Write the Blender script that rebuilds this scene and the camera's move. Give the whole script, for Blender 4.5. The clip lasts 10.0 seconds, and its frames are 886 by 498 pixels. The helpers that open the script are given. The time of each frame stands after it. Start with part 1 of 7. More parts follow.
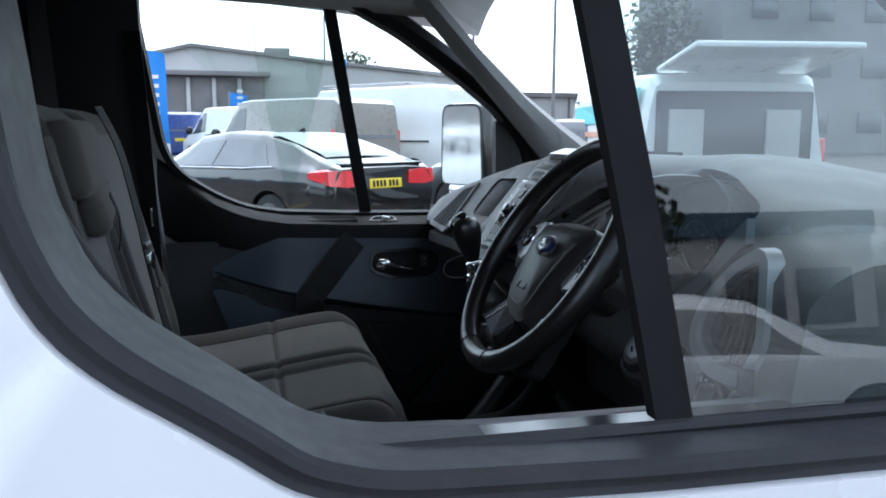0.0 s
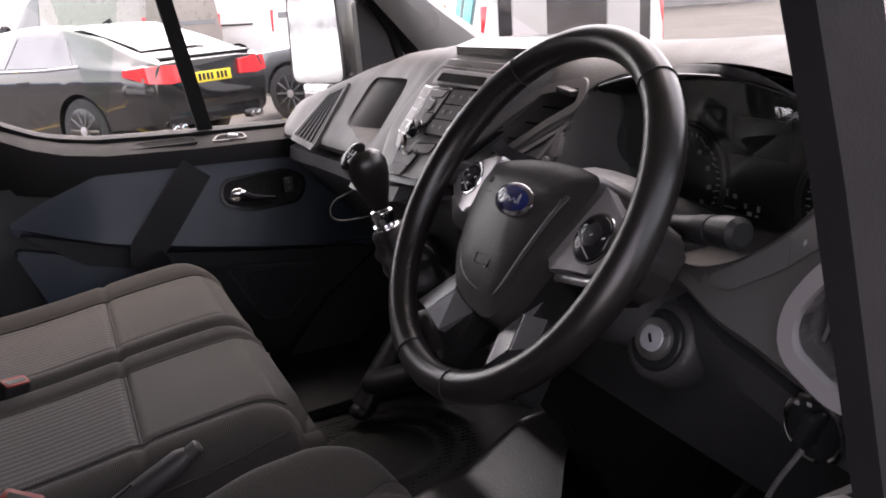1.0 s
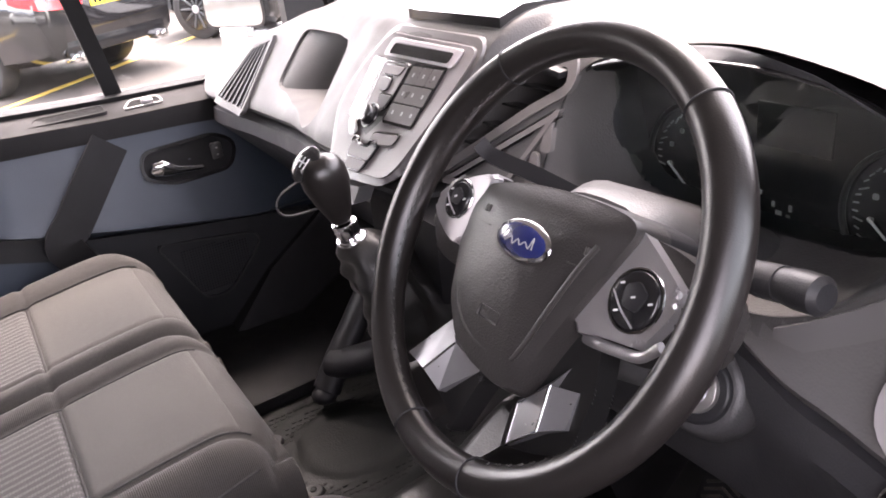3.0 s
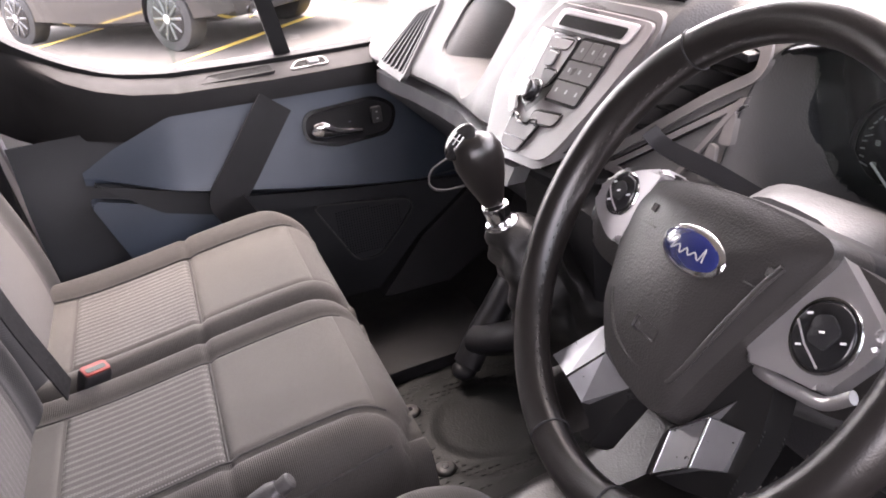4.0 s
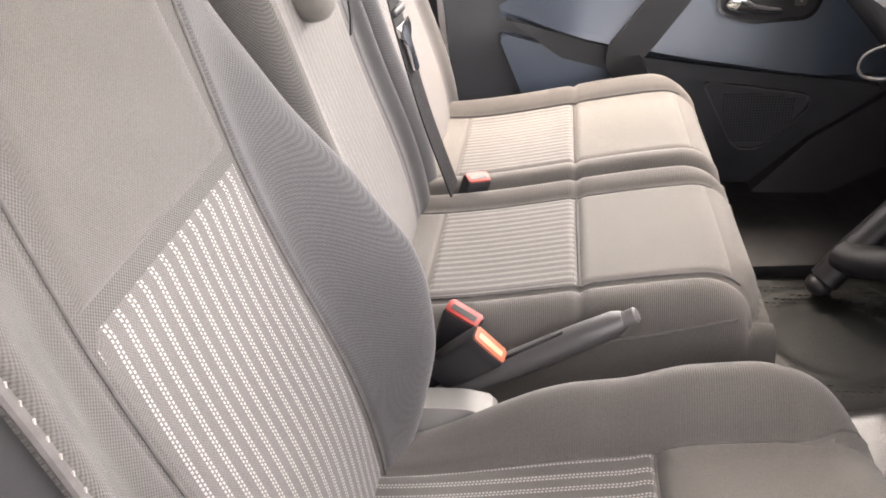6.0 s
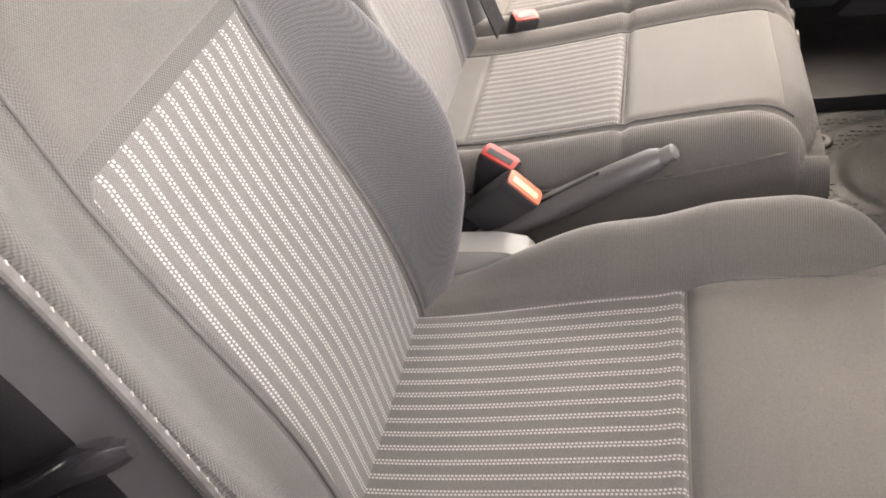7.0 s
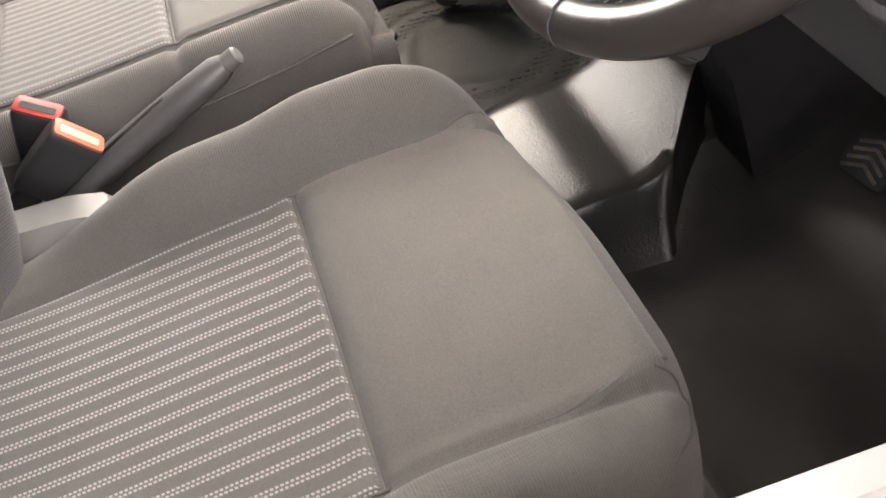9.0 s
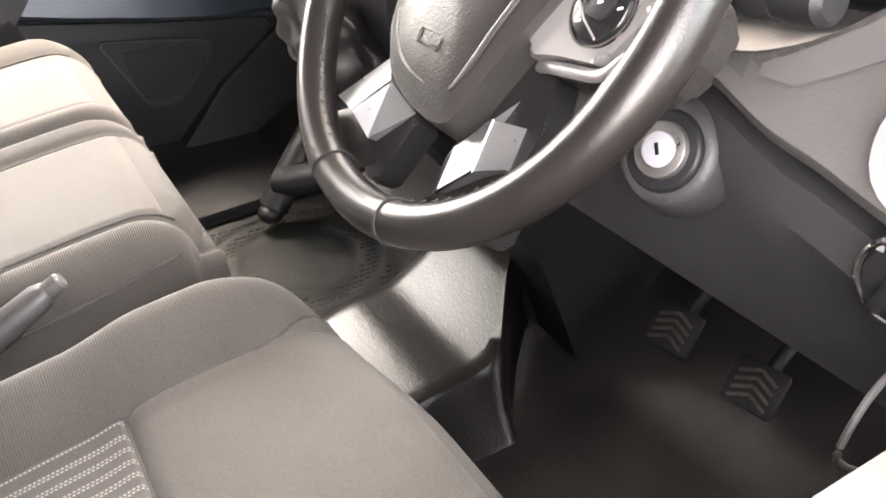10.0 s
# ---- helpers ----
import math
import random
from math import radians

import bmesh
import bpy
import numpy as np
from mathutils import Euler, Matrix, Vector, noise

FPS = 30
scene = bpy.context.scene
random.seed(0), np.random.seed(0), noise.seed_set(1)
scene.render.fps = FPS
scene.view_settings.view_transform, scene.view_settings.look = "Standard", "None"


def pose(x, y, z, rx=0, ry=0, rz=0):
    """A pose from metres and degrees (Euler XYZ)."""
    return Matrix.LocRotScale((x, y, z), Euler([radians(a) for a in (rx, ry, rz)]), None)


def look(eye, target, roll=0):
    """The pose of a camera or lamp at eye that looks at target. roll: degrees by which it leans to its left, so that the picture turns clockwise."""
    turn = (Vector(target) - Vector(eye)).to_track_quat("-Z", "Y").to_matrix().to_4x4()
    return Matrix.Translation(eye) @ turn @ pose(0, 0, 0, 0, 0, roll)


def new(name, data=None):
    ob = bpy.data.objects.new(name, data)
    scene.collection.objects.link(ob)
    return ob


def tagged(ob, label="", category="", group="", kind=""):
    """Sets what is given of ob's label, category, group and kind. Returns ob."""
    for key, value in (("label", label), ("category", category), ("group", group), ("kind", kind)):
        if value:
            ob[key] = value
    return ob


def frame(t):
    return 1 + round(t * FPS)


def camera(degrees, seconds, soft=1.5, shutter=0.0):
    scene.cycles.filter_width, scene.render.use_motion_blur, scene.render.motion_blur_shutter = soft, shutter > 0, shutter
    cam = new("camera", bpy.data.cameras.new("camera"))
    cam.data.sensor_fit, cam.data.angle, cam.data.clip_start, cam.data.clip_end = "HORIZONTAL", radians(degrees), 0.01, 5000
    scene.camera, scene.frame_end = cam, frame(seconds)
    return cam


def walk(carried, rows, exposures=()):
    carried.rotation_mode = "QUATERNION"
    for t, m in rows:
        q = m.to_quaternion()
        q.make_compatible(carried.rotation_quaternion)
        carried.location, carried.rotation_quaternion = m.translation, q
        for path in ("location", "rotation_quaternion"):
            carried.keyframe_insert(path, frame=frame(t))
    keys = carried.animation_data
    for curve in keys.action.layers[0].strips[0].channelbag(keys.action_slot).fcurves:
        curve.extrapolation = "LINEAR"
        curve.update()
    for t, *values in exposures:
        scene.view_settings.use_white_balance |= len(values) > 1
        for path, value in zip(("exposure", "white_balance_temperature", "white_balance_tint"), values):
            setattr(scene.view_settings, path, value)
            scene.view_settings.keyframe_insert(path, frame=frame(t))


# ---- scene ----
cam = camera(57.0, 10.0, soft=1.8)
PATH = [
    (0, (-0.394, -1.483, 1.449), (0.074, 0.442, 1.171), 0.2),
    (0.5, (-0.359, -1.239, 1.457), (0.226, 0.632, 1.062), -1.8),
    (1, (-0.359, -1.081, 1.474), (0.436, 0.661, 0.898), -3.5),
    (1.5, (-0.374, -0.997, 1.479), (0.646, 0.584, 0.8), -3.6),
    (2, (-0.348, -0.95, 1.5), (0.71, 0.569, 0.742), -4.4),
    (2.2, (-0.343, -0.94, 1.511), (0.71, 0.574, 0.737), -4.5),
    (3.3, (-0.311, -0.892, 1.553), (0.484, 0.744, 0.723), -7.2),
    (3.5, (-0.304, -0.879, 1.553), (0.426, 0.783, 0.714), -7.3),
    (4, (-0.295, -0.86, 1.548), (0.239, 0.869, 0.695), -7.1),
    (4.5, (-0.314, -0.851, 1.543), (0.054, 0.907, 0.664), -6.5),
    (5, (-0.369, -0.867, 1.546), (-0.158, 0.896, 0.625), -5.6),
    (5.5, (-0.37, -0.891, 1.54), (-0.446, 0.861, 0.578), -4.8),
    (5.7, (-0.366, -0.9, 1.534), (-0.553, 0.828, 0.545), -4.7),
    (6.8, (-0.333, -0.922, 1.489), (-0.773, 0.613, 0.284), -8.8),
    (7, (-0.293, -0.903, 1.505), (-0.798, 0.544, 0.219), -12.0),
    (7.5, (-0.319, -0.913, 1.45), (-0.685, 0.518, 0.101), -10.0),
    (8, (-0.304, -0.895, 1.42), (-0.517, 0.517, 0.02), -8.8),
    (8.5, (-0.287, -0.871, 1.412), (-0.224, 0.504, -0.04), -7.7),
    (9, (-0.273, -0.869, 1.408), (0.065, 0.467, -0.041), -6.3),
    (9.5, (-0.28, -0.877, 1.393), (0.377, 0.519, 0.12), -3.4),
    (10, (-0.287, -0.891, 1.414), (0.569, 0.563, 0.34), -1.5),
]
EXPOSURES = [(0.0, 2.05, 5650, 7), (0.5, 1.95, 6350, 13), (0.9, 2.75, 7200, 27), (1.4, 3.72, 7250, 28), (2.0, 4.7, 7300, 29), (3.5, 4.65, 7300, 29), (4.5, 5.15, 7250, 27), (5.0, 5.55, 7450, 25), (5.5, 5.65, 7700, 23),
             (7.0, 5.72, 8050, 20), (8.5, 5.82, 8100, 19), (9.3, 5.8, 8050, 19), (10.0, 6.1, 7900, 19)]
walk(cam, [(t, look(eye, target, roll)) for t, eye, target, roll in PATH], EXPOSURES)


# ---- daylight: bright overcast sky, weak soft sun ----
world = bpy.data.worlds.new("overcast")
scene.world = world
world.use_nodes = True
wn, wl = world.node_tree.nodes, world.node_tree.links
wn.clear()
sky = wn.new("ShaderNodeTexSky")
sky.sky_type, sky.sun_disc = "NISHITA", False
sky.sun_elevation, sky.sun_rotation = radians(66), radians(19)
sky.dust_density, sky.air_density = 3.0, 1.0
grey = wn.new("ShaderNodeHueSaturation")
grey.inputs["Saturation"].default_value = 0.35
cloud_uv = wn.new("ShaderNodeTexCoord")
cloud_map = wn.new("ShaderNodeMapping")
cloud_map.inputs["Scale"].default_value = (1.2, 1.2, 4.0)
cloud = wn.new("ShaderNodeTexNoise")
cloud.inputs["Scale"].default_value, cloud.inputs["Detail"].default_value = 2.2, 5.0
ramp = wn.new("ShaderNodeMapRange")
ramp.inputs["From Min"].default_value, ramp.inputs["From Max"].default_value = 0.35, 0.7
ramp.inputs["To Min"].default_value, ramp.inputs["To Max"].default_value = 0.75, 1.35
mul = wn.new("ShaderNodeMix")
mul.data_type, mul.blend_type = "RGBA", "MULTIPLY"
mul.inputs["Factor"].default_value = 1.0
bg = wn.new("ShaderNodeBackground")
bg.inputs["Strength"].default_value = 0.15
out = wn.new("ShaderNodeOutputWorld")
wl.new(cloud_uv.outputs["Generated"], cloud_map.inputs["Vector"])
wl.new(cloud_map.outputs["Vector"], cloud.inputs["Vector"])
wl.new(cloud.outputs["Fac"], ramp.inputs["Value"])
wl.new(sky.outputs["Color"], grey.inputs["Color"])
wl.new(grey.outputs["Color"], mul.inputs["A"])
wl.new(ramp.outputs["Result"], mul.inputs["B"])
wl.new(mul.outputs["Result"], bg.inputs["Color"])
wl.new(bg.outputs["Background"], out.inputs["Surface"])
sun = new("sun", bpy.data.lights.new("sun", "SUN"))
sun.data.energy, sun.data.angle, sun.data.color = 0.22, radians(50), (1.0, 0.95, 0.88)
sun.matrix_world = look((1.2, 3.4, 8.0), (0, 0, 0))


# ---- materials ----
def nodes_of(name):
    m = bpy.data.materials.new(name)
    m.use_nodes = True
    nt = m.node_tree
    return m, nt.nodes, nt.links, nt.nodes["Principled BSDF"]


def mat(name, colour, rough=0.5, metal=0.0, vary=0.15, scale=6.0, grain=0.0, grain_scale=300.0, spec=0.5, coat=0.0, stretch=(1, 1, 1), bump=0.3, gloss=0.12):
    """Paint, plastic, metal or rubber: two scales of colour change and a fine relief."""
    m, n, l, p = nodes_of(name)
    tc = n.new("ShaderNodeTexCoord")
    mp = n.new("ShaderNodeMapping")
    mp.inputs["Scale"].default_value = stretch
    l.new(tc.outputs["Object"], mp.inputs["Vector"])
    big = n.new("ShaderNodeTexNoise")
    big.inputs["Scale"].default_value, big.inputs["Detail"].default_value = scale, 6.0
    l.new(mp.outputs["Vector"], big.inputs["Vector"])
    mr = n.new("ShaderNodeMapRange")
    mr.inputs["From Min"].default_value, mr.inputs["From Max"].default_value = 0.3, 0.7
    mr.inputs["To Min"].default_value, mr.inputs["To Max"].default_value = 1 - vary, 1 + vary
    l.new(big.outputs["Fac"], mr.inputs["Value"])
    mx = n.new("ShaderNodeMix")
    mx.data_type, mx.blend_type = "RGBA", "MULTIPLY"
    mx.inputs["Factor"].default_value = 1.0
    mx.inputs["A"].default_value = (*colour, 1)
    l.new(mr.outputs["Result"], mx.inputs["B"])
    l.new(mx.outputs["Result"], p.inputs["Base Color"])
    p.inputs["Roughness"].default_value, p.inputs["Metallic"].default_value = rough, metal
    p.inputs["Specular IOR Level"].default_value = spec
    p.inputs["Coat Weight"].default_value, p.inputs["Coat Roughness"].default_value = coat, 0.05
    rr = n.new("ShaderNodeMapRange")
    rr.inputs["To Min"].default_value, rr.inputs["To Max"].default_value = max(0.02, rough - gloss), min(1, rough + gloss)
    fine = n.new("ShaderNodeTexNoise")
    fine.inputs["Scale"].default_value, fine.inputs["Detail"].default_value = scale * 5, 4.0
    l.new(mp.outputs["Vector"], fine.inputs["Vector"])
    l.new(fine.outputs["Fac"], rr.inputs["Value"])
    l.new(rr.outputs["Result"], p.inputs["Roughness"])
    if grain:
        g = n.new("ShaderNodeTexVoronoi")
        g.inputs["Scale"].default_value = grain_scale
        l.new(mp.outputs["Vector"], g.inputs["Vector"])
        b = n.new("ShaderNodeBump")
        b.inputs["Strength"].default_value, b.inputs["Distance"].default_value = bump, grain
        l.new(g.outputs["Distance"], b.inputs["Height"])
        l.new(b.outputs["Normal"], p.inputs["Normal"])
    return m


def cloth(name, colour, stripe=None, along=0, pitch=0.0160, weave="plain", phase=0.0, contrast=0.16):
    """Woven upholstery; weave: rib, dot or plain; with stripe: pale double rows of short stitches, pitch apart across the seat."""
    m, n, l, p = nodes_of(name)
    tc = n.new("ShaderNodeTexCoord")
    sep = n.new("ShaderNodeSeparateXYZ")
    l.new(tc.outputs["Object"], sep.inputs["Vector"])
    px, py, pz = sep.outputs

    def maths(op, a, b=None):
        k = n.new("ShaderNodeMath")
        k.operation = op
        for i, v in enumerate((a, b)):
            if v is None:
                continue
            if isinstance(v, (int, float)):
                k.inputs[i].default_value = v
            else:
                l.new(v, k.inputs[i])
        return k.outputs[0]

    def wave(v, period):
        return maths("SINE", maths("MULTIPLY", v, 2 * math.pi / period))

    def cloud(scale, detail):
        k = n.new("ShaderNodeTexNoise")
        k.inputs["Scale"].default_value, k.inputs["Detail"].default_value = scale, detail
        l.new(tc.outputs["Object"], k.inputs["Vector"])
        return k.outputs["Fac"]

    big, fuzz = cloud(7.0, 6.0), cloud(620.0, 2.0)
    if weave == "rib":
        threads = maths("ADD", maths("MULTIPLY", wave(px, 0.0024), 0.8), maths("MULTIPLY", wave(maths("ADD", py, pz), 0.0016), 0.25))
    elif weave == "dot":
        threads = maths("MULTIPLY", wave(pz, 0.0030), wave(maths("SUBTRACT", py, px), 0.0030))
    else:
        threads = maths("MULTIPLY", wave(maths("ADD", px, pz), 0.0019), wave(py, 0.0023))
    shade = maths("ADD", maths("MULTIPLY", big, 0.4), maths("ADD", maths("MULTIPLY", threads, contrast), maths("ADD", maths("MULTIPLY", fuzz, 0.6), 0.5)))
    mx = n.new("ShaderNodeMix")
    mx.data_type, mx.blend_type = "RGBA", "MULTIPLY"
    mx.inputs["Factor"].default_value = 1.0
    mx.inputs["A"].default_value = (*colour, 1)
    l.new(shade, mx.inputs["B"])
    base = mx.outputs["Result"]
    height = maths("ADD", threads, fuzz)
    if stripe:
        run = sep.outputs[along]
        cell = maths("FRACT", maths("ADD", maths("DIVIDE", py, pitch), phase))
        d = maths("ABSOLUTE", maths("SUBTRACT", cell, 0.5))
        band = maths("LESS_THAN", d, 0.17)
        # two rows of slanting stitches
        side = maths("GREATER_THAN", cell, 0.5)
        slant = maths("ADD", maths("DIVIDE", run, 0.0038), maths("ADD", maths("MULTIPLY", side, 0.5), maths("MULTIPLY", cell, 1.2)))
        dash = maths("GREATER_THAN", maths("FRACT", slant), 0.36)
        gap = maths("GREATER_THAN", d, 0.045)
        mask = maths("MULTIPLY", band, maths("MULTIPLY", dash, gap))
        m2 = n.new("ShaderNodeMix")
        m2.data_type = "RGBA"
        l.new(maths("MULTIPLY", mask, 0.9), m2.inputs["Factor"])
        l.new(base, m2.inputs["A"])
        m2.inputs["B"].default_value = (*stripe, 1)
        base = m2.outputs["Result"]
        height = maths("ADD", height, maths("MULTIPLY", mask, 2.5))
    l.new(base, p.inputs["Base Color"])
    p.inputs["Roughness"].default_value = 0.92
    p.inputs["Specular IOR Level"].default_value = 0.2
    p.inputs["Sheen Weight"].default_value = 0.12
    b = n.new("ShaderNodeBump")
    b.inputs["Strength"].default_value, b.inputs["Distance"].default_value = 0.45, 0.0006
    l.new(height, b.inputs["Height"])
    l.new(b.outputs["Normal"], p.inputs["Normal"])
    return m


def glass(name, tint=(0.93, 0.97, 0.95), mirror=0.075):
    m, n, l, p = nodes_of(name)
    n.remove(p)
    tr, gl, mix, fr = (n.new("ShaderNodeBsdf" + k) if k in ("Transparent", "Glossy") else n.new("ShaderNode" + k) for k in ("Transparent", "Glossy", "MixShader", "LayerWeight"))
    power, gain = n.new("ShaderNodeMath"), n.new("ShaderNodeMath")
    power.operation, power.inputs[1].default_value = "POWER", 5.0
    gain.operation, gain.inputs[1].default_value, gain.inputs[2].default_value = "MULTIPLY_ADD", 0.9, mirror
    tr.inputs["Color"].default_value = (*tint, 1)
    gl.inputs["Roughness"].default_value = 0.01
    fr.inputs["Blend"].default_value = 0.5
    l.new(fr.outputs["Facing"], power.inputs[0])
    l.new(power.outputs[0], gain.inputs[0])
    l.new(gain.outputs[0], mix.inputs[0])
    l.new(tr.outputs[0], mix.inputs[1])
    l.new(gl.outputs[0], mix.inputs[2])
    l.new(mix.outputs[0], n["Material Output"].inputs["Surface"])
    return m


M = {}
M["white_paint"] = mat("white_paint", (0.76, 0.75, 0.75), 0.25, vary=0.03, scale=2, coat=0.6)
M["rubber"] = mat("rubber", (0.018, 0.018, 0.0195), 0.6, spec=0.3, vary=0.25, scale=14, grain=0.0004, grain_scale=500)
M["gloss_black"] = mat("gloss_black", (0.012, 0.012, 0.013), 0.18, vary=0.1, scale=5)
M["satin_black"] = mat("satin_black", (0.016, 0.016, 0.0175), 0.42, spec=0.3, vary=0.12, scale=9, grain=0.0003, grain_scale=700)
M["trim_dark"] = mat("trim_dark", (0.044, 0.0432, 0.0435), 0.47, vary=0.14, scale=7, grain=0.0007, grain_scale=450)
M["dash_grey"] = mat("dash_grey", (0.072, 0.0693, 0.068), 0.55, spec=0.4, vary=0.08, scale=5, grain=0.0008, grain_scale=420)
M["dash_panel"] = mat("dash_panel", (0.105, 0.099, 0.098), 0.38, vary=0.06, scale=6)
M["radio_grey"] = mat("radio_grey", (0.135, 0.119, 0.119), 0.44, vary=0.05, scale=8)
M["key_dark"] = mat("key_dark", (0.075, 0.068, 0.068), 0.32, vary=0.06, scale=8)
M["hood_black"] = mat("hood_black", (0.02, 0.0215, 0.025), 0.42, vary=0.12, scale=9, grain=0.0003, grain_scale=700)
M["strip_grey"] = mat("strip_grey", (0.105, 0.101, 0.1), 0.4, vary=0.06, scale=6)
M["worn_mat"] = mat("worn_mat", (0.022, 0.021, 0.020), 0.4, vary=0.7, scale=5, grain=0.0007, grain_scale=320, bump=0.4)
M["door_card"] = mat("door_card", (0.027, 0.0285, 0.031), 0.5, spec=0.3, vary=0.12, scale=5, grain=0.0006, grain_scale=480)
M["door_blue"] = mat("door_blue", (0.040, 0.053, 0.071), 0.45, vary=0.1, scale=4, grain=0.0005, grain_scale=520)
M["pillar_grey"] = mat("pillar_grey", (0.17, 0.17, 0.165), 0.65, vary=0.06, scale=5, grain=0.0004, grain_scale=600)
M["headlining"] = mat("headlining", (0.38, 0.37, 0.35), 0.95, vary=0.08, scale=20, grain=0.0006, grain_scale=900)
M["leather"] = mat("leather", (0.0100, 0.0088, 0.0083), 0.3, vary=0.12, scale=10, grain=0.0003, grain_scale=900, bump=0.25, gloss=0.05)
M["airbag"] = mat("airbag", (0.021, 0.0194, 0.0187), 0.42, gloss=0.06, vary=0.08, scale=8, grain=0.0006, grain_scale=620, bump=0.3)
M["silver"] = mat("silver", (0.46, 0.45, 0.45), 0.3, metal=0.75, gloss=0.04, vary=0.06, scale=9)
M["bezel"] = mat("bezel", (0.4, 0.38, 0.385), 0.38, metal=0.3, vary=0.06, scale=9)
M["chrome"] = mat("chrome", (0.75, 0.75, 0.76), 0.1, metal=1.0, vary=0.05, scale=20)
M["lock_pale"] = mat("lock_pale", (0.5, 0.5, 0.53), 0.35, metal=0.3, vary=0.08, scale=60)
M["steel"] = mat("steel", (0.5, 0.49, 0.47), 0.32, metal=0.9, vary=0.2, scale=25)
M["badge_blue"] = mat("badge_blue", (0.012, 0.018, 0.085), 0.2, vary=0.08, scale=60, coat=0.6)
M["mark_white"] = mat("mark_white", (0.75, 0.75, 0.75), 0.5, vary=0.05)
M["mark_grey"] = mat("mark_grey", (0.3, 0.3, 0.3), 0.5, vary=0.05)
M["insert_silver"] = mat("insert_silver", (0.30, 0.30, 0.305), 0.32, metal=0.75, vary=0.1, scale=30)
M["frame_black"] = mat("frame_black", (0.012, 0.012, 0.0125), 0.7, spec=0.1, vary=0.15, scale=12, grain=0.0004, grain_scale=500)
M["red"] = mat("red", (0.20, 0.022, 0.018), 0.45, spec=0.25, vary=0.1, scale=60)
M["orange"] = mat("orange", (0.30, 0.085, 0.05), 0.45, spec=0.25, vary=0.1, scale=60)
M["seat_plastic"] = mat("seat_plastic", (0.2, 0.195, 0.185), 0.5, vary=0.08, scale=12)
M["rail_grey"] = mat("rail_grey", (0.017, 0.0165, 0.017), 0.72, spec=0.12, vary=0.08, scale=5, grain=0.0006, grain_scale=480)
M["webbing"] = mat("webbing", (0.011, 0.011, 0.012), 0.75, spec=0.15, vary=0.15, scale=30, grain=0.0006, grain_scale=900)
M["mat_rubber"] = mat("mat_rubber", (0.0085, 0.0098, 0.0092), 0.5, vary=0.35, scale=9, grain=0.0008, grain_scale=260, bump=0.4, spec=0.2)
M["carpet"] = mat("carpet", (0.013, 0.013, 0.013), 0.95, spec=0.1, vary=0.3, scale=12, grain=0.002, grain_scale=500, bump=0.8)
M["tunnel"] = mat("tunnel", (0.0115, 0.011, 0.0102), 0.30, vary=0.3, scale=9, grain=0.0007, grain_scale=300, bump=0.35, spec=0.36, gloss=0.05)
M["dash_mid"] = mat("dash_mid", (0.094, 0.0905, 0.089), 0.5, vary=0.08, scale=6, grain=0.0008, grain_scale=420)
M["knee_grey"] = mat("knee_grey", (0.033, 0.0327, 0.035), 0.5, vary=0.08, scale=6, grain=0.0006, grain_scale=480)
M["frame_rubber"] = mat("frame_rubber", (0.030, 0.030, 0.033), 0.55, spec=0.35, vary=0.15, scale=10, grain=0.0004, grain_scale=500)
M["spoke_black"] = mat("spoke_black", (0.012, 0.0118, 0.012), 0.4, spec=0.3, vary=0.1, scale=12)
M["gaiter_black"] = mat("gaiter_black", (0.012, 0.0118, 0.0115), 0.42, vary=0.15, scale=14, grain=0.0004, grain_scale=700, spec=0.35)
M["pad_worn"] = mat("pad_worn", (0.075, 0.066, 0.058), 0.55, vary=0.5, scale=60)
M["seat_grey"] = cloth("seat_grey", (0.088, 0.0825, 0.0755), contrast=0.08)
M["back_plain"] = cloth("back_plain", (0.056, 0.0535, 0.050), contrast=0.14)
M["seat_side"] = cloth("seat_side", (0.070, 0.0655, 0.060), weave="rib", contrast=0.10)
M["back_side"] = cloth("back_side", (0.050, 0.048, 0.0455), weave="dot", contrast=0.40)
# dotted bolster cloth with the cool shade of its turned side put into the colour
M["seat_shaded"] = cloth("seat_shaded", (0.050, 0.050, 0.0515), weave="dot", contrast=0.25)
M["stripe_x"] = cloth("stripe_x", (0.073, 0.069, 0.065), stripe=(0.25, 0.243, 0.232), along=0)
M["stripe_z"] = cloth("stripe_z", (0.073, 0.070, 0.067), stripe=(0.25, 0.245, 0.238), along=2)
M["stripe_fine"] = cloth("stripe_fine", (0.075, 0.070, 0.066), stripe=(0.22, 0.212, 0.203), along=0, pitch=0.0135)
M["stripe_back"] = cloth("stripe_back", (0.095, 0.089, 0.084), stripe=(0.15, 0.144, 0.138), along=2, pitch=0.0135)
M["seam"] = mat("seam", (0.055, 0.052, 0.05), 0.9, vary=0.2, scale=80)
M["flank_black"] = mat("flank_black", (0.014, 0.014, 0.015), 0.6, spec=0.15, vary=0.15, scale=9, grain=0.0004, grain_scale=600)
M["thread"] = mat("thread", (0.21, 0.2, 0.185), 0.9, vary=0.2, scale=120)
M["glass"] = glass("glass")
M["glass_tint"] = glass("glass_tint", (0.60, 0.68, 0.68), 0.08)
M["glass_dark"] = mat("glass_dark", (0.075, 0.08, 0.085), 0.06, vary=0.1, scale=2, coat=0.5)
M["mirror"] = mat("mirror", (0.85, 0.87, 0.88), 0.02, metal=1.0, vary=0.01)
M["tyre"] = mat("tyre", (0.02, 0.02, 0.021), 0.8, vary=0.3, scale=12)
M["asphalt"] = mat("asphalt", (0.052, 0.0455, 0.040), 0.9, vary=0.25, scale=0.6, grain=0.006, grain_scale=70, bump=0.5)
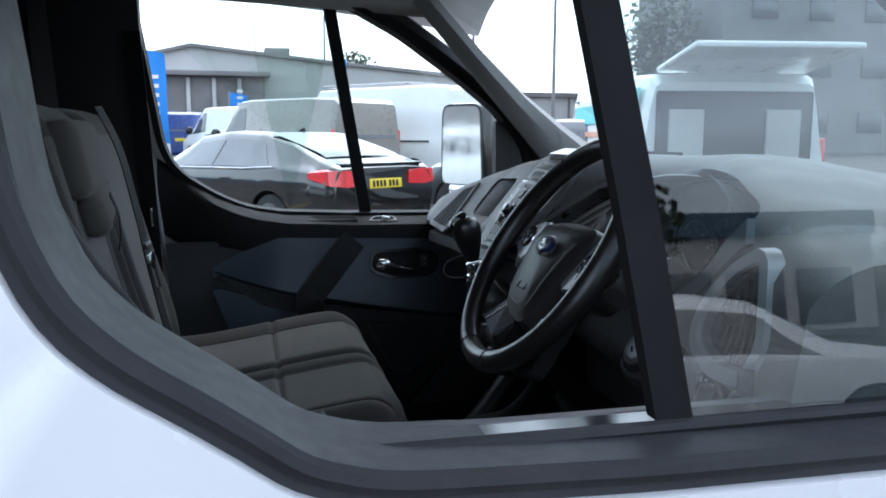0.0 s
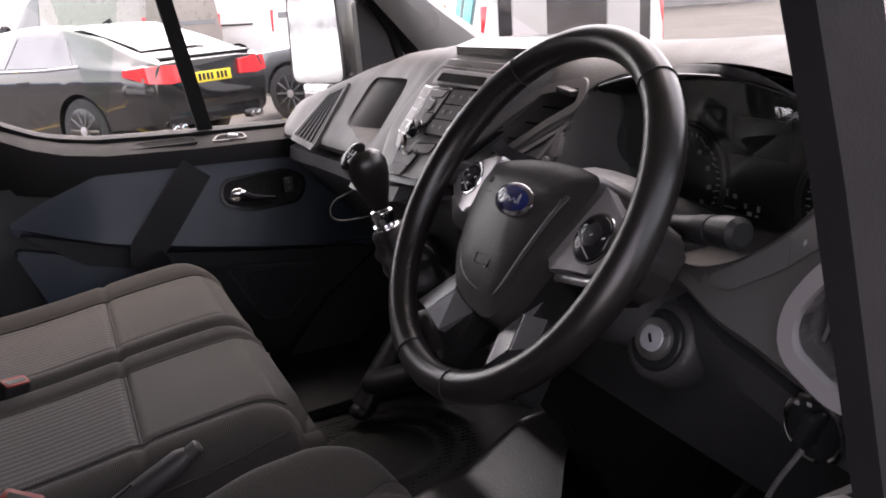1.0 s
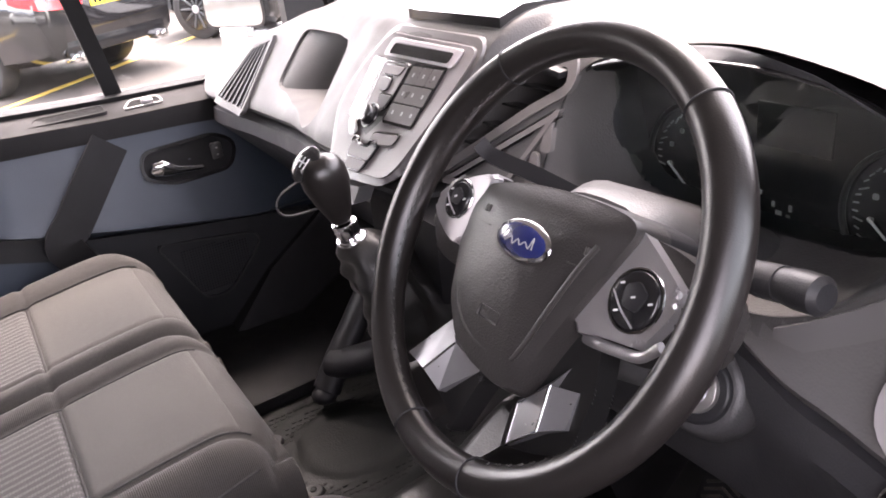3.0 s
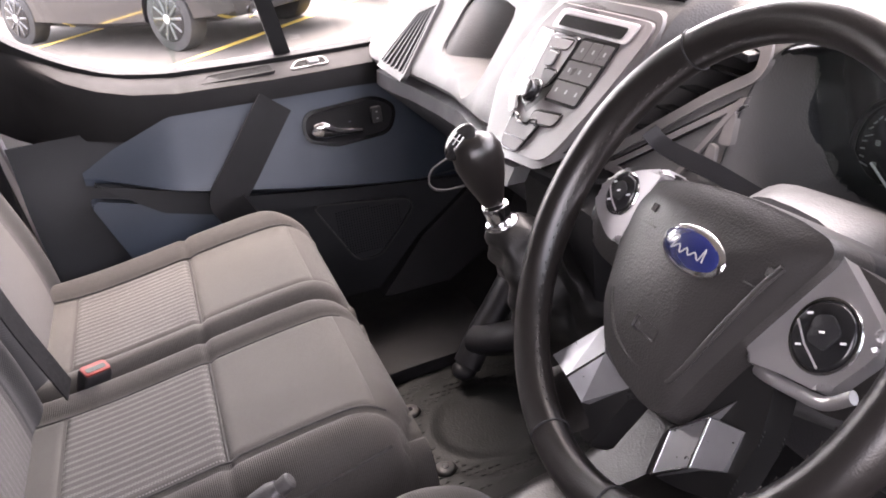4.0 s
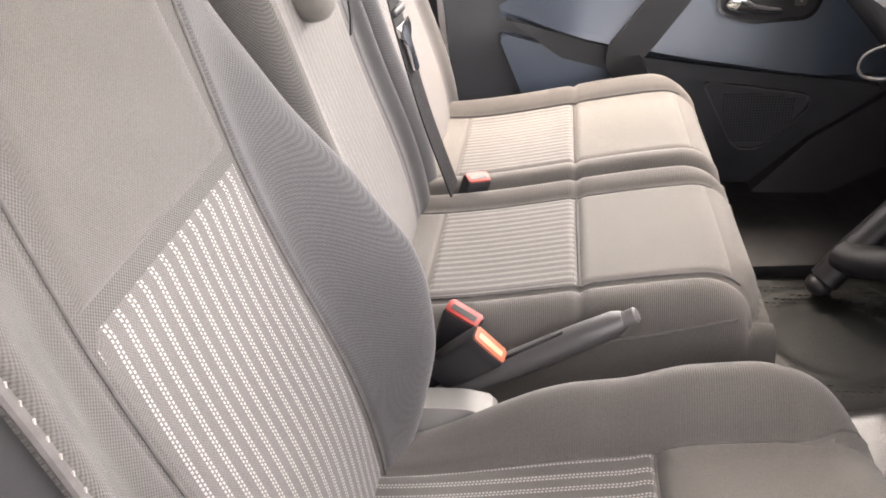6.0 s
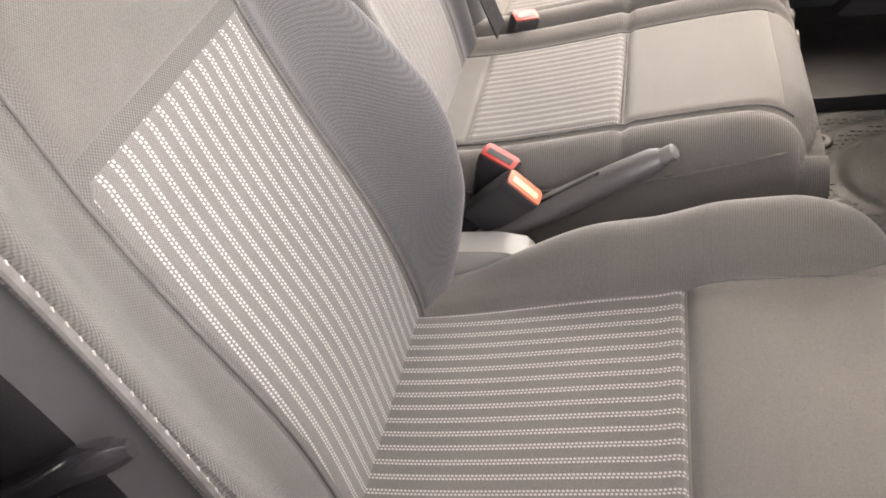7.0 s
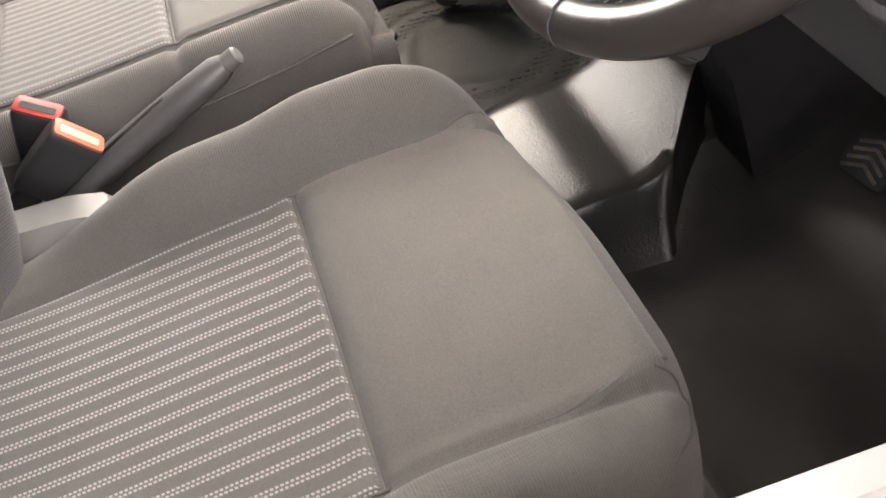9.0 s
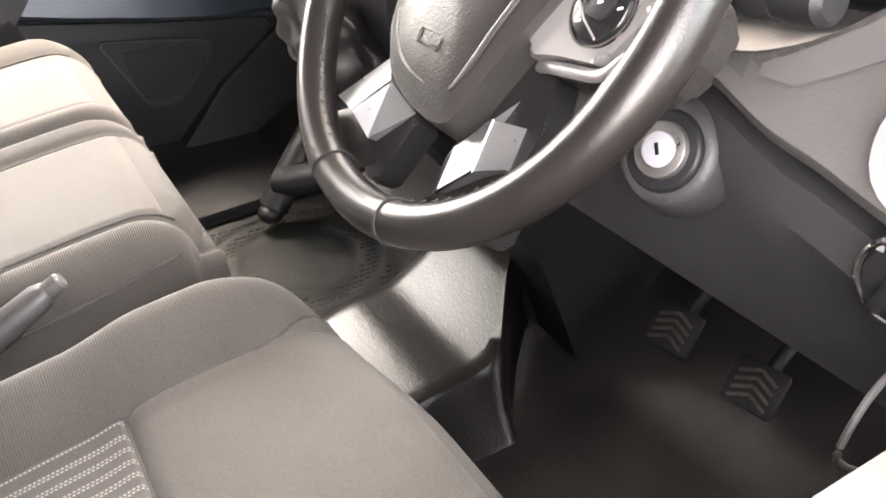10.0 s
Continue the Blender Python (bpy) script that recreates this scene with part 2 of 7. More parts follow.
M["line_yellow"] = mat("line_yellow", (0.65, 0.45, 0.1), 0.8, vary=0.25, scale=6)
M["car_black"] = mat("car_black", (0.022, 0.021, 0.022), 0.1, gloss=0.03, metal=0.3, vary=0.1, scale=2, coat=1.0)
M["car_grey"] = mat("car_grey", (0.075, 0.08, 0.085), 0.22, metal=0.3, vary=0.06, scale=2, coat=1.0)
M["van_brown"] = mat("van_brown", (0.27, 0.245, 0.225), 0.3, metal=0.3, vary=0.06, scale=2, coat=0.8)
M["van_white"] = mat("van_white", (0.78, 0.79, 0.78), 0.3, vary=0.03, scale=2, coat=0.6)
M["van_blue"] = mat("van_blue", (0.02, 0.05, 0.22), 0.25, vary=0.06, scale=2, coat=1.0)
M["teal"] = mat("teal", (0.03, 0.42, 0.42), 0.4, vary=0.05)
M["salmon"] = mat("salmon", (0.52, 0.27, 0.17), 0.4, vary=0.05)
M["lamp_red"] = mat("lamp_red", (0.75, 0.02, 0.025), 0.15, vary=0.15, scale=25, coat=1.0)
M["plate_yellow"] = mat("plate_yellow", (0.8, 0.6, 0.04), 0.4, vary=0.05)
M["cladding"] = mat("cladding", (0.5, 0.49, 0.475), 0.6, vary=0.1, scale=0.5, stretch=(1, 1, 0.3))
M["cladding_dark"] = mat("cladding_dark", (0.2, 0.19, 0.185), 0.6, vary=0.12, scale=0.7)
M["fascia_blue"] = mat("fascia_blue", (0.06, 0.10, 0.15), 0.5, vary=0.1, scale=0.5)
M["flag_blue"] = mat("flag_blue", (0.03, 0.22, 0.62), 0.6, vary=0.1, scale=2)
M["leaf"] = mat("leaf", (0.045, 0.06, 0.03), 0.7, vary=0.4, scale=3)
M["bark"] = mat("bark", (0.09, 0.075, 0.06), 0.9, vary=0.3, scale=8, grain=0.01, grain_scale=30)
M["bulkhead"] = mat("bulkhead", (0.04, 0.04, 0.04), 0.6, vary=0.12, scale=4)


# ---- mesh helpers ----
def mesh_of(name, bm, material, smooth=True):
    me = bpy.data.meshes.new(name)
    bmesh.ops.recalc_face_normals(bm, faces=bm.faces)
    bm.to_mesh(me)
    bm.free()
    if smooth:
        me.shade_smooth()
    me.materials.append(M[material])
    return me


def part(name, bm, material, parent=None, label="", smooth=True, sharp=40):
    me = mesh_of(name, bm, material, smooth)
    if smooth:
        me.set_sharp_from_angle(angle=radians(sharp))
    ob = new(name, me)
    if parent is not None:
        ob.parent = parent
    if label:
        ob["label"] = label
    return ob


def thing(name, label, category, at=(0, 0, 0), group="", kind=""):
    ob = new(name)
    ob.location = at
    ob.empty_display_size = 0.05
    return tagged(ob, label, category, group, kind)


def move(bm, m):
    bmesh.ops.transform(bm, matrix=m, verts=bm.verts)
    return bm


def box(size, at=(0, 0, 0), bevel=0.0, seg=2, rot=(0, 0, 0)):
    bm = bmesh.new()
    bmesh.ops.create_cube(bm, size=1.0)
    bmesh.ops.scale(bm, vec=size, verts=bm.verts)
    if bevel:
        bmesh.ops.bevel(bm, geom=bm.edges[:], offset=bevel, segments=seg, affect="EDGES", profile=0.5)
    return move(bm, pose(*at, *rot))


def cyl(r1, r2, depth, m=None, seg=28, bevel=0.0):
    bm = bmesh.new()
    bmesh.ops.create_cone(bm, cap_ends=True, segments=seg, radius1=r1, radius2=r2, depth=depth)
    if bevel:
        es = [e for e in bm.edges if len(e.link_faces) == 2 and any(len(f.verts) > 4 for f in e.link_faces)]
        bmesh.ops.bevel(bm, geom=es, offset=bevel, segments=2, affect="EDGES", profile=0.5)
    return move(bm, m) if m else bm


def ball(size, m=None, u=20, v=12):
    bm = bmesh.new()
    bmesh.ops.create_uvsphere(bm, u_segments=u, v_segments=v, radius=1.0)
    bmesh.ops.scale(bm, vec=size, verts=bm.verts)
    return move(bm, m) if m else bm


def join(*bms):
    out = bmesh.new()
    for b in bms:
        me = bpy.data.meshes.new("tmp")
        b.to_mesh(me)
        b.free()
        out.from_mesh(me)
        bpy.data.meshes.remove(me)
    return out


def loft(rings, closed=True, caps=True):
    """Skin between rings of equally many points; closed: each ring is a loop."""
    bm = bmesh.new()
    vs = [[bm.verts.new(p) for p in ring] for ring in rings]
    k = len(rings[0])
    for a, b in zip(vs, vs[1:]):
        for i in range(k if closed else k - 1):
            j = (i + 1) % k
            bm.faces.new((a[i], a[j], b[j], b[i]))
    if caps and closed:
        bm.faces.new(vs[0])
        bm.faces.new(vs[-1][::-1])
    return bm


def smooth_line(pts, n=8):
    """Catmull-Rom points through pts."""
    pts = [Vector(p) for p in pts]
    q = [2 * pts[0] - pts[1], *pts, 2 * pts[-1] - pts[-2]]
    res = []
    for i in range(1, len(q) - 2):
        p0, p1, p2, p3 = q[i - 1:i + 3]
        for k in range(n):
            t = k / n
            res.append(0.5 * ((2 * p1) + (p2 - p0) * t + (2 * p0 - 5 * p1 + 4 * p2 - p3) * t * t + (3 * p1 - p0 - 3 * p2 + p3) * t ** 3))
    return res + [pts[-1]]


def tube(pts, r, seg=10, loop=False, flat=1.0, up=(0, 0, 1)):
    """A tube of radius r (a number or one per point) along pts; flat squeezes it along its own upright."""
    pts = [Vector(p) for p in pts]
    n = len(pts)
    rings = []
    for i, p in enumerate(pts):
        a, b = (pts[i - 1], pts[(i + 1) % n]) if loop or 0 < i < n - 1 else (pts[max(i - 1, 0)], pts[min(i + 1, n - 1)])
        t = (b - a).normalized()
        side = t.cross(Vector(up))
        side = side.normalized() if side.length > 1e-4 else t.orthogonal().normalized()
        top = side.cross(t)
        rr = r[i] if isinstance(r, (list, tuple)) else r
        rings.append([p + side * math.cos(2 * math.pi * k / seg) * rr + top * math.sin(2 * math.pi * k / seg) * rr * flat for k in range(seg)])
    if loop:
        rings.append(rings[0])
    bm = loft(rings, caps=not loop)
    if loop:
        bmesh.ops.remove_doubles(bm, verts=bm.verts, dist=1e-6)
    return bm


def ribbon(pts, width, thick, across):
    """A strap: width along across, thick along the path's normal."""
    pts = [Vector(p) for p in pts]
    rings = []
    for i, p in enumerate(pts):
        t = (pts[min(i + 1, len(pts) - 1)] - pts[max(i - 1, 0)]).normalized()
        s = (Vector(across) - t * t.dot(Vector(across))).normalized()
        nrm = t.cross(s)
        w, h = s * width / 2, nrm * thick / 2
        rings.append([p - w - h, p + w - h, p + w + h, p - w + h])
    return loft(rings)


def prism(poly, axis, lo, hi, bevel=0.0, seg=2):
    """A polygon of 2D points pulled from lo to hi along an axis ('x': points are y, z; 'y': x, z; 'z': x, y)."""
    put = {"x": lambda a, b, c: (c, a, b), "y": lambda a, b, c: (a, c, b), "z": lambda a, b, c: (a, b, c)}[axis]
    bm = bmesh.new()
    lo_v = [bm.verts.new(put(a, b, lo)) for a, b in poly]
    hi_v = [bm.verts.new(put(a, b, hi)) for a, b in poly]
    n = len(poly)
    for i in range(n):
        bm.faces.new((lo_v[i], lo_v[(i + 1) % n], hi_v[(i + 1) % n], hi_v[i]))
    bm.faces.new(lo_v[::-1])
    bm.faces.new(hi_v)
    if bevel:
        bmesh.ops.bevel(bm, geom=bm.edges[:], offset=bevel, segments=seg, affect="EDGES", profile=0.5)
    return bm


def rounded(poly, r, n=4):
    """Round the corners of a 2D polygon."""
    res, k = [], len(poly)
    for i in range(k):
        a, b, c = Vector(poly[i - 1]), Vector(poly[i]), Vector(poly[(i + 1) % k])
        ra = min(r, (a - b).length * 0.45)
        rc = min(r, (c - b).length * 0.45)
        p, q = b + (a - b).normalized() * ra, b + (c - b).normalized() * rc
        for j in range(n + 1):
            t = j / n
            res.append(tuple(p * (1 - t) ** 2 + b * 2 * t * (1 - t) + q * t * t))
    return res


def offset_poly(poly, d):
    """Push a 2D polygon outward by d (positive: larger)."""
    k = len(poly)
    area = sum(poly[i][0] * poly[(i + 1) % k][1] - poly[(i + 1) % k][0] * poly[i][1] for i in range(k))
    s = 1 if area > 0 else -1
    res = []
    for i in range(k):
        a, b, c = Vector(poly[i - 1]), Vector(poly[i]), Vector(poly[(i + 1) % k])
        n1 = Vector(((b - a).y, -(b - a).x)).normalized() if (b - a).length > 1e-7 else Vector((0, 0))
        n2 = Vector(((c - b).y, -(c - b).x)).normalized() if (c - b).length > 1e-7 else n1
        v = n1 + n2
        v = v / max(0.35, v.length_squared / 2) if v.length > 1e-6 else n1
        res.append(tuple(b + v * s * d))
    return res


def ring_frame(inner, outer, put, depth_lo, depth_hi):
    """A frame between two 2D loops of equally many points; put(a, b, depth) gives the place."""
    bm = bmesh.new()
    k = len(inner)
    q = [[bm.verts.new(put(a, b, d)) for a, b in loop] for loop, d in ((inner, depth_lo), (outer, depth_lo), (outer, depth_hi), (inner, depth_hi))]
    for r in range(4):
        for i in range(k):
            j = (i + 1) % k
            bm.faces.new((q[r][i], q[r][j], q[(r + 1) % 4][j], q[(r + 1) % 4][i]))
    return bm


def grid(f, nu, nv):
    """An open sheet f(u, v), u and v from 0 to 1."""
    return loft([[f(i / nu, j / nv) for j in range(nv + 1)] for i in range(nu + 1)], closed=False)


def cut(ob, cutters):
    """Take cutter meshes out of an object's mesh for good."""
    for c in cutters:
        me = bpy.data.meshes.new("cutter")
        bmesh.ops.recalc_face_normals(c, faces=c.faces)
        c.to_mesh(me)
        c.free()
        co = new("cutter", me)
        co.matrix_world = ob.matrix_world
        md = ob.modifiers.new("cut", "BOOLEAN")
        md.operation, md.solver, md.object = "DIFFERENCE", "EXACT", co
        bpy.context.view_layer.update()
        done = bpy.data.meshes.new_from_object(ob.evaluated_get(bpy.context.evaluated_depsgraph_get()))
        ob.modifiers.clear()
        ob.data = done
        bpy.data.objects.remove(co)
    ob.data.set_sharp_from_angle(angle=radians(38))
    return ob


def lerp(a, b, t):
    return a + (b - a) * t


def step(a, b, x):
    t = min(1.0, max(0.0, (x - a) / (b - a)))
    return t * t * (3 - 2 * t)


def knot_height(knots, x):
    """Height by straight runs between knots, eased a little at the bends."""
    def at(v):
        for (xa, za), (xb, zb) in zip(knots, knots[1:]):
            if v <= xb:
                return lerp(za, zb, (v - xa) / (xb - xa))
        return knots[-1][1]
    return (at(x - 0.008) + at(x) + at(x + 0.008)) / 3


def bell(x, c, w):
    return math.exp(-((x - c) / w) ** 2)


# ---- the van's cab: floor, roof, bulkhead, pillars, glass ----
# van: x ahead, y to the passenger side, z up; ground at z = 0
floor = tagged(part("floor", join(
    box((2.2, 1.72, 0.04), (0.15, 0, 0.605)),
    box((0.5, 1.5, 0.04), (0.86, 0, 0.80), rot=(0, -50, 0)),
), "carpet"), "black carpeted steel floor of the van's cab", "floor", kind="structure")

bulkhead = tagged(part("bulkhead", box((0.03, 1.74, 1.36), (-0.93, 0, 1.28)), "bulkhead"), "dark steel bulkhead behind the seats", "wall", kind="structure")

ceiling = tagged(part("ceiling", grid(lambda u, v: (lerp(-0.93, 0.12, u), lerp(-0.8, 0.8, v), 1.86 - 0.06 * (2 * v - 1) ** 4 - 0.03 * u * u), 10, 16), "headlining"), "pale grey fabric headlining under the cab's roof", "ceiling", kind="structure")

roof_skin = tagged(part("roof", grid(lambda u, v: (lerp(-1.6, 0.3, u), lerp(-0.93, 0.93, v), 1.96 - 0.12 * (2 * v - 1) ** 6 - 0.1 * u ** 3), 12, 20), "white_paint"), "white painted steel roof of the van", "roof", kind="structure")

# outline of a side window: x, z
WINDOW = [(-0.600, 1.42), (-0.575, 1.365), (-0.54, 1.332), (-0.47, 1.287), (-0.395, 1.253), (-0.30, 1.236), (-0.10, 1.228), (0.42, 1.222),
          (0.44, 1.30), (0.40, 1.42), (0.325, 1.513), (0.204, 1.604), (0.037, 1.715), (-0.13, 1.80), (-0.40, 1.815), (-0.655, 1.80)]
WINDOW = rounded(WINDOW, 0.03, 3)


def near_shift(x):
    """The driver's window has its rear edge a little further ahead."""
    return x + 0.068 * (1 - step(-0.5, -0.28, x))


def bow(z):
    """How far the cab's side leans in towards the roof."""
    return 0.14 * max(0.0, z - 1.2) ** 1.3


def a_pillar(side):
    ob = thing("a_pillar", "grey plastic clad windscreen pillar with black outer edge", "pillar", kind="structure")
    # line of the pillar from the dash to the roof
    low, high = Vector((0.50, 0.80, 1.33)), Vector((0.02, 0.70, 1.83))
    rings = []
    for t, w in ((-0.35, 0.17), (-0.1, 0.14), (0.0, 0.125), (0.15, 0.10), (0.35, 0.075), (0.6, 0.06), (0.85, 0.055), (1.1, 0.055)):
        c = low.lerp(high, t)
        fwd = Vector((0.72, 0, 0.69)) * w
        ins = Vector((0, -0.045, 0))
        pts = [c, c + ins * 0.6 + fwd * 0.15, c + ins + fwd * 0.5, c + ins * 0.8 + fwd * 0.9, c + fwd * 1.15 - ins * 0.3, c + fwd * 0.6 - ins * 1.6]
        rings.append([Vector((p.x, p.y * side, p.z)) for p in pts])
    part("pillar_trim", loft(rings), "pillar_grey", ob, "pale grey textured pillar trim")
    disc = cyl(0.03, 0.03, 0.006, pose(0.475, 0.752 * side, 1.435, 90, 0, 0) @ pose(0, 0, 0, 0, -18, 0), bevel=0.002)
    part("tweeter_grille", disc, "pillar_grey", ob, "small round pale grey speaker grille")
    rail = [(x, 0.905 * side - side * bow(z), z) for x, z in ((0.56, 1.26), (0.45, 1.44), (0.34, 1.545), (0.21, 1.645), (0.03, 1.76), (-0.14, 1.845), (-0.6, 1.87))]
    part("outer_pillar", tube(smooth_line(rail, 5), 0.035, 8), "satin_black", ob)
    return ob


a_pillar(1)
a_pillar(-1)
for side in (1, -1):
    wall = grid(lambda u, v: (lerp(-0.99, -0.70, u), (0.888 - bow(lerp(0.60, 1.88, v))) * side, lerp(0.60, 1.88, v)), 2, 10)
    bmesh.ops.solidify(wall, geom=wall.faces[:], thickness=0.01)
    tagged(part("wall_side", wall, "bulkhead"), "dark painted steel side wall behind the cab door", "wall", kind="structure")


def b_pillar(side):
    ob = thing("b_pillar", "black plastic pillar behind the cab door with a seat belt", "pillar", kind="structure")
    rings = []
    for z, w in ((0.62, 0.10), (0.9, 0.09), (1.2, 0.075), (1.5, 0.075), (1.86, 0.08)):
        y = (0.85 - bow(z)) * side
        x = (-0.640 if side > 0 else -0.665) + (0.0 if z > 1.1 else (0.16 if side > 0 else 0.04) * (1.1 - z))
        rings.append([(x, y, z), (x, y - 0.05 * side, z), (x - w, y - 0.085 * side, z), (x - 2.6 * w, y - 0.085 * side, z), (x - 2.6 * w, y + 0.06 * side, z), (x - 0.02, y + 0.06 * side, z)])
    part("pillar_cover", loft(rings), "flank_black", ob)
    edge_x = [(0.60, -0.515), (0.70, -0.535), (0.82, -0.557), (0.95, -0.580), (1.1, -0.605), (1.3, -0.628), (1.5, -0.640), (1.9, -0.655)]
    strip = smooth_line([(knot_height(edge_x, z), (0.815 - bow(z)) * side, z) for z in (0.68, 0.85, 1.0, 1.2, 1.4, 1.6, 1.8)], 4)
    part("door_seal", tube(strip, 0.0065, 8), "bezel" if side > 0 else "rubber", ob, "pale edge of the door opening" if side > 0 else "black rubber door seal")
    return ob


b_pillar(1)
b_pillar(-1)

windscreen = thing("windscreen", "wide clear raked windscreen of the van", "windscreen", kind="structure")
pane = part("pane", grid(lambda u, v: (lerp(1.12, 0.12, u) - 0.12 * (2 * v - 1) ** 2 * (1 - 0.4 * u), lerp(-0.80, 0.80, v) * (1 - 0.1 * u), lerp(1.26, 1.85, u)), 10, 16), "glass", windscreen)
pane.visible_shadow = False

# bonnet seen through the screen
part_bonnet = tagged(part("bonnet", grid(lambda u, v: (lerp(1.05, 1.85, u), lerp(-0.85, 0.85, v), 1.24 - 0.22 * u ** 1.6 - 0.05 * (2 * v - 1) ** 4), 8, 12), "white_paint"), "white painted van bonnet ahead of the windscreen", "bonnet", kind="structure")


def cab_door(name, side, label):
    """Door with outer skin, window frame, seals, trim panel and belt rail."""
    ob = thing(name, label, "door", kind="structure")
    drop_near, out_near = (0.0, 0.0) if side > 0 else (0.02, 0.016)

    def put(a, b, d):
        return (a, (d - bow(b)) * side, b - drop_near * step(1.5, 1.3, b))

    frame_pts = WINDOW if side > 0 else [(near_shift(x), z) for x, z in WINDOW]
    # outer skin below and round the window
    sk = bmesh.new()
    inner = offset_poly(frame_pts, 0.017 if side > 0 else 0.027)
    k = len(inner)
    ring_a = [sk.verts.new(put(x, z, 0.962)) for x, z in inner]
    ring_in = [sk.verts.new(put(x, z, 0.93)) for x, z in inner]
    ring_b = []
    for x, z in inner:
        # slide straight down or back from the window edge
        if z < 1.30 and x > -0.48:
            q = (x, 0.45)
        elif x < -0.30 and z < 1.7:
            q = (-0.80, z if z > 1.36 else lerp(0.45, 1.36, max(0, (z - 1.28) / 0.08)))
        else:
            q = (x, z + 0.012)
        ring_b.append(sk.verts.new((q[0], (0.985 if q[1] < 1.0 else 0.962 - bow(q[1])) * side, q[1])))
    for i in range(k):
        j = (i + 1) % k
        sk.faces.new((ring_in[i], ring_in[j], ring_a[j], ring_a[i]))
        sk.faces.new((ring_a[i], ring_a[j], ring_b[j], ring_b[i]))
    part("outer_skin", sk, "white_paint", ob, "white painted outer panel", sharp=50)
    # black rubber frame round the opening
    part("window_frame", ring_frame(offset_poly(frame_pts, 0.002), offset_poly(frame_pts, 0.018 if side > 0 else 0.028), put, 0.845, 0.915 if side > 0 else 0.950), "frame_black" if side > 0 else "frame_rubber", ob)
    lip = [put(x, z, 0.905 if side > 0 else 0.95) for x, z in offset_poly(frame_pts, 0.010)]
    part("outer_seal", tube(lip, 0.010, 8, loop=True), "rubber", ob)
    lip = [put(x, z, 0.865) for x, z in offset_poly(frame_pts, 0.012)]
    part("inner_seal", tube(lip, 0.009, 8, loop=True), "rubber", ob)
    # upright bar between the sliding pane and the fixed quarter pane
    bar = []
    for x, z in ((-0.052, 1.215), (-0.085, 1.4), (-0.118, 1.58), (-0.160, 1.81)):
        y = (0.885 - bow(z))
        bar.append([(x - 0.017, (y - 0.006) * side, z), (x + 0.017, (y - 0.006) * side, z), (x + 0.017, (y + 0.010) * side, z), (x - 0.017, (y + 0.010) * side, z)])
    part("window_bar", loft(bar), "frame_black", ob, "slim black window divider")
    # fixed quarter pane
    q = [p for p in WINDOW if p[0] > -0.03]
    q = [(-0.052, 1.222)] + [p for p in q if p[1] < 1.23] + [p for p in q if p[1] >= 1.23] + [(-0.13, 1.80)]
    gm = bmesh.new()
    gm.faces.new([gm.verts.new(put(x, z, 0.895)) for x, z in q])
    g = part("quarter_pane", gm, "glass" if side > 0 else "glass_tint", ob, "clear fixed quarter window", smooth=False)
    g.visible_shadow = False
    if side > 0:
        q = [p for p in WINDOW if p[0] < -0.09]
        gm = bmesh.new()
        gm.faces.new([gm.verts.new(put(x, z, 0.89)) for x, z in [(-0.062, 1.226)] + [(-0.13, 1.80)] + q])
        g = part("door_pane", gm, "glass", ob, "clear closed side window", smooth=False)
        g.visible_shadow = False
    # belt rail: soft top of the trim, with a kick up at the back
    xs = [-0.622, -0.608, -0.590, -0.56, -0.52, -0.47, -0.42, -0.36, -0.28, -0.2, -0.1, 0.0, 0.1, 0.2, 0.32, 0.45]

    def top(x):
        pts = [(-0.7, 1.40), (-0.62, 1.385), (-0.58, 1.355), (-0.54, 1.325), (-0.47, 1.28), (-0.395, 1.247), (-0.30, 1.229), (-0.1, 1.221), (0.6, 1.215)]
        for (a, za), (b, zb) in zip(pts, pts[1:]):
            if a <= x <= b:
                return lerp(za, zb, (x - a) / (b - a))
        return 1.22

    rings = []
    for x in xs:
        z = top(x)
        kick = step(1.24, 1.36, z)
        z -= drop_near
        inn = lerp(0.765 + out_near, 0.835, kick)
        top_in = lerp(0.80 + out_near, 0.845, kick)
        drop = 0.115 + 0.07 * kick
        rings.append([(x, yy * side, zz) for yy, zz in ((0.868, z - 0.012), (0.858, z - 0.002), (lerp(0.858, top_in, 0.5), z - 0.006), (top_in, z - 0.012), (inn + 0.006, z - 0.022), (inn, z - 0.038), (inn - 0.004, z - 0.07), (inn + 0.008, z - drop), (0.86, z - drop - 0.02))])
    # the driver's rail is paler: skylight on it is put into its colour
    rail = part("belt_rail", loft(rings), "rail_grey" if side > 0 else "dash_panel", ob, "dark grey grained door top" if side > 0 else "grained door top in a paler grey that paints in skylight")
    # slot and switch in the belt rail
    for x0, x1, nm in ((-0.236, -0.085, "demist_slot"), (-0.058, 0.025, "lock_switch")):
        z = top((x0 + x1) / 2) - 0.011 - drop_near
        oy = out_near
        pl = rounded([(x0, 0.79 + oy * 0.8), (x1, 0.79 + oy * 0.8), (x1 - 0.004, 0.826 + oy * 0.8), (x0 + 0.02, 0.826 + oy * 0.8)], 0.012)
        # slot rims follow: the driver's side is paled for the same skylight
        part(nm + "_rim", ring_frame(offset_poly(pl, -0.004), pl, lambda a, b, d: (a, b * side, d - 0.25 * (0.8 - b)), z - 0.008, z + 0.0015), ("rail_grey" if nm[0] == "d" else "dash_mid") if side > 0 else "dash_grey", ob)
        lean = Matrix(((1, 0, 0, 0), (0, side, 0, 0), (0, 0.25, 1, -0.2), (0, 0, 0, 1)))
        part(nm, move(prism(offset_poly(pl, -0.003), "z", z - 0.010, z + 0.0004), lean), "carpet", ob)
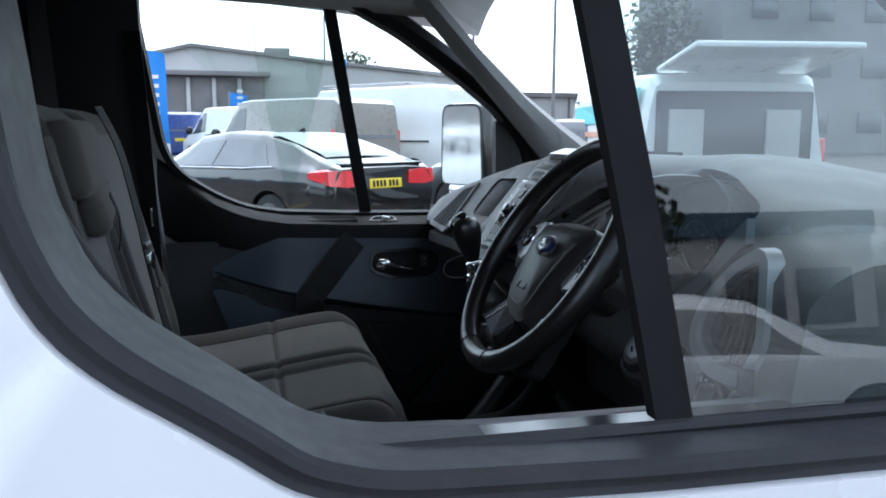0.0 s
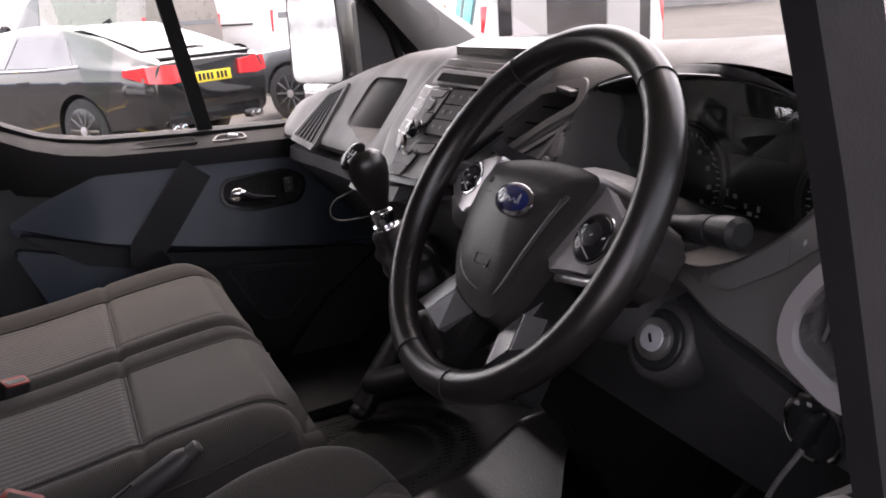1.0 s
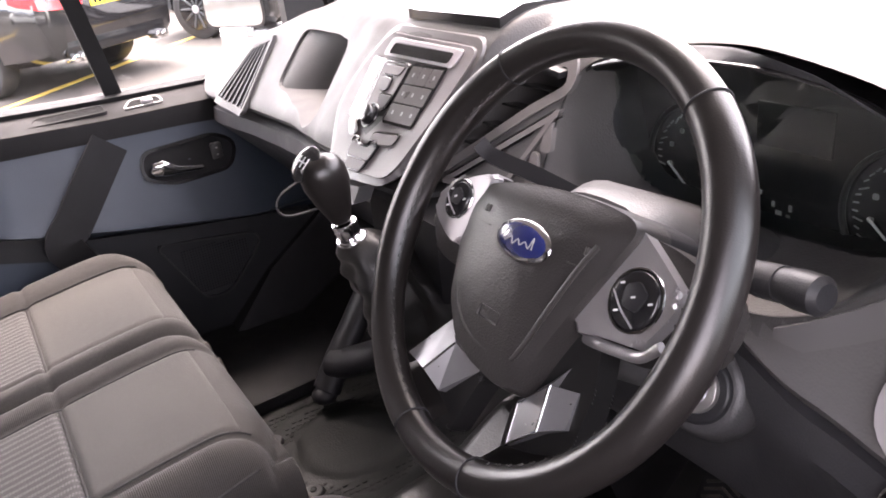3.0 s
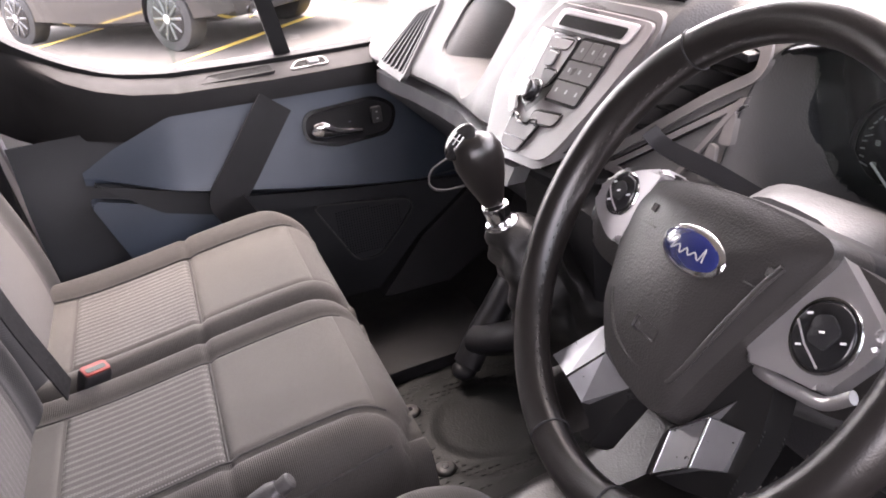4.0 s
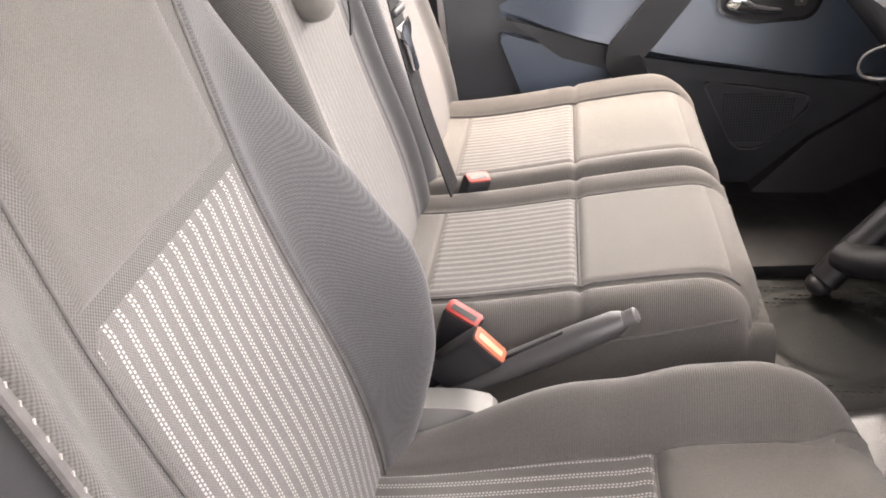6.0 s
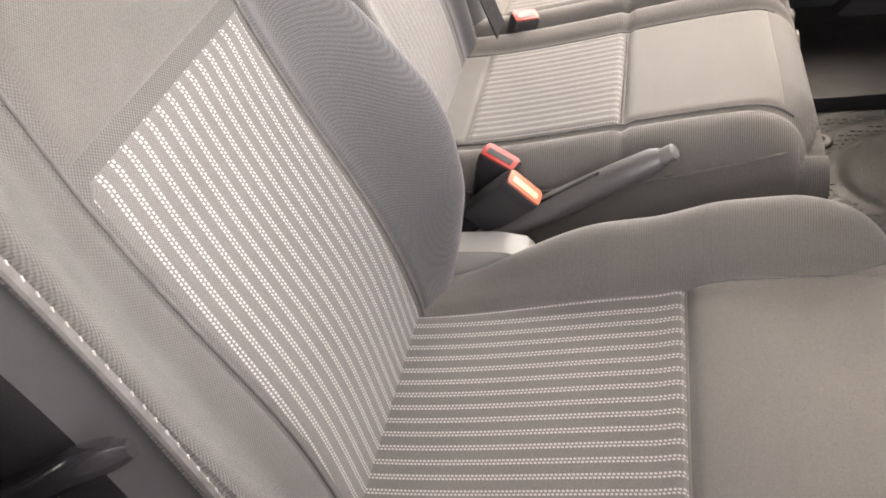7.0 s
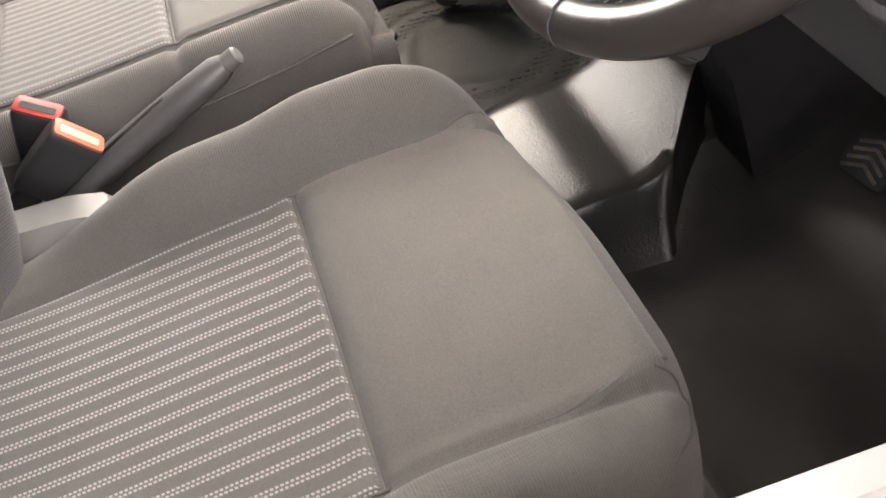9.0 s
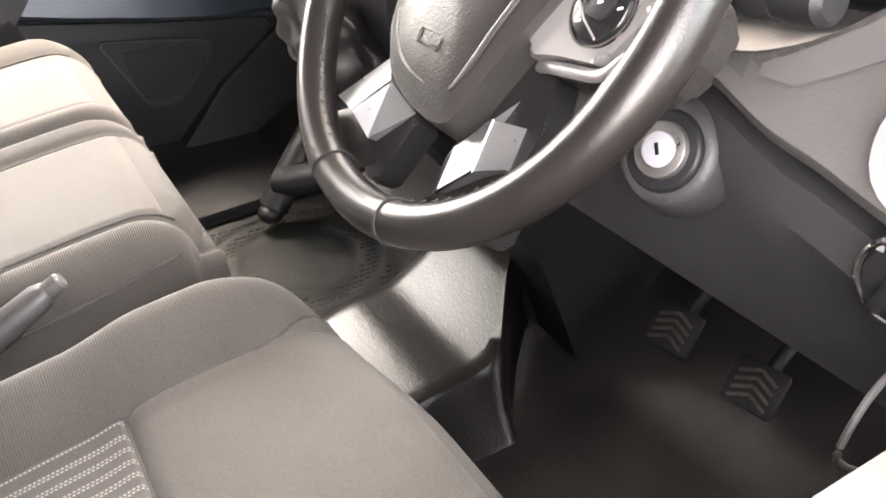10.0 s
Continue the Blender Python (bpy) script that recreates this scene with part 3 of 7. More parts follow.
        if nm[0] == "l":
            part("rocker", box((0.022, 0.02, 0.012), (x0 + 0.052, (0.806 + oy * 0.8) * side, z + 0.003), 0.003, rot=(0, 12, 0)), "silver", ob)
    # door card
    def card(u, v):
        x, z = lerp(-0.565 - 0.04 * v if side > 0 else -0.70, 0.50, u), lerp(0.60, 1.16, v)
        y = 0.795 + out_near * 0.7 - 0.035 * step(0.62, 0.85, z) + 0.03 * step(1.02, 1.14, z) + 0.03 * step(0.25, 0.5, x)
        return (x, y * side, z)

    part("door_card", grid(card, 20, 14), "door_card", ob, "black grained plastic door card")
    return ob


def near_details(ob):
    """Window slot with its wipers on top of the driver's door, and the grab handle inside."""
    xs = [lerp(-0.34, 0.42, i / 12) for i in range(13)]
    part("window_slot", ribbon([(x, -0.872, 1.2075) for x in xs], 0.026, 0.006, (0, 1, 0)), "gloss_black", ob)
    part("inner_wiper", tube([(x, -0.852, 1.2065) for x in xs], 0.0065, 8), "dash_panel", ob, "pale inner window wiper strip")
    part("outer_wiper", tube([(x, -0.894, 1.2085) for x in xs], 0.007, 8), "rubber", ob)
    part("grab_handle", tube(smooth_line([(0.018, -0.768, 1.198), (0.004, -0.760, 1.171), (-0.010, -0.760, 1.144), (-0.004, -0.760, 1.130), (0.012, -0.764, 1.118)], 5), 0.0018, 8), "trim_dark", ob, "thin edge of the door grab handle")


passenger_door = cab_door("passenger_door", 1, "closed passenger door with dark trim and blue-grey armrest")
driver_door = cab_door("driver_door", -1, "white driver's door with its window lowered")
near_details(driver_door)


# ---- seats ----
def cushion_mesh(h, x0, x1, y0, y1, bottom, nx=44, ny=40, off=0.0, taper=0.05):
    """A padded cushion: rounded plan and edges, top height h(x, y)."""
    bm = bmesh.new()
    rows = []
    for i in range(nx + 1):
        row = []
        for j in range(ny + 1):
            x, y = lerp(x0, x1, i / nx), lerp(y0, y1, j / ny)
            row.append(bm.verts.new((x, y, h(x, y) + off)))
        rows.append(row)
    for a, b in zip(rows, rows[1:]):
        for j in range(ny):
            bm.faces.new((a[j], a[j + 1], b[j + 1], b[j]))
    rim = [rows[0][j] for j in range(ny + 1)] + [rows[i][ny] for i in range(1, nx + 1)] + [rows[nx][j] for j in range(ny - 1, -1, -1)] + [rows[i][0] for i in range(nx - 1, 0, -1)]
    low = []
    for v in rim:
        low.append(bm.verts.new((v.co.x - taper * step(x1 - 0.16, x1, v.co.x), v.co.y, bottom)))
    k = len(rim)
    for i in range(k):
        j = (i + 1) % k
        bm.faces.new((rim[i], rim[j], low[j], low[i]))
    bm.faces.new(low)
    return bm


def patch(h, outline_y, x0, x1, off, nx=24, ny=24):
    """A sheet of cloth lying off above the cushion, its edges tucked in."""
    def f(u, v):
        x = lerp(x0, x1, u)
        ya, yb = outline_y(x)
        y = lerp(ya, yb, v)
        tuck = min(u, 1 - u) * (x1 - x0), min(v, 1 - v) * (yb - ya)
        return (x, y, h(x, y) + off - 0.004 * (1 - step(0, 0.006, min(tuck))))
    return grid(f, nx, ny)


def edge_drop(d, r):
    """Rounded edge: how far the surface falls at distance d inside the rim, radius r."""
    if d >= r:
        return 0.0
    k = 1 - max(0.0, d) / r
    return r * (1 - math.sqrt(max(0.0, 1 - k * k)))


def driver_h(x, y):
    yc = abs(y + 0.448)
    z = 0.872 + 0.05 * step(-0.60, -0.02, x) + 0.012 * step(-0.30, -0.22, x)
    swell = 0.064 * (1 - 0.65 * step(-0.17, -0.04, x)) if y > -0.448 else 0.050 * (1 - 0.9 * step(-0.24, -0.06, x))
    z += swell * step(0.135, 0.215, yc) * (0.05 + 0.95 * step(-0.56, -0.34, x))
    z -= 0.007 * bell(yc, 0.158, 0.006)
    if x < -0.26:
        z += 0.006 * math.cos((x + 0.26) * 9) - 0.006
    z -= 0.006 * bell(x, -0.262, 0.006) * (1 - step(0.15, 0.17, yc))
    # plan: front corners rounded
    hw = 0.260 - 0.085 * step(-0.13, 0.0, x) ** 2 * 1.3
    z -= edge_drop(hw - yc, 0.075) * 1.15
    z -= edge_drop(-0.016 - 0.03 * step(-0.46, -0.2, y) - x, 0.075)
    return max(z, 0.80)


def bench_h(x, y):
    z = 0.915 + 0.055 * step(-0.60, -0.10, x)
    for c in (0.082, 0.458):
        d = abs(y - c)
        z += 0.012 * step(0.115, 0.16, d) * (1 - step(0.165, 0.2, d)) - 0.006 * bell(d, 0.128, 0.006) * step(-0.62, -0.5, x)
    z -= 0.034 * bell(y, 0.268, 0.013)
    z += 0.014 * bell(y, 0.64, 0.05) * (1 - step(-0.2, -0.1, x))
    z -= 0.005 * bell(x, -0.335, 0.006)
    z -= edge_drop(y + 0.092, 0.05)
    z -= edge_drop(0.742 - 0.07 * step(-0.28, -0.11, x) - y, 0.085)
    fx = -0.104 - 0.018 * bell(y, 0.268, 0.03) - 0.05 * step(0.6, 0.74, y) - 0.03 * step(0.02, -0.09, y)
    z -= edge_drop(fx - x, 0.07)
    return max(z, 0.80)


WAIST = [(0.80, 0.0), (0.85, 0.026), (0.90, 0.048), (1.0, 0.082), (1.08, 0.097), (1.12, 0.097), (1.165, 0.080), (1.2, 0.066), (1.265, 0.032), (1.365, -0.004), (1.6, -0.01)]


def back_x(z, y, yc, half, lean, x0, z0, bol=0.05):
    """Front face of a seat back."""
    d = abs(y - yc)
    x = x0 - lean * (z - z0)
    if bol is None and y > yc:
        x += knot_height(WAIST, z) * step(half * 0.60, half * 0.90, d)
    else:
        x += (bol or 0.05) * step(half * 0.62, half * 0.92, d) * (1 - 0.5 * step(1.2, 1.42, z))
    x += 0.018 * bell(z, 1.0, 0.14)
    return x


def seat_back(parent, yc, half, z0, z1, lean, x0, side_mat, thick=0.13, bol=0.05):
    """Padded seat back between z0 and z1; returns its front face as a function."""
    def width(z):
        return half * (1 - 0.10 * step(z0 + 0.35, z1, z)) * (1 - 0.25 * edge_drop(z1 - z, 0.07) / 0.07)

    def face(z, y):
        return back_x(z, y, yc, width(z), lean, x0, z0, bol) - edge_drop(width(z) - abs(y - yc), 0.055) - 0.8 * edge_drop(z1 - z, 0.06)

    nz, ny = 60, 52
    bm = bmesh.new()
    front, rear = [], []
    for i in range(nz + 1):
        z = lerp(z0, z1, i / nz)
        w = width(z)
        front.append([bm.verts.new((face(z, lerp(yc - w, yc + w, j / ny)), lerp(yc - w, yc + w, j / ny), z)) for j in range(ny + 1)])
        xr = x0 - lean * (z - z0) - thick
        rear.append([bm.verts.new((xr, yc - w, z)), bm.verts.new((xr, yc + w, z))])
    for i in range(nz):
        for j in range(ny):
            bm.faces.new((front[i][j], front[i][j + 1], front[i + 1][j + 1], front[i + 1][j]))
        bm.faces.new((front[i][0], front[i + 1][0], rear[i + 1][0], rear[i][0]))
        bm.faces.new((front[i][ny], rear[i][1], rear[i + 1][1], front[i + 1][ny]))
        bm.faces.new((rear[i][0], rear[i + 1][0], rear[i + 1][1], rear[i][1]))
    bm.faces.new(front[nz] + [rear[nz][1], rear[nz][0]])
    bm.faces.new([rear[0][0], rear[0][1]] + front[0][::-1])
    part("backrest", bm, side_mat, parent, sharp=60)
    return face


def back_patch(face, y_of, z0, z1, off, nz=26, ny=20):
    def f(u, v):
        z = lerp(z0, z1, u)
        ya, yb = y_of(z)
        y = lerp(ya, yb, v)
        tuck = min(min(u, 1 - u) * (z1 - z0), min(v, 1 - v) * (yb - ya))
        return (face(z, y) + off - 0.004 * (1 - step(0, 0.006, tuck)), y, z)
    return grid(f, nz, ny)


def seam_on(parent, pts, material="seam", r=0.0016):
    part("seam", tube(pts, r, 6), material, parent)


# driver's seat
def panel_edge(z):
    """Half width of the striped back panel: narrower at the foot on the outer side, and towards the top."""
    return 0.161 - 0.035 * min(1.0, max(0.0, (z - 0.88) / 0.37))


def outer_edge(z):
    return -0.448 - 0.126 + 0.020 * min(1.0, max(0.0, (1.25 - z) / 0.40))


driver_seat = thing("driver_seat", "grey cloth driver's seat with pale striped centre panels", "seat", (-0.3, -0.448, 0.62))
driver_seat_inv = Matrix.Translation((0.3, 0.448, -0.62))


def under(parent, inv):
    """Parts are made at their place in the van; bring them under a thing that stands elsewhere."""
    for c in parent.children:
        c.matrix_parent_inverse = inv


part("cushion", cushion_mesh(driver_h, -0.64, -0.012, -0.708, -0.188, 0.74, 126, 104), "seat_side", driver_seat, "grey ribbed cloth side bolsters", sharp=60)
part("centre_panel", patch(driver_h, lambda x: (-0.605, -0.291), -0.585, -0.2635, 0.0030, 64, 64), "stripe_x", driver_seat, "grey cloth with pale stitched stripes")
part("front_panel", patch(driver_h, lambda x: (-0.609 + 0.02 * step(-0.14, -0.04, x), -0.291 + 0.02 * step(-0.14, -0.05, x)), -0.2625, -0.046, 0.0028, 44, 64), "seat_grey", driver_seat, "plain grey cloth front panel")
for yy in (-0.293, -0.603):
    seam_on(driver_seat, [(x, yy + 0.02 * step(-0.14, -0.05, x), driver_h(x, yy + 0.02 * step(-0.14, -0.05, x)) + 0.001) for x in [lerp(-0.58, -0.046, i / 40) for i in range(41)]])
front_seam = [(x, y, driver_h(x, y) + 0.0012) for x, y, _ in smooth_line([(-0.060, -0.590, 0), (-0.046, -0.600, 0), (-0.046, -0.618, 0), (-0.060, -0.642, 0), (-0.085, -0.662, 0)], 5)]
seam_on(driver_seat, front_seam, "seam", 0.0010)
part("valance", prism(rounded([(-0.66, -0.70), (-0.05, -0.66), (-0.05, -0.24), (-0.66, -0.20)], 0.05), "z", 0.70, 0.81, 0.012), "trim_dark", driver_seat, "black plastic seat base cover")
part("pedestal", box((0.46, 0.42, 0.10), (-0.32, -0.448, 0.66), 0.01), "satin_black", driver_seat)
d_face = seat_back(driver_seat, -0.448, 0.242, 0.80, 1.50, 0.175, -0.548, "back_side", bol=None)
part("back_inner_bolster", back_patch(d_face, lambda z: (-0.448 + panel_edge(z) + 0.002, -0.222 - 0.015 * step(1.2, 1.45, z)), 0.83, 1.44, 0.003, 60, 40), "seat_shaded", driver_seat, "ribbed cloth bolster in a cool dark grey that paints in shade")
part("back_flank", prism(rounded([(-0.80, 0.80), (-0.545, 0.80), (-0.540, 0.95), (-0.546, 1.08), (-0.570, 1.22), (-0.605, 1.34), (-0.66, 1.46), (-0.84, 1.46)], 0.03), "y", -0.712, -0.679, 0.006), "flank_black", driver_seat, "black plastic flank of the backrest")
part("back_centre_panel", back_patch(d_face, lambda z: (outer_edge(z) + 0.002, -0.448 + panel_edge(z) - 0.002), 0.83, 1.258, 0.0022), "stripe_z", driver_seat, "grey cloth with pale stitched stripes")
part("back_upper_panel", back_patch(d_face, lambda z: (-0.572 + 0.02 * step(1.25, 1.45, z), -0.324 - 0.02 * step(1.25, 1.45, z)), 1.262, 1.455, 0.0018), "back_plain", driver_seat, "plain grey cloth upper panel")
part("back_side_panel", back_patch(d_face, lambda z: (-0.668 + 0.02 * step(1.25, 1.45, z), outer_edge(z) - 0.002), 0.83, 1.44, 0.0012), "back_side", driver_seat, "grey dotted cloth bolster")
for line in (lambda z: -0.448 + panel_edge(z), outer_edge):
    seam_on(driver_seat, [(d_face(z, line(z)) + 0.001, line(z), z) for z in [lerp(0.84, 1.45, i / 40) for i in range(41)]])
part("back_shell", box((0.03, 0.46, 0.62), (-0.775, -0.448, 1.14), 0.012, rot=(0, -9.9, 0)), "trim_dark", driver_seat)
edge = smooth_line([(-0.538, -0.677, 0.86), (-0.534, -0.677, 0.97), (-0.542, -0.677, 1.09), (-0.566, -0.677, 1.22), (-0.601, -0.677, 1.34), (-0.655, -0.677, 1.45)], 8)
part("piping", tube(edge, 0.0035, 8), "seam", driver_seat, "dark piping along the bolster")
stitches = [box((0.0009, 0.0011, 0.0042), tuple(p + Vector((0.0034, 0.001, 0))), rot=(0, 12, 0)) for p in smooth_line(edge[::2], 3)]
part("edge_stitching", join(*stitches), "thread", driver_seat)["kind"] = "stuff"
part("hinge_cover", prism(rounded([(-0.545, 0.835), (-0.545, 0.886), (-0.47, 0.888), (-0.428, 0.878), (-0.44, 0.855), (-0.50, 0.838)], 0.012), "y", -0.212, -0.176, 0.006), "seat_plastic", driver_seat, "pale grey plastic hinge cover")
under(driver_seat, driver_seat_inv)

# double passenger bench
bench = thing("passenger_bench", "grey cloth double passenger bench with pale striped panels", "seat", (-0.33, 0.32, 0.62))
part("cushion", cushion_mesh(bench_h, -0.66, -0.100, -0.094, 0.744, 0.70, 112, 168), "seat_side", bench, "grey cloth bench cushion", sharp=60)
for a, b in ((-0.036, 0.20), (0.329, 0.587)):
    part("centre_panel", patch(bench_h, lambda x, a=a, b=b: (a, b), -0.535, -0.3355, 0.0028, 40, 52), "stripe_fine", bench, "grey cloth with pale stitched stripes")
    part("front_panel", patch(bench_h, lambda x, a=a, b=b: (a, b), -0.3345, -0.148, 0.0026, 40, 52), "seat_grey", bench, "plain grey cloth front panel")
    part("rear_panel", patch(bench_h, lambda x, a=a, b=b: (a, b), -0.62, -0.536, 0.0026, 16, 52), "seat_grey", bench)
    for yy in (a - 0.002, b + 0.002):
        seam_on(bench, [(x, yy, bench_h(x, yy) + 0.001) for x in [lerp(-0.6, -0.14, i / 36) for i in range(37)]])
    seam_on(bench, [(-0.335, y, bench_h(-0.335, y) + 0.002) for y in [lerp(a, b, i / 24) for i in range(25)]])
side_seam = smooth_line([(-0.56, -0.0968, 0.885), (-0.45, -0.0968, 0.885), (-0.35, -0.0968, 0.893), (-0.24, -0.0968, 0.914), (-0.175, -0.094, 0.929), (-0.150, -0.089, 0.932)], 5)
seam_on(bench, side_seam, "seam", 0.0022)
part("base", prism(rounded([(-0.68, -0.075), (-0.15, -0.075), (-0.15, 0.70), (-0.68, 0.70)], 0.04), "z", 0.625, 0.71, 0.01), "trim_dark", bench, "black plastic bench base")
for yc, half, pa, pb in ((0.082, 0.182, -0.078, 0.172), (0.483, 0.203, 0.335, 0.60)):
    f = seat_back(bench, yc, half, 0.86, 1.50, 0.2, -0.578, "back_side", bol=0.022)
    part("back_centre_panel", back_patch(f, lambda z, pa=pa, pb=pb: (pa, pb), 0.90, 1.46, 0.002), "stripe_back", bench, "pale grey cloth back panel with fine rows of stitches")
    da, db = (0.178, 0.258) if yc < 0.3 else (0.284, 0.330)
    part("back_bolster", back_patch(f, lambda z, da=da, db=db: (da, db), 0.90, 1.44, 0.0014), "seat_shaded", bench, "ribbed cloth bolster in a cool dark grey that paints in shade")
    part("back_shell", box((0.03, half * 1.8, 0.58), (-0.81, yc, 1.17), 0.012, rot=(0, -11.3, 0)), "trim_dark", bench)
under(bench, Matrix.Translation((0.33, -0.32, -0.62)))


# ---- dashboard ----
dash = thing("dashboard", "two-tone grey and black plastic dashboard with radio and vents", "dashboard", kind="structure")
# y, face x at height 1.338, face slope, brow height, bottom height
DASH = [(0.86, 0.23, 0.85, 1.285, 1.19), (0.74, 0.205, 0.85, 1.305, 1.195), (0.66, 0.206, 0.85, 1.327, 1.197), (0.55, 0.222, 0.85, 1.362, 1.196), (0.44, 0.226, 0.85, 1.386, 1.197), (0.32, 0.205, 0.85, 1.395, 1.208),
        (0.18, 0.162, 0.85, 1.405, 1.224), (0.06, 0.122, 0.85, 1.414, 1.240), (-0.05, 0.106, 0.85, 1.418, 1.250), (-0.16, 0.118, 0.85, 1.418, 1.250), (-0.25, 0.125, 0.80, 1.416, 1.240), (-0.33, 0.132, 0.70, 1.418, 1.228),
        (-0.45, 0.148, 0.55, 1.423, 1.220), (-0.56, 0.142, 0.42, 1.418, 1.214), (-0.64, 0.125, 0.30, 1.404, 1.200), (-0.72, 0.108, 0.18, 1.380, 1.186), (-0.80, 0.098, 0.15, 1.352, 1.184), (-0.87, 0.096, 0.15, 1.335, 1.184)]


def dash_at(y):
    for a, b in zip(DASH, DASH[1:]):
        if b[0] <= y <= a[0]:
            t = (a[0] - y) / (a[0] - b[0])
            t = t * t * (3 - 2 * t) * 0.5 + t * 0.5
            return [lerp(p, q, t) for p, q in zip(a[1:], b[1:])]
    return DASH[0][1:] if y > 0 else DASH[-1][1:]


def face_x(y, z):
    """The dash's rear face: the radio pod stands proud of the driver's side."""
    c, s, zt, zf = dash_at(y)
    edge = lerp(-0.142, -0.196, (z - 1.255) / 0.135)
    return c + s * (z - 1.338) + 0.045 * step(edge, edge - 0.022, y) * step(-0.62, -0.40, y)


def dash_ring(y):
    c, s, zt, zf = dash_at(y)
    r = 0.040
    z1 = zt - r
    x1 = face_x(y, z1)
    ring = [(1.06, y, 1.25), (0.80, y, lerp(1.30, zt, 0.30)), (0.52, y, zt - 0.030), (x1 + 0.19, y, zt - 0.007), (x1 + 0.125, y, zt - 0.001)]
    # large soft brow
    for t in (1.0, 0.8, 0.6, 0.4, 0.2):
        ring.append((lerp(x1, x1 + 0.085, t ** 1.3 * 0.9 + 0.1 * t), y, z1 + r * (1 - (1 - t) ** 1.8)))
    for k in range(13):
        z = lerp(z1, zf + 0.026, k / 12)
        ring.append((face_x(y, z), y, z))
    xf = face_x(y, zf + 0.026)
    return ring + [(xf - 0.004, y, zf + 0.016), (xf + 0.001, y, zf + 0.007), (xf + 0.012, y, zf), (xf + 0.030, y, zf - 0.005), (xf + 0.075, y, zf - 0.012), (0.6, y, 1.10), (1.0, y, 1.15)]


YS = [lerp(0.86, -0.12, i / 49) for i in range(50)] + [lerp(-0.12, -0.24, i / 20) for i in range(1, 21)] + [lerp(-0.24, -0.87, i / 40) for i in range(1, 41)]
upper = part("upper_dash", loft([dash_ring(y) for y in YS]), "dash_grey", dash, "mid grey grained upper dashboard", sharp=50)


def round_loop(poly, n=5):
    """A smooth closed curve through 2D points."""
    q = smooth_line([(a, b, 0) for a, b in [poly[-1], *poly, poly[0], poly[1]]], n)
    return [(p.x, p.y) for p in q[n:-n]][:-1]


def face_put(lift):
    """Lay a y, z outline on the sloping dash face, lifted off it."""
    return lambda a, b, d: (face_x(a, b) - d - lift, a, b)


def on_dash(poly, d0, d1, lift=0.0):
    """A plate following the dash face: y, z outline from depth d0 to d1 off the face."""
    put = face_put(lift)
    bm = bmesh.new()
    a = [bm.verts.new(put(p, q, d0)) for p, q in poly]
    b = [bm.verts.new(put(p, q, d1)) for p, q in poly]
    n = len(poly)
    for i in range(n):
        bm.faces.new((a[i], a[(i + 1) % n], b[(i + 1) % n], b[i]))
    bm.faces.new(a[::-1])
    bm.faces.new(b)
    return bm


HOOD = [(-0.292, 1.352), (-0.308, 1.378), (-0.388, 1.397), (-0.50, 1.404), (-0.60, 1.400), (-0.672, 1.384), (-0.722, 1.362), (-0.700, 1.334), (-0.664, 1.298), (-0.612, 1.262), (-0.54, 1.244), (-0.36, 1.244), (-0.315, 1.268), (-0.298, 1.31)]
RIM = [(-0.286, 1.350), (-0.302, 1.372), (-0.383, 1.388), (-0.49, 1.393), (-0.560, 1.386), (-0.604, 1.372), (-0.622, 1.350), (-0.630, 1.318), (-0.629, 1.290), (-0.612, 1.258), (-0.54, 1.240), (-0.36, 1.240), (-0.312, 1.262), (-0.294, 1.31)]
HOOD, RIM = round_loop(HOOD), round_loop(RIM)
CUBBY = rounded([(0.482, 1.340), (0.19, 1.356), (0.166, 1.262), (0.21, 1.240), (0.476, 1.254)], 0.024)
CVENT = rounded([(-0.214, 1.360), (-0.278, 1.371), (-0.286, 1.356), (-0.250, 1.334), (-0.172, 1.272), (-0.160, 1.284)], 0.006)
RVENT = rounded([(-0.696, 1.248), (-0.713, 1.275), (-0.747, 1.306), (-0.795, 1.330), (-0.812, 1.25), (-0.796, 1.216), (-0.737, 1.210), (-0.698, 1.226)], 0.012)
cut(upper, [prism(HOOD, "x", -0.1, 0.33), prism(CUBBY, "x", -0.1, 0.30), prism(CVENT, "x", -0.1, 0.31), prism(RVENT, "x", -0.1, 0.22)])

# the face below the switch strip is the darker plastic
upper.data.materials.append(M["dash_mid"])
for f in upper.data.polygons:
    cy, cz = f.center.y, f.center.z
    if cy < -0.33 and cz < (1.240 if cy > -0.60 else 1.242 + 0.65 * (-0.60 - cy)) and f.center.x < 0.3:
        f.material_index = 1

# the cubby's back wall and floor
def cubby_back(u, v):
    y, z = lerp(0.492, 0.158, u), lerp(1.232, 1.362, v)
    return (lerp(face_x(y, z) + 0.006, 0.292, step(0.47, 0.29, y)), y, z)


part("cubby_liner", grid(cubby_back, 24, 10), "dash_grey", dash)
# black lower dash, glovebox side and knee panel
low_rings = []
for i in range(81):
    y = lerp(0.84, -0.84, i / 80)
    c, s, zt, zf = dash_at(y)
    xf = face_x(y, zf + 0.012)
    drv = step(-0.15, -0.3, y)
    bz = lerp(0.93, 1.043, drv)
    bx = lerp(0.30, 0.136, drv)
    low_rings.append([(xf + 0.05, y, zf - 0.004), (xf + 0.016, y, zf - 0.014), (xf + 0.012, y, zf - 0.04), (lerp(xf, bx, 0.5) + 0.012, y, lerp(zf, bz, 0.55)), (bx, y, bz + 0.018), (bx + 0.006, y, bz + 0.004), (bx + 0.03, y, bz), (0.6, y, bz + 0.02), (0.6, y, zf - 0.01)])
part("lower_dash", loft(low_rings), "knee_grey", dash, "dark grey grained lower dashboard", sharp=35)

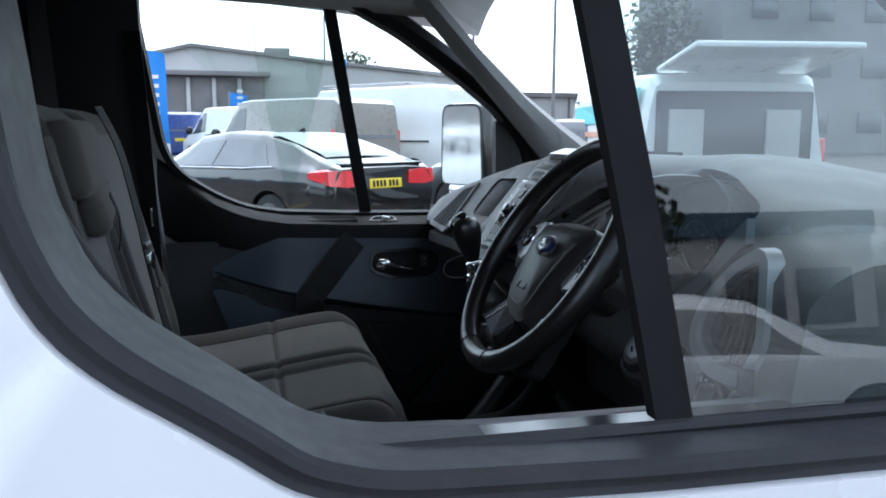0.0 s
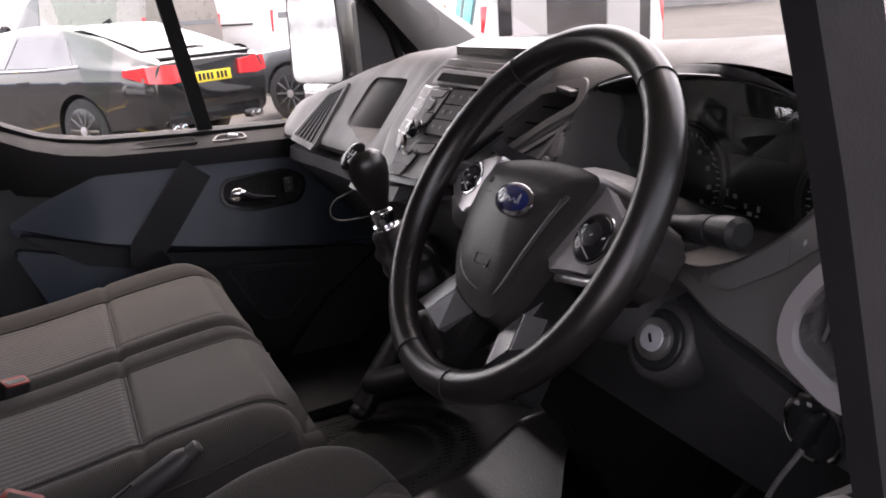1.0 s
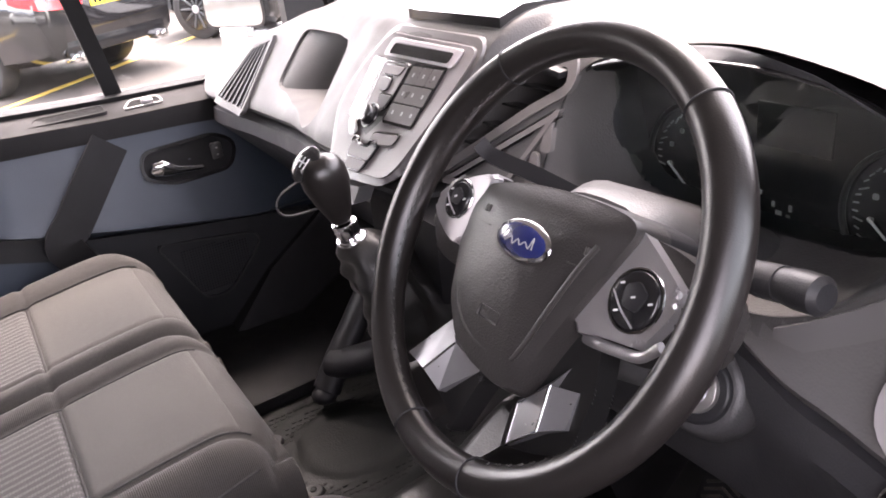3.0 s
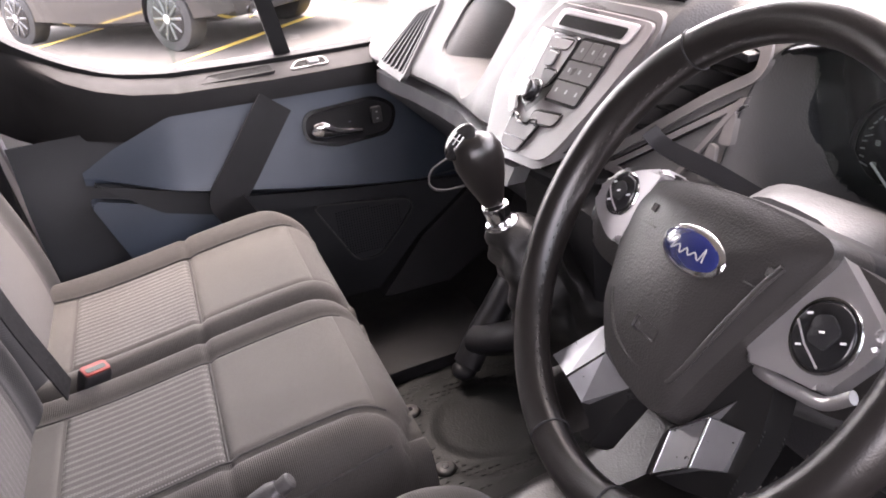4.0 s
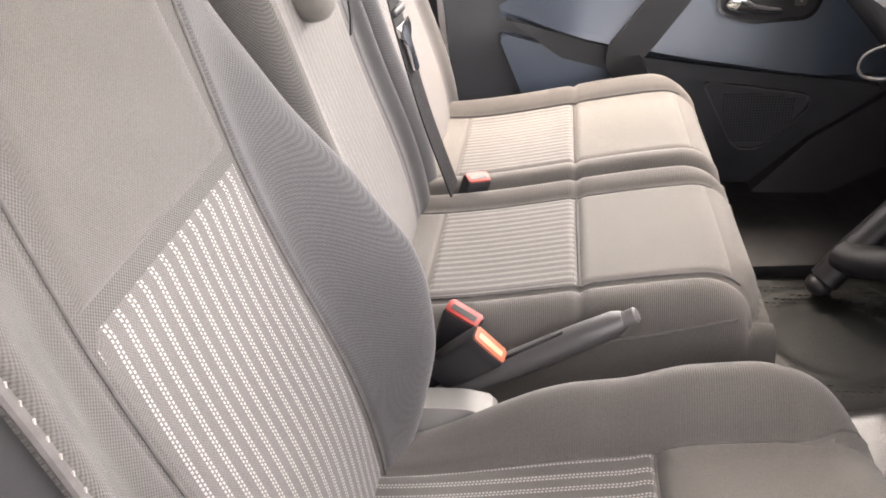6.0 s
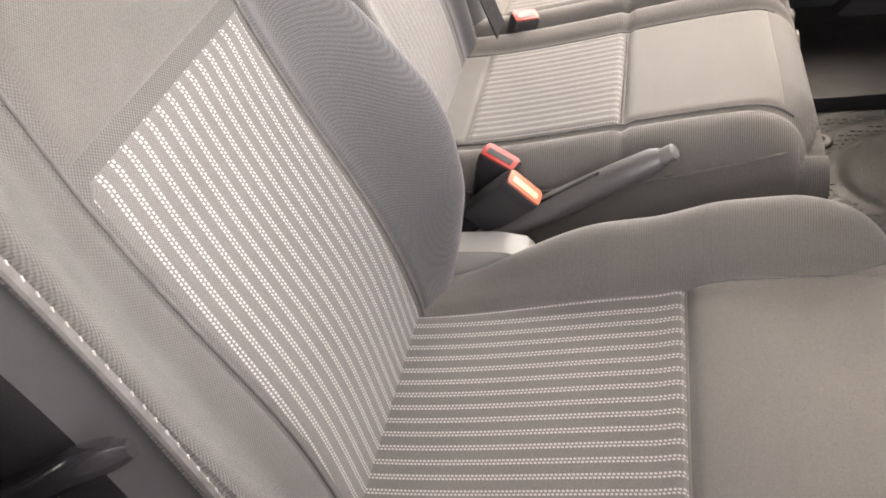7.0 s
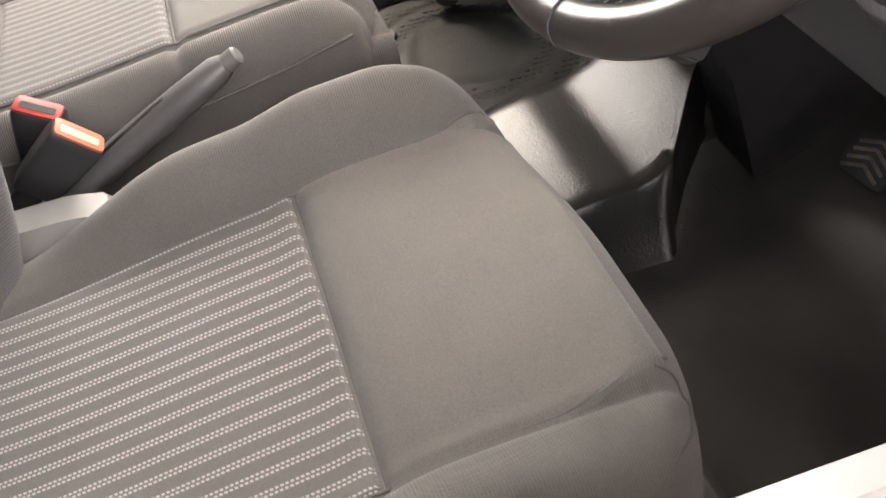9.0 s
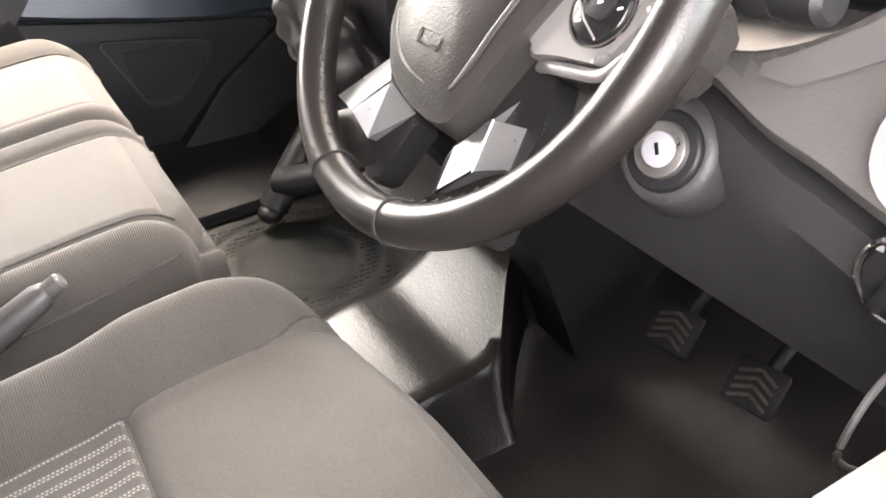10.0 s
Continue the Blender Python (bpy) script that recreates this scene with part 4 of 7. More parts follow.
# instruments: dished hood, glossy rim, two dials with marks and needles
k = len(HOOD)
rings = [[(face_x(a, b) - 0.002, a, b) for a, b in HOOD]]
for t in (0.15, 0.5, 0.85, 1.0):
    rings.append([(lerp(face_x(*h) - 0.002, 0.205, t), lerp(h[0], r[0], t ** 0.8), lerp(h[1], r[1], t ** 0.8)) for h, r in zip(HOOD, RIM)])
rings.append([(0.215, lerp(-0.45, r[0], 0.985), lerp(1.31, r[1], 0.97)) for r in RIM])
rings.append([(0.272, lerp(-0.45, r[0], 0.95), lerp(1.31, r[1], 0.92)) for r in RIM])
hood_bm = loft(rings, caps=False)
bmesh.ops.solidify(hood_bm, geom=hood_bm.faces[:], thickness=0.002)
part("cluster_hood", hood_bm, "hood_black", dash, "satin black lining of the instrument hood", sharp=60)
part("hood_rim", tube([(0.203, a, b) for a, b in RIM], 0.0022, 8, loop=True, up=(1, 0, 0)), "gloss_black", dash, "thin glossy rim round the instruments")
cl = part("instrument_cluster", prism(RIM, "x", 0.275, 0.29), "gloss_black", dash, "unlit black instrument cluster")
part("cluster_cover", prism(offset_poly(RIM, -0.008), "x", 0.2405, 0.242), "glass", cl, "clear instrument cover")
for yc, zc in ((-0.372, 1.270), (-0.590, 1.270)):
    ring = [(0.272, yc + 0.060 * math.cos(a), zc + 0.060 * math.sin(a)) for a in [2 * math.pi * i / 40 for i in range(40)]]
    part("dial_rim", tube(ring, 0.003, 8, loop=True, up=(1, 0, 0)), "satin_black", cl)
    for i in range(33):
        a = radians(225 - i * 270 / 32)
        long = 0.009 if i % 4 == 0 else 0.005
        part("dial_mark", box((0.001, 0.0012, long), (0.274, yc - (0.052 - long / 2) * math.cos(a), zc + (0.052 - long / 2) * math.sin(a)), rot=(math.degrees(a) + 90, 0, 0)), "mark_grey", cl)
    for i in range(9):
        a = radians(225 - i * 270 / 8)
        part("dial_figure", box((0.001, 0.005, 0.005), (0.274, yc - 0.036 * math.cos(a), zc + 0.036 * math.sin(a)), 0.0012), "mark_grey", cl)
    part("needle", box((0.0015, 0.0018, 0.040), (0.2725, yc + 0.022, zc - 0.018), rot=(-50, 0, 0)), "mark_white", cl)
for yy, zz, w, h in ((-0.440, 1.247, 0.016, 0.0016), (-0.436, 1.262, 0.002, 0.008), (-0.447, 1.26, 0.004, 0.004), (-0.468, 1.245, 0.006, 0.004), (-0.478, 1.242, 0.004, 0.006), (-0.480, 1.252, 0.003, 0.006), (-0.462, 1.252, 0.003, 0.005)):
    part("warning_mark", box((0.001, w, h), (0.274, yy, zz)), "mark_grey", cl)
part("trip_screen", box((0.002, 0.075, 0.040), (0.274, -0.478, 1.325), 0.0008), "satin_black", cl)


def on_dash_grid(a, b, c, d, d0, d1, n=8):
    """A plate bent over the dash face, between four y, z corners."""
    def row(depth, u):
        pts = []
        for j in range(n + 1):
            v = j / n
            y = lerp(lerp(a[0], b[0], v), lerp(d[0], c[0], v), u)
            z = lerp(lerp(a[1], b[1], v), lerp(d[1], c[1], v), u)
            pts.append((face_x(y, z) - depth, y, z))
        return pts
    return loft([row(d0, i / n) + row(d1, i / n)[::-1] for i in range(n + 1)])


def vent(name, poly, x_in, x_out, n, tilt, material="satin_black", along="z"):
    """Air vent: dark depth and slats across the opening."""
    v = part(name, prism(offset_poly(poly, 0.002), "x", x_in, x_in + 0.004), "rubber", dash, "black air vent")
    ys, zs = [p[0] for p in poly], [p[1] for p in poly]
    edges = list(zip(poly, poly[1:] + poly[:1]))
    for i in range(n):
        t = (i + 0.5) / n
        if along == "z":
            z = lerp(min(zs), max(zs), t)
            cross = [lerp(a[0], b[0], (z - a[1]) / (b[1] - a[1])) for a, b in edges if (a[1] - z) * (b[1] - z) < 0]
            if len(cross) < 2:
                continue
            a, b = min(cross), max(cross)
            part("slat", box((0.022, b - a, 0.0025), (face_x((a + b) / 2, z) + x_out, (a + b) / 2, z), 0.0008, 1, rot=(0, tilt, 0)), material, v)
        else:
            y = lerp(min(ys), max(ys), t)
            cross = [lerp(a[1], b[1], (y - a[0]) / (b[0] - a[0])) for a, b in edges if (a[0] - y) * (b[0] - y) < 0]
            if len(cross) < 2:
                continue
            a, b = min(cross), max(cross)
            # slats bow with the face
            line = [(face_x(y, z) + x_out + 0.004 * math.sin(math.pi * j / 6), y, z) for j, z in [(j, lerp(a, b, j / 6)) for j in range(7)]]
            part("slat", ribbon(line, 0.024, 0.0028, (math.cos(radians(tilt)), math.sin(radians(tilt)), 0)), material, v)
    return v


# the passenger's vent: a dark mouth with slats along its length, in a raised surround
VA, VB, VC, VD = (0.626, 1.300), (0.578, 1.318), (0.552, 1.210), (0.664, 1.220)
pv = part("passenger_vent", on_dash_grid(VA, VB, VC, VD, -0.012, 0.0015), "rubber", dash, "black air vent with long slats")
for i in range(6):
    p, q = (i + 0.38) / 6, (i + 0.62) / 6
    lip = [(lerp(m[0], k[0], t), lerp(m[1], k[1], t)) for m, k, t in ((VA, VB, p), (VA, VB, q), (VD, VC, q), (VD, VC, p))]
    part("slat", on_dash_grid(*lip, 0.0, 0.0062), "satin_black", pv)
for a, b, w in ((VA, VB, 0.006), (VB, VC, 0.006), (VC, VD, 0.009), (VD, VA, 0.010)):
    edge = Vector((b[0] - a[0], b[1] - a[1]))
    out = Vector((-edge.y, edge.x)).normalized() * w
    mid = Vector(((VA[0] + VC[0]) / 2, (VA[1] + VC[1]) / 2))
    if (Vector(a) - mid).dot(out) < 0:
        out = -out
    along = edge.normalized() * 0.004
    part("vent_frame", on_dash_grid(tuple(Vector(a) - along), tuple(Vector(b) + along), tuple(Vector(b) + along + out), tuple(Vector(a) - along + out), -0.006, 0.0072), "dash_mid" if w > 0.0095 else "dash_grey", pv, "satin grey vent surround")
cv = vent("centre_vent", CVENT, 0.295, 0.03, 5, 10, "gloss_black")
part("vent_tab", box((0.014, 0.032, 0.008), (face_x(-0.262, 1.366) - 0.004, -0.262, 1.366), 0.002, rot=(8, 0, 0)), "satin_black", cv)
part("vent_panel", ring_frame(round_loop(CVENT, 1), round_loop(offset_poly(CVENT, 0.011), 1), face_put(0.0), -0.004, 0.003), "dash_panel", cv)
rv = vent("side_vent", RVENT, 0.20, 0.022, 9, 28, "satin_black", "y")
part("vent_frame", ring_frame(RVENT, offset_poly(RVENT, 0.0135), face_put(0.0), -0.012, 0.007), "bezel", rv, "satin silver vent surround", sharp=60)
part("vent_tab", box((0.014, 0.007, 0.020), (face_x(-0.742, 1.262) + 0.004, -0.742, 1.262), 0.002, rot=(-18, 0, 0)), "satin_black", rv)

# framed storage recess and the light trim strip with blank switches
TRAY = rounded([(-0.296, 1.338), (-0.178, 1.256), (-0.245, 1.252), (-0.268, 1.256)], 0.006)
part("trim_outline", ring_frame(offset_poly(TRAY, -0.006), TRAY, face_put(0.0), -0.002, 0.004), "dash_panel", dash)
part("trim_inset", on_dash(offset_poly(TRAY, -0.008), -0.004, 0.0012), "trim_dark", dash)
for lo, hi in ((1.300, 1.326), (1.272, 1.299)):
    part("switch_blank", on_dash(rounded([(-0.283, hi), (-0.293, hi - 0.002), (-0.306, lo), (-0.292, lo)], 0.003, 2), -0.002, 0.004), "dash_panel", dash)
STRIP = [(-0.600, 1.2500), (-0.622, 1.2630), (-0.652, 1.2830), (-0.672, 1.2990), (-0.694, 1.3190), (-0.720, 1.3430), (-0.748, 1.3650)]
for i, ((ya, za), (yb, zb)) in enumerate(zip(STRIP, STRIP[1:])):
    wa, wb = 0.016 + 0.0016 * i, 0.016 + 0.0016 * (i + 1)
    if i == 0:
        wa = 0.006
    g = 0.0009 if i in (2, 3, 4) else 0.0
    part("switch_blank" if i in (3, 4) else "trim_strip", on_dash_grid((ya, za), (yb + g, zb - g), (yb + g - wb * 0.30, zb - g - wb), (ya - wa * 0.30, za - wa), -0.006, 0.0036 if i in (3, 4) else 0.0045, 4), "strip_grey", dash)
part("switch_mark", on_dash([(-0.687, 1.2975), (-0.689, 1.3000), (-0.6905, 1.2975), (-0.6885, 1.2950)], 0.004, 0.005), "mark_grey", dash)

# radio stack
RADIO = rounded([(0.006, 1.392), (-0.188, 1.389), (-0.172, 1.325), (-0.146, 1.258), (-0.018, 1.254), (0.055, 1.305), (0.046, 1.345)], 0.022, 6)
part("panel_rim", ring_frame(offset_poly(RADIO, -0.001), offset_poly(RADIO, 0.006), face_put(0.0), -0.003, 0.0045), "dash_panel", dash)
radio = part("radio_panel", on_dash(offset_poly(RADIO, -0.0022), -0.003, 0.007), "radio_grey", dash, "pale pinkish grey radio panel")


def key(name, poly, material="radio_grey", r=0.004, h=0.0084):
    kk = part(name, on_dash(rounded(poly, r, 2), 0.003, h), material, radio)
    loop = rounded(poly, r, 2)
    part("key_gap", ring_frame(loop, offset_poly(loop, 0.0013), face_put(0.0), 0.004, 0.0080), "gloss_black", kk)
    return kk


part("display_bezel", on_dash(rounded([(-0.014, 1.3855), (-0.162, 1.3835), (-0.158, 1.3665), (-0.010, 1.3675)], 0.006), 0.003, 0.0085), "bezel", radio)
part("display_slot", on_dash(rounded([(-0.030, 1.3815), (-0.148, 1.3800), (-0.146, 1.3700), (-0.027, 1.3710)], 0.004), 0.004, 0.0092), "gloss_black", radio, "narrow black display slot")
for i in range(4):
    z0 = 1.3605 - 0.0140 * i
    yl = 0.012 - 0.0035 * i
    key("key", [(yl, z0), (yl - 0.034, z0 + 0.0005), (yl - 0.038, z0 - 0.0125), (yl - 0.0035, z0 - 0.0130)])
for i in range(3):
    z0 = 1.3630 - 0.0180 * i
    for j in range(3):
        y0 = -0.0905 - 0.0185 * j + 0.0013 * i + 0.0008 * i * j
        key("key", [(y0, z0), (y0 - 0.0176, z0), (y0 - 0.0170, z0 - 0.0165), (y0 + 0.0008, z0 - 0.0165)], "key_dark", 0.0015)
        part("key_mark", on_dash([(y0 - 0.0075, z0 - 0.006), (y0 - 0.0100, z0 - 0.006), (y0 - 0.0100, z0 - 0.0095), (y0 - 0.0075, z0 - 0.0095)], 0.007, 0.0088), "mark_grey", radio)
key("joypad_bed", [(-0.027, 1.3630), (-0.084, 1.3640), (-0.080, 1.3200), (-0.058, 1.3130), (-0.041, 1.3150)], "radio_grey", 0.008, 0.0076)
key("joypad", [(-0.044, 1.3490), (-0.064, 1.3490), (-0.066, 1.3370), (-0.048, 1.3370)], "dash_panel", 0.004, 0.0100)
key("key", [(-0.036, 1.3600), (-0.078, 1.3610), (-0.074, 1.3530), (-0.038, 1.3520)], "radio_grey", 0.003, 0.0088)
key("key", [(-0.056, 1.3330), (-0.080, 1.3330), (-0.076, 1.3210), (-0.064, 1.3190)], "key_dark", 0.003, 0.0088)
BLOCK = rounded([(-0.0895, 1.3642), (-0.1468, 1.3642), (-0.1405, 1.3090), (-0.0865, 1.3090)], 0.004)
part("block_outline", ring_frame(BLOCK, offset_poly(BLOCK, 0.0014), face_put(0.0), 0.004, 0.0080), "gloss_black", radio)
LEFTS = rounded([(0.0135, 1.3620), (-0.0235, 1.3625), (-0.0390, 1.3045), (0.0005, 1.3045)], 0.004)
part("block_outline", ring_frame(LEFTS, offset_poly(LEFTS, 0.0012), face_put(0.0), 0.004, 0.0080), "gloss_black", radio)
kp = Vector((face_x(-0.064, 1.307), -0.064, 1.307))
kn = part("volume_knob", cyl(0.0120, 0.0105, 0.012, Matrix.Translation(kp + Vector((-0.0095, 0, 0.008))) @ pose(0, 0, 0, 0, -50, 0), bevel=0.002), "gloss_black", radio, "black volume knob")
part("knob_ring", tube([kp + Vector((-0.007, 0, 0.006)) + 0.0145 * (math.cos(a) * Vector((0, 1, 0)) + math.sin(a) * Vector((0.643, 0, 0.766))) for a in [2 * math.pi * i / 28 for i in range(28)]], 0.0012, 6, loop=True, up=(0.766, 0, -0.643)), "gloss_black", kn)
key("key", [(-0.008, 1.3060), (-0.022, 1.3050), (-0.044, 1.2910), (-0.034, 1.2890), (-0.012, 1.2990)])
key("key", [(-0.082, 1.2970), (-0.128, 1.3000), (-0.124, 1.2900), (-0.084, 1.2870)])
key("climate_key", [(-0.048, 1.2860), (-0.060, 1.2860), (-0.064, 1.2825), (-0.084, 1.2825), (-0.088, 1.2860), (-0.100, 1.2860), (-0.096, 1.2720), (-0.054, 1.2720)], "radio_grey", 0.002)
key("climate_key", [(-0.055, 1.2708), (-0.095, 1.2708), (-0.090, 1.2610), (-0.062, 1.2610)], "radio_grey", 0.003)
hook = [(-0.050, 1.2850), (-0.052, 1.2900), (-0.062, 1.2890), (-0.066, 1.2850), (-0.082, 1.2850), (-0.086, 1.2890), (-0.096, 1.2900), (-0.098, 1.2850)]
part("key_gap", tube(smooth_line([(face_x(a, b) - 0.0085, a, b) for a, b in hook], 3), 0.0013, 6), "gloss_black", radio)
# slot in the pod's flank and switch strip under the radio
part("dark_slot", on_dash(rounded([(-0.186, 1.322), (-0.178, 1.330), (-0.146, 1.272), (-0.156, 1.268)], 0.003), -0.01, 0.003), "gloss_black", dash)
part("switch_strip", on_dash_grid((0.100, 1.2300), (-0.10, 1.2455), (-0.105, 1.2290), (0.085, 1.2160), -0.02, 0.0022), "trim_dark", dash, "black switch strip")
for kx in range(3):
    part("switch_mark", on_dash([(0.050 - 0.03 * kx, 1.2300), (0.042 - 0.03 * kx, 1.2305), (0.042 - 0.03 * kx, 1.2275), (0.050 - 0.03 * kx, 1.2270)], 0.001, 0.0032), "mark_white", dash)
# dark mouth of a storage bin at the dash top
rings = [[(face_x(y, 1.378) + x, y, z) for x, z in ((0.028, 1.4150 - 0.02), (0.028, 1.4140), (0.060, 1.4235), (0.20, 1.4195), (0.20, 1.40))] for y in (0.0, -0.03, -0.16, -0.185)]
part("top_bin", loft(rings), "gloss_black", dash, "dark storage bin in the dash top")
# cup holder loop beside the gear knob
ch = [(0.060, 0.075, 1.215), (0.025, 0.085, 1.207), (-0.004, 0.085, 1.195), (-0.010, 0.085, 1.176), (0.006, 0.085, 1.164), (0.05, 0.08, 1.165)]
part("cup_holder", tube(smooth_line(ch, 6), 0.0018, 8), "dash_grey", dash)
# headlamp switch
sw = part("headlamp_switch", cyl(0.024, 0.024, 0.016, pose(0.100, -0.716, 1.165, 0, -80, 10), bevel=0.003), "gloss_black", dash, "round black headlamp switch")
part("switch_ring", tube([(0.091, -0.716 + 0.0245 * math.cos(a), 1.1665 + 0.0245 * math.sin(a)) for a in [radians(-100 + 330 * i / 32) for i in range(33)]], 0.0026, 8, up=(1, 0, 0)), "chrome", sw)
part("switch_grip", box((0.018, 0.010, 0.034), (0.086, -0.716, 1.1665), 0.004, rot=(20, 0, 0)), "satin_black", sw)
for kx in range(4):
    part("switch_mark", box((0.001, 0.004, 0.003), (0.0905, -0.733 + 0.011 * kx, 1.1835 - 0.003 * (kx % 2))), "mark_grey", sw)
for kx in range(3):
    part("switch_mark", box((0.003, 0.005, 0.005), (0.0975, -0.760, 1.168 - 0.011 * kx)), "mark_grey", sw)

# ---- steering column ----
column = thing("steering_column", "black steering column shroud with ignition lock and stalks", "steering column")
rings = []
for t, w, h in ((0.0, 0.056, 0.058), (0.12, 0.070, 0.074), (0.5, 0.076, 0.080), (1.0, 0.08, 0.085)):
    c = Vector((0.05, -0.452, 1.262)).lerp(Vector((0.22, -0.452, 1.16)), t)
    up, rt = Vector((0.56, 0, 0.83)), Vector((0, -1, 0))
    rings.append([c + rt * w * math.copysign(abs(math.cos(a)) ** 0.6, math.cos(a)) + up * h * math.copysign(abs(math.sin(a)) ** 0.6, math.sin(a)) for a in [2 * math.pi * i / 28 for i in range(28)]])
part("shroud", loft(rings), "trim_dark", column)
boss = pose(0.105, -0.535, 1.166, 0, -64, 10)
lk = part("lock_boss", cyl(0.046, 0.036, 0.03, boss @ pose(0, 0, -0.008), 40, 0.006), "trim_dark", column, "round black ignition boss")
part("lock_ring", cyl(0.030, 0.027, 0.006, boss @ pose(0, 0, 0.008), 36, 0.002), "satin_black", lk)
part("ignition_lock", cyl(0.0205, 0.0195, 0.010, boss @ pose(0, 0, 0.0105), 36, 0.002), "steel", lk, "bright steel ignition lock")
part("lock_face", cyl(0.0125, 0.0120, 0.003, boss @ pose(0, 0, 0.0162), 24, 0.0006), "lock_pale", lk)
part("key_slot", box((0.0085, 0.0026, 0.002), (0, 0, 0), 0.0004), "gloss_black", lk).matrix_basis = boss @ pose(0, 0, 0.018, 0, 0, 30)
# wiper stalk (near side) and indicator stalk (far side)
st = part("light_stalk", tube([(0.11, -0.51, 1.268), (0.10, -0.56, 1.28), (0.092, -0.60, 1.288)], [0.012, 0.011, 0.0125], 14), "satin_black", column, "black column stalk")
part("stalk_collar", tube([(0.0935, -0.592, 1.2865), (0.09, -0.612, 1.291)], 0.0125, 18), "rubber", st)
part("stalk_tip", tube([(0.0905, -0.610, 1.2905), (0.088, -0.625, 1.293), (0.085, -0.642, 1.296), (0.0845, -0.646, 1.2965)], [0.0115, 0.0135, 0.013, 0.009], 18), "satin_black", st)
st = part("wiper_stalk", ribbon(smooth_line([(0.118, -0.375, 1.282), (0.104, -0.335, 1.296), (0.095, -0.300, 1.303), (0.090, -0.282, 1.309), (0.086, -0.272, 1.318)], 4), 0.015, 0.007, (0.6, 0.1, 0.8)), "satin_black", column, "black column stalk")

# ---- steering wheel ----
AX, UP, NN = Vector((0, -1, 0)), Vector((0.559, 0, 0.829)), Vector((-0.829, 0, 0.559))
WH = Matrix.Translation((0.0, -0.454, 1.296)) @ Matrix((AX, UP, NN)).transposed().to_4x4()
wheel = thing("steering_wheel", "black leather three-spoke steering wheel with silver inserts and blue badge", "steering wheel")
wheel.matrix_world = WH
R_RIM = 0.1685


def rim_radius(a):
    """Grip thickness by the angle from the top, in degrees."""
    d = abs((a + 180) % 360 - 180)
    return 0.0146 + 0.0018 * bell(d, 62, 26) + 0.0014 * bell(d, 100, 16)


RX, RY = 0.004, -0.003
pts = [(RX + R_RIM * math.sin(radians(a)), RY + R_RIM * math.cos(radians(a)), 0) for a in range(0, 360, 4)]
part("rim", tube(pts, [rim_radius(a) for a in range(0, 360, 4)], 18, loop=True, up=(0, 0, 1)), "leather", wheel, "worn black leather rim")
for a in (-38, 38, 165, 195):
    s, c = math.sin(radians(a)), math.cos(radians(a))
    r = rim_radius(a) + 0.0005
    loop = [(RX + (R_RIM + r * math.cos(t)) * s, RY + (R_RIM + r * math.cos(t)) * c, r * math.sin(t)) for t in [2 * math.pi * i / 20 for i in range(20)]]
    part("rim_joint", tube(loop, 0.0008, 6, loop=True, up=(c, -s, 0)), "rubber", wheel)
# inner stitching
stitches = []
for a in range(40, 160, 2):
    for sgn in (1, -1):
        s, c = math.sin(radians(a * sgn)), math.cos(radians(a * sgn))
        r0 = R_RIM - rim_radius(a) * 0.96
        stitches.append(box((0.003, 0.0007, 0.0007), (RX + r0 * s, RY + r0 * c, 0.004 + 0.001 * (a % 4)), 0.0, rot=(0, 0, -a * sgn + 25)))
part("rim_stitching", join(*stitches), "seam", wheel)["kind"] = "stuff"
# airbag cover
BAG = [(-0.099, 0.018), (-0.088, 0.036), (-0.062, 0.044), (-0.030, 0.050), (0.015, 0.054), (0.055, 0.054), (0.082, 0.051), (0.090, 0.043), (0.078, 0.013), (0.068, -0.012), (0.058, -0.038),
       (0.048, -0.067), (0.041, -0.092), (0.033, -0.106), (0.014, -0.109), (-0.022, -0.105), (-0.054, -0.093), (-0.079, -0.066), (-0.094, -0.024), (-0.100, 0.0)]
BAG = rounded(BAG, 0.008, 3)


def dome(poly, z0, z1, steps=6, bulge=0.012):
    """A cushion-like plate over a 2D outline."""
    rings = [[(x, y, z0) for x, y in poly]]
    for i in range(steps + 1):
        t = i / steps
        k = 1 - 0.06 * t if t < 1 else 0.9
        rings.append([(x * k, y * k - 0.0 * t, lerp(z0, z1, math.sin(t * math.pi / 2))) for x, y in poly])
    for k, up in ((0.75, 0.45), (0.5, 0.75), (0.25, 0.95), (0.05, 1.0)):
        rings.append([(x * k, y * k, z1 + bulge * up) for x, y in poly])
    return loft(rings)


bag = part("airbag_cover", dome(BAG, -0.045, -0.012, bulge=0.014), "airbag", wheel, "black grained airbag cover")
crease = smooth_line([(0.066, 0.022, -0.0035), (0.058, 0.0, -0.0020), (0.046, -0.036, -0.0030), (0.034, -0.068, -0.0065), (0.024, -0.080, -0.0085), (0.002, -0.083, -0.0085), (-0.030, -0.079, -0.0085), (-0.052, -0.066, -0.0085), (-0.064, -0.050, -0.0085)], 5)
part("cover_crease", tube(crease, 0.0026, 8, flat=0.7), "airbag", bag, "raised crease across the airbag cover")
part("badge_rim", ball((0.0315, 0.0160, 0.0050), pose(0, 0.004, 0.0022), 40, 10), "chrome", bag, "chrome oval badge rim")
part("badge", ball((0.0292, 0.0138, 0.0058), pose(0, 0.004, 0.0028), 40, 10), "badge_blue", bag, "blue oval badge")
script = [(-0.016, -0.001), (-0.013, 0.004), (-0.009, 0.004), (-0.012, -0.003), (-0.006, 0.001), (-0.003, -0.003), (0.001, 0.001), (0.004, -0.002), (0.008, 0.001), (0.012, -0.002), (0.014, 0.005), (0.015, -0.002)]
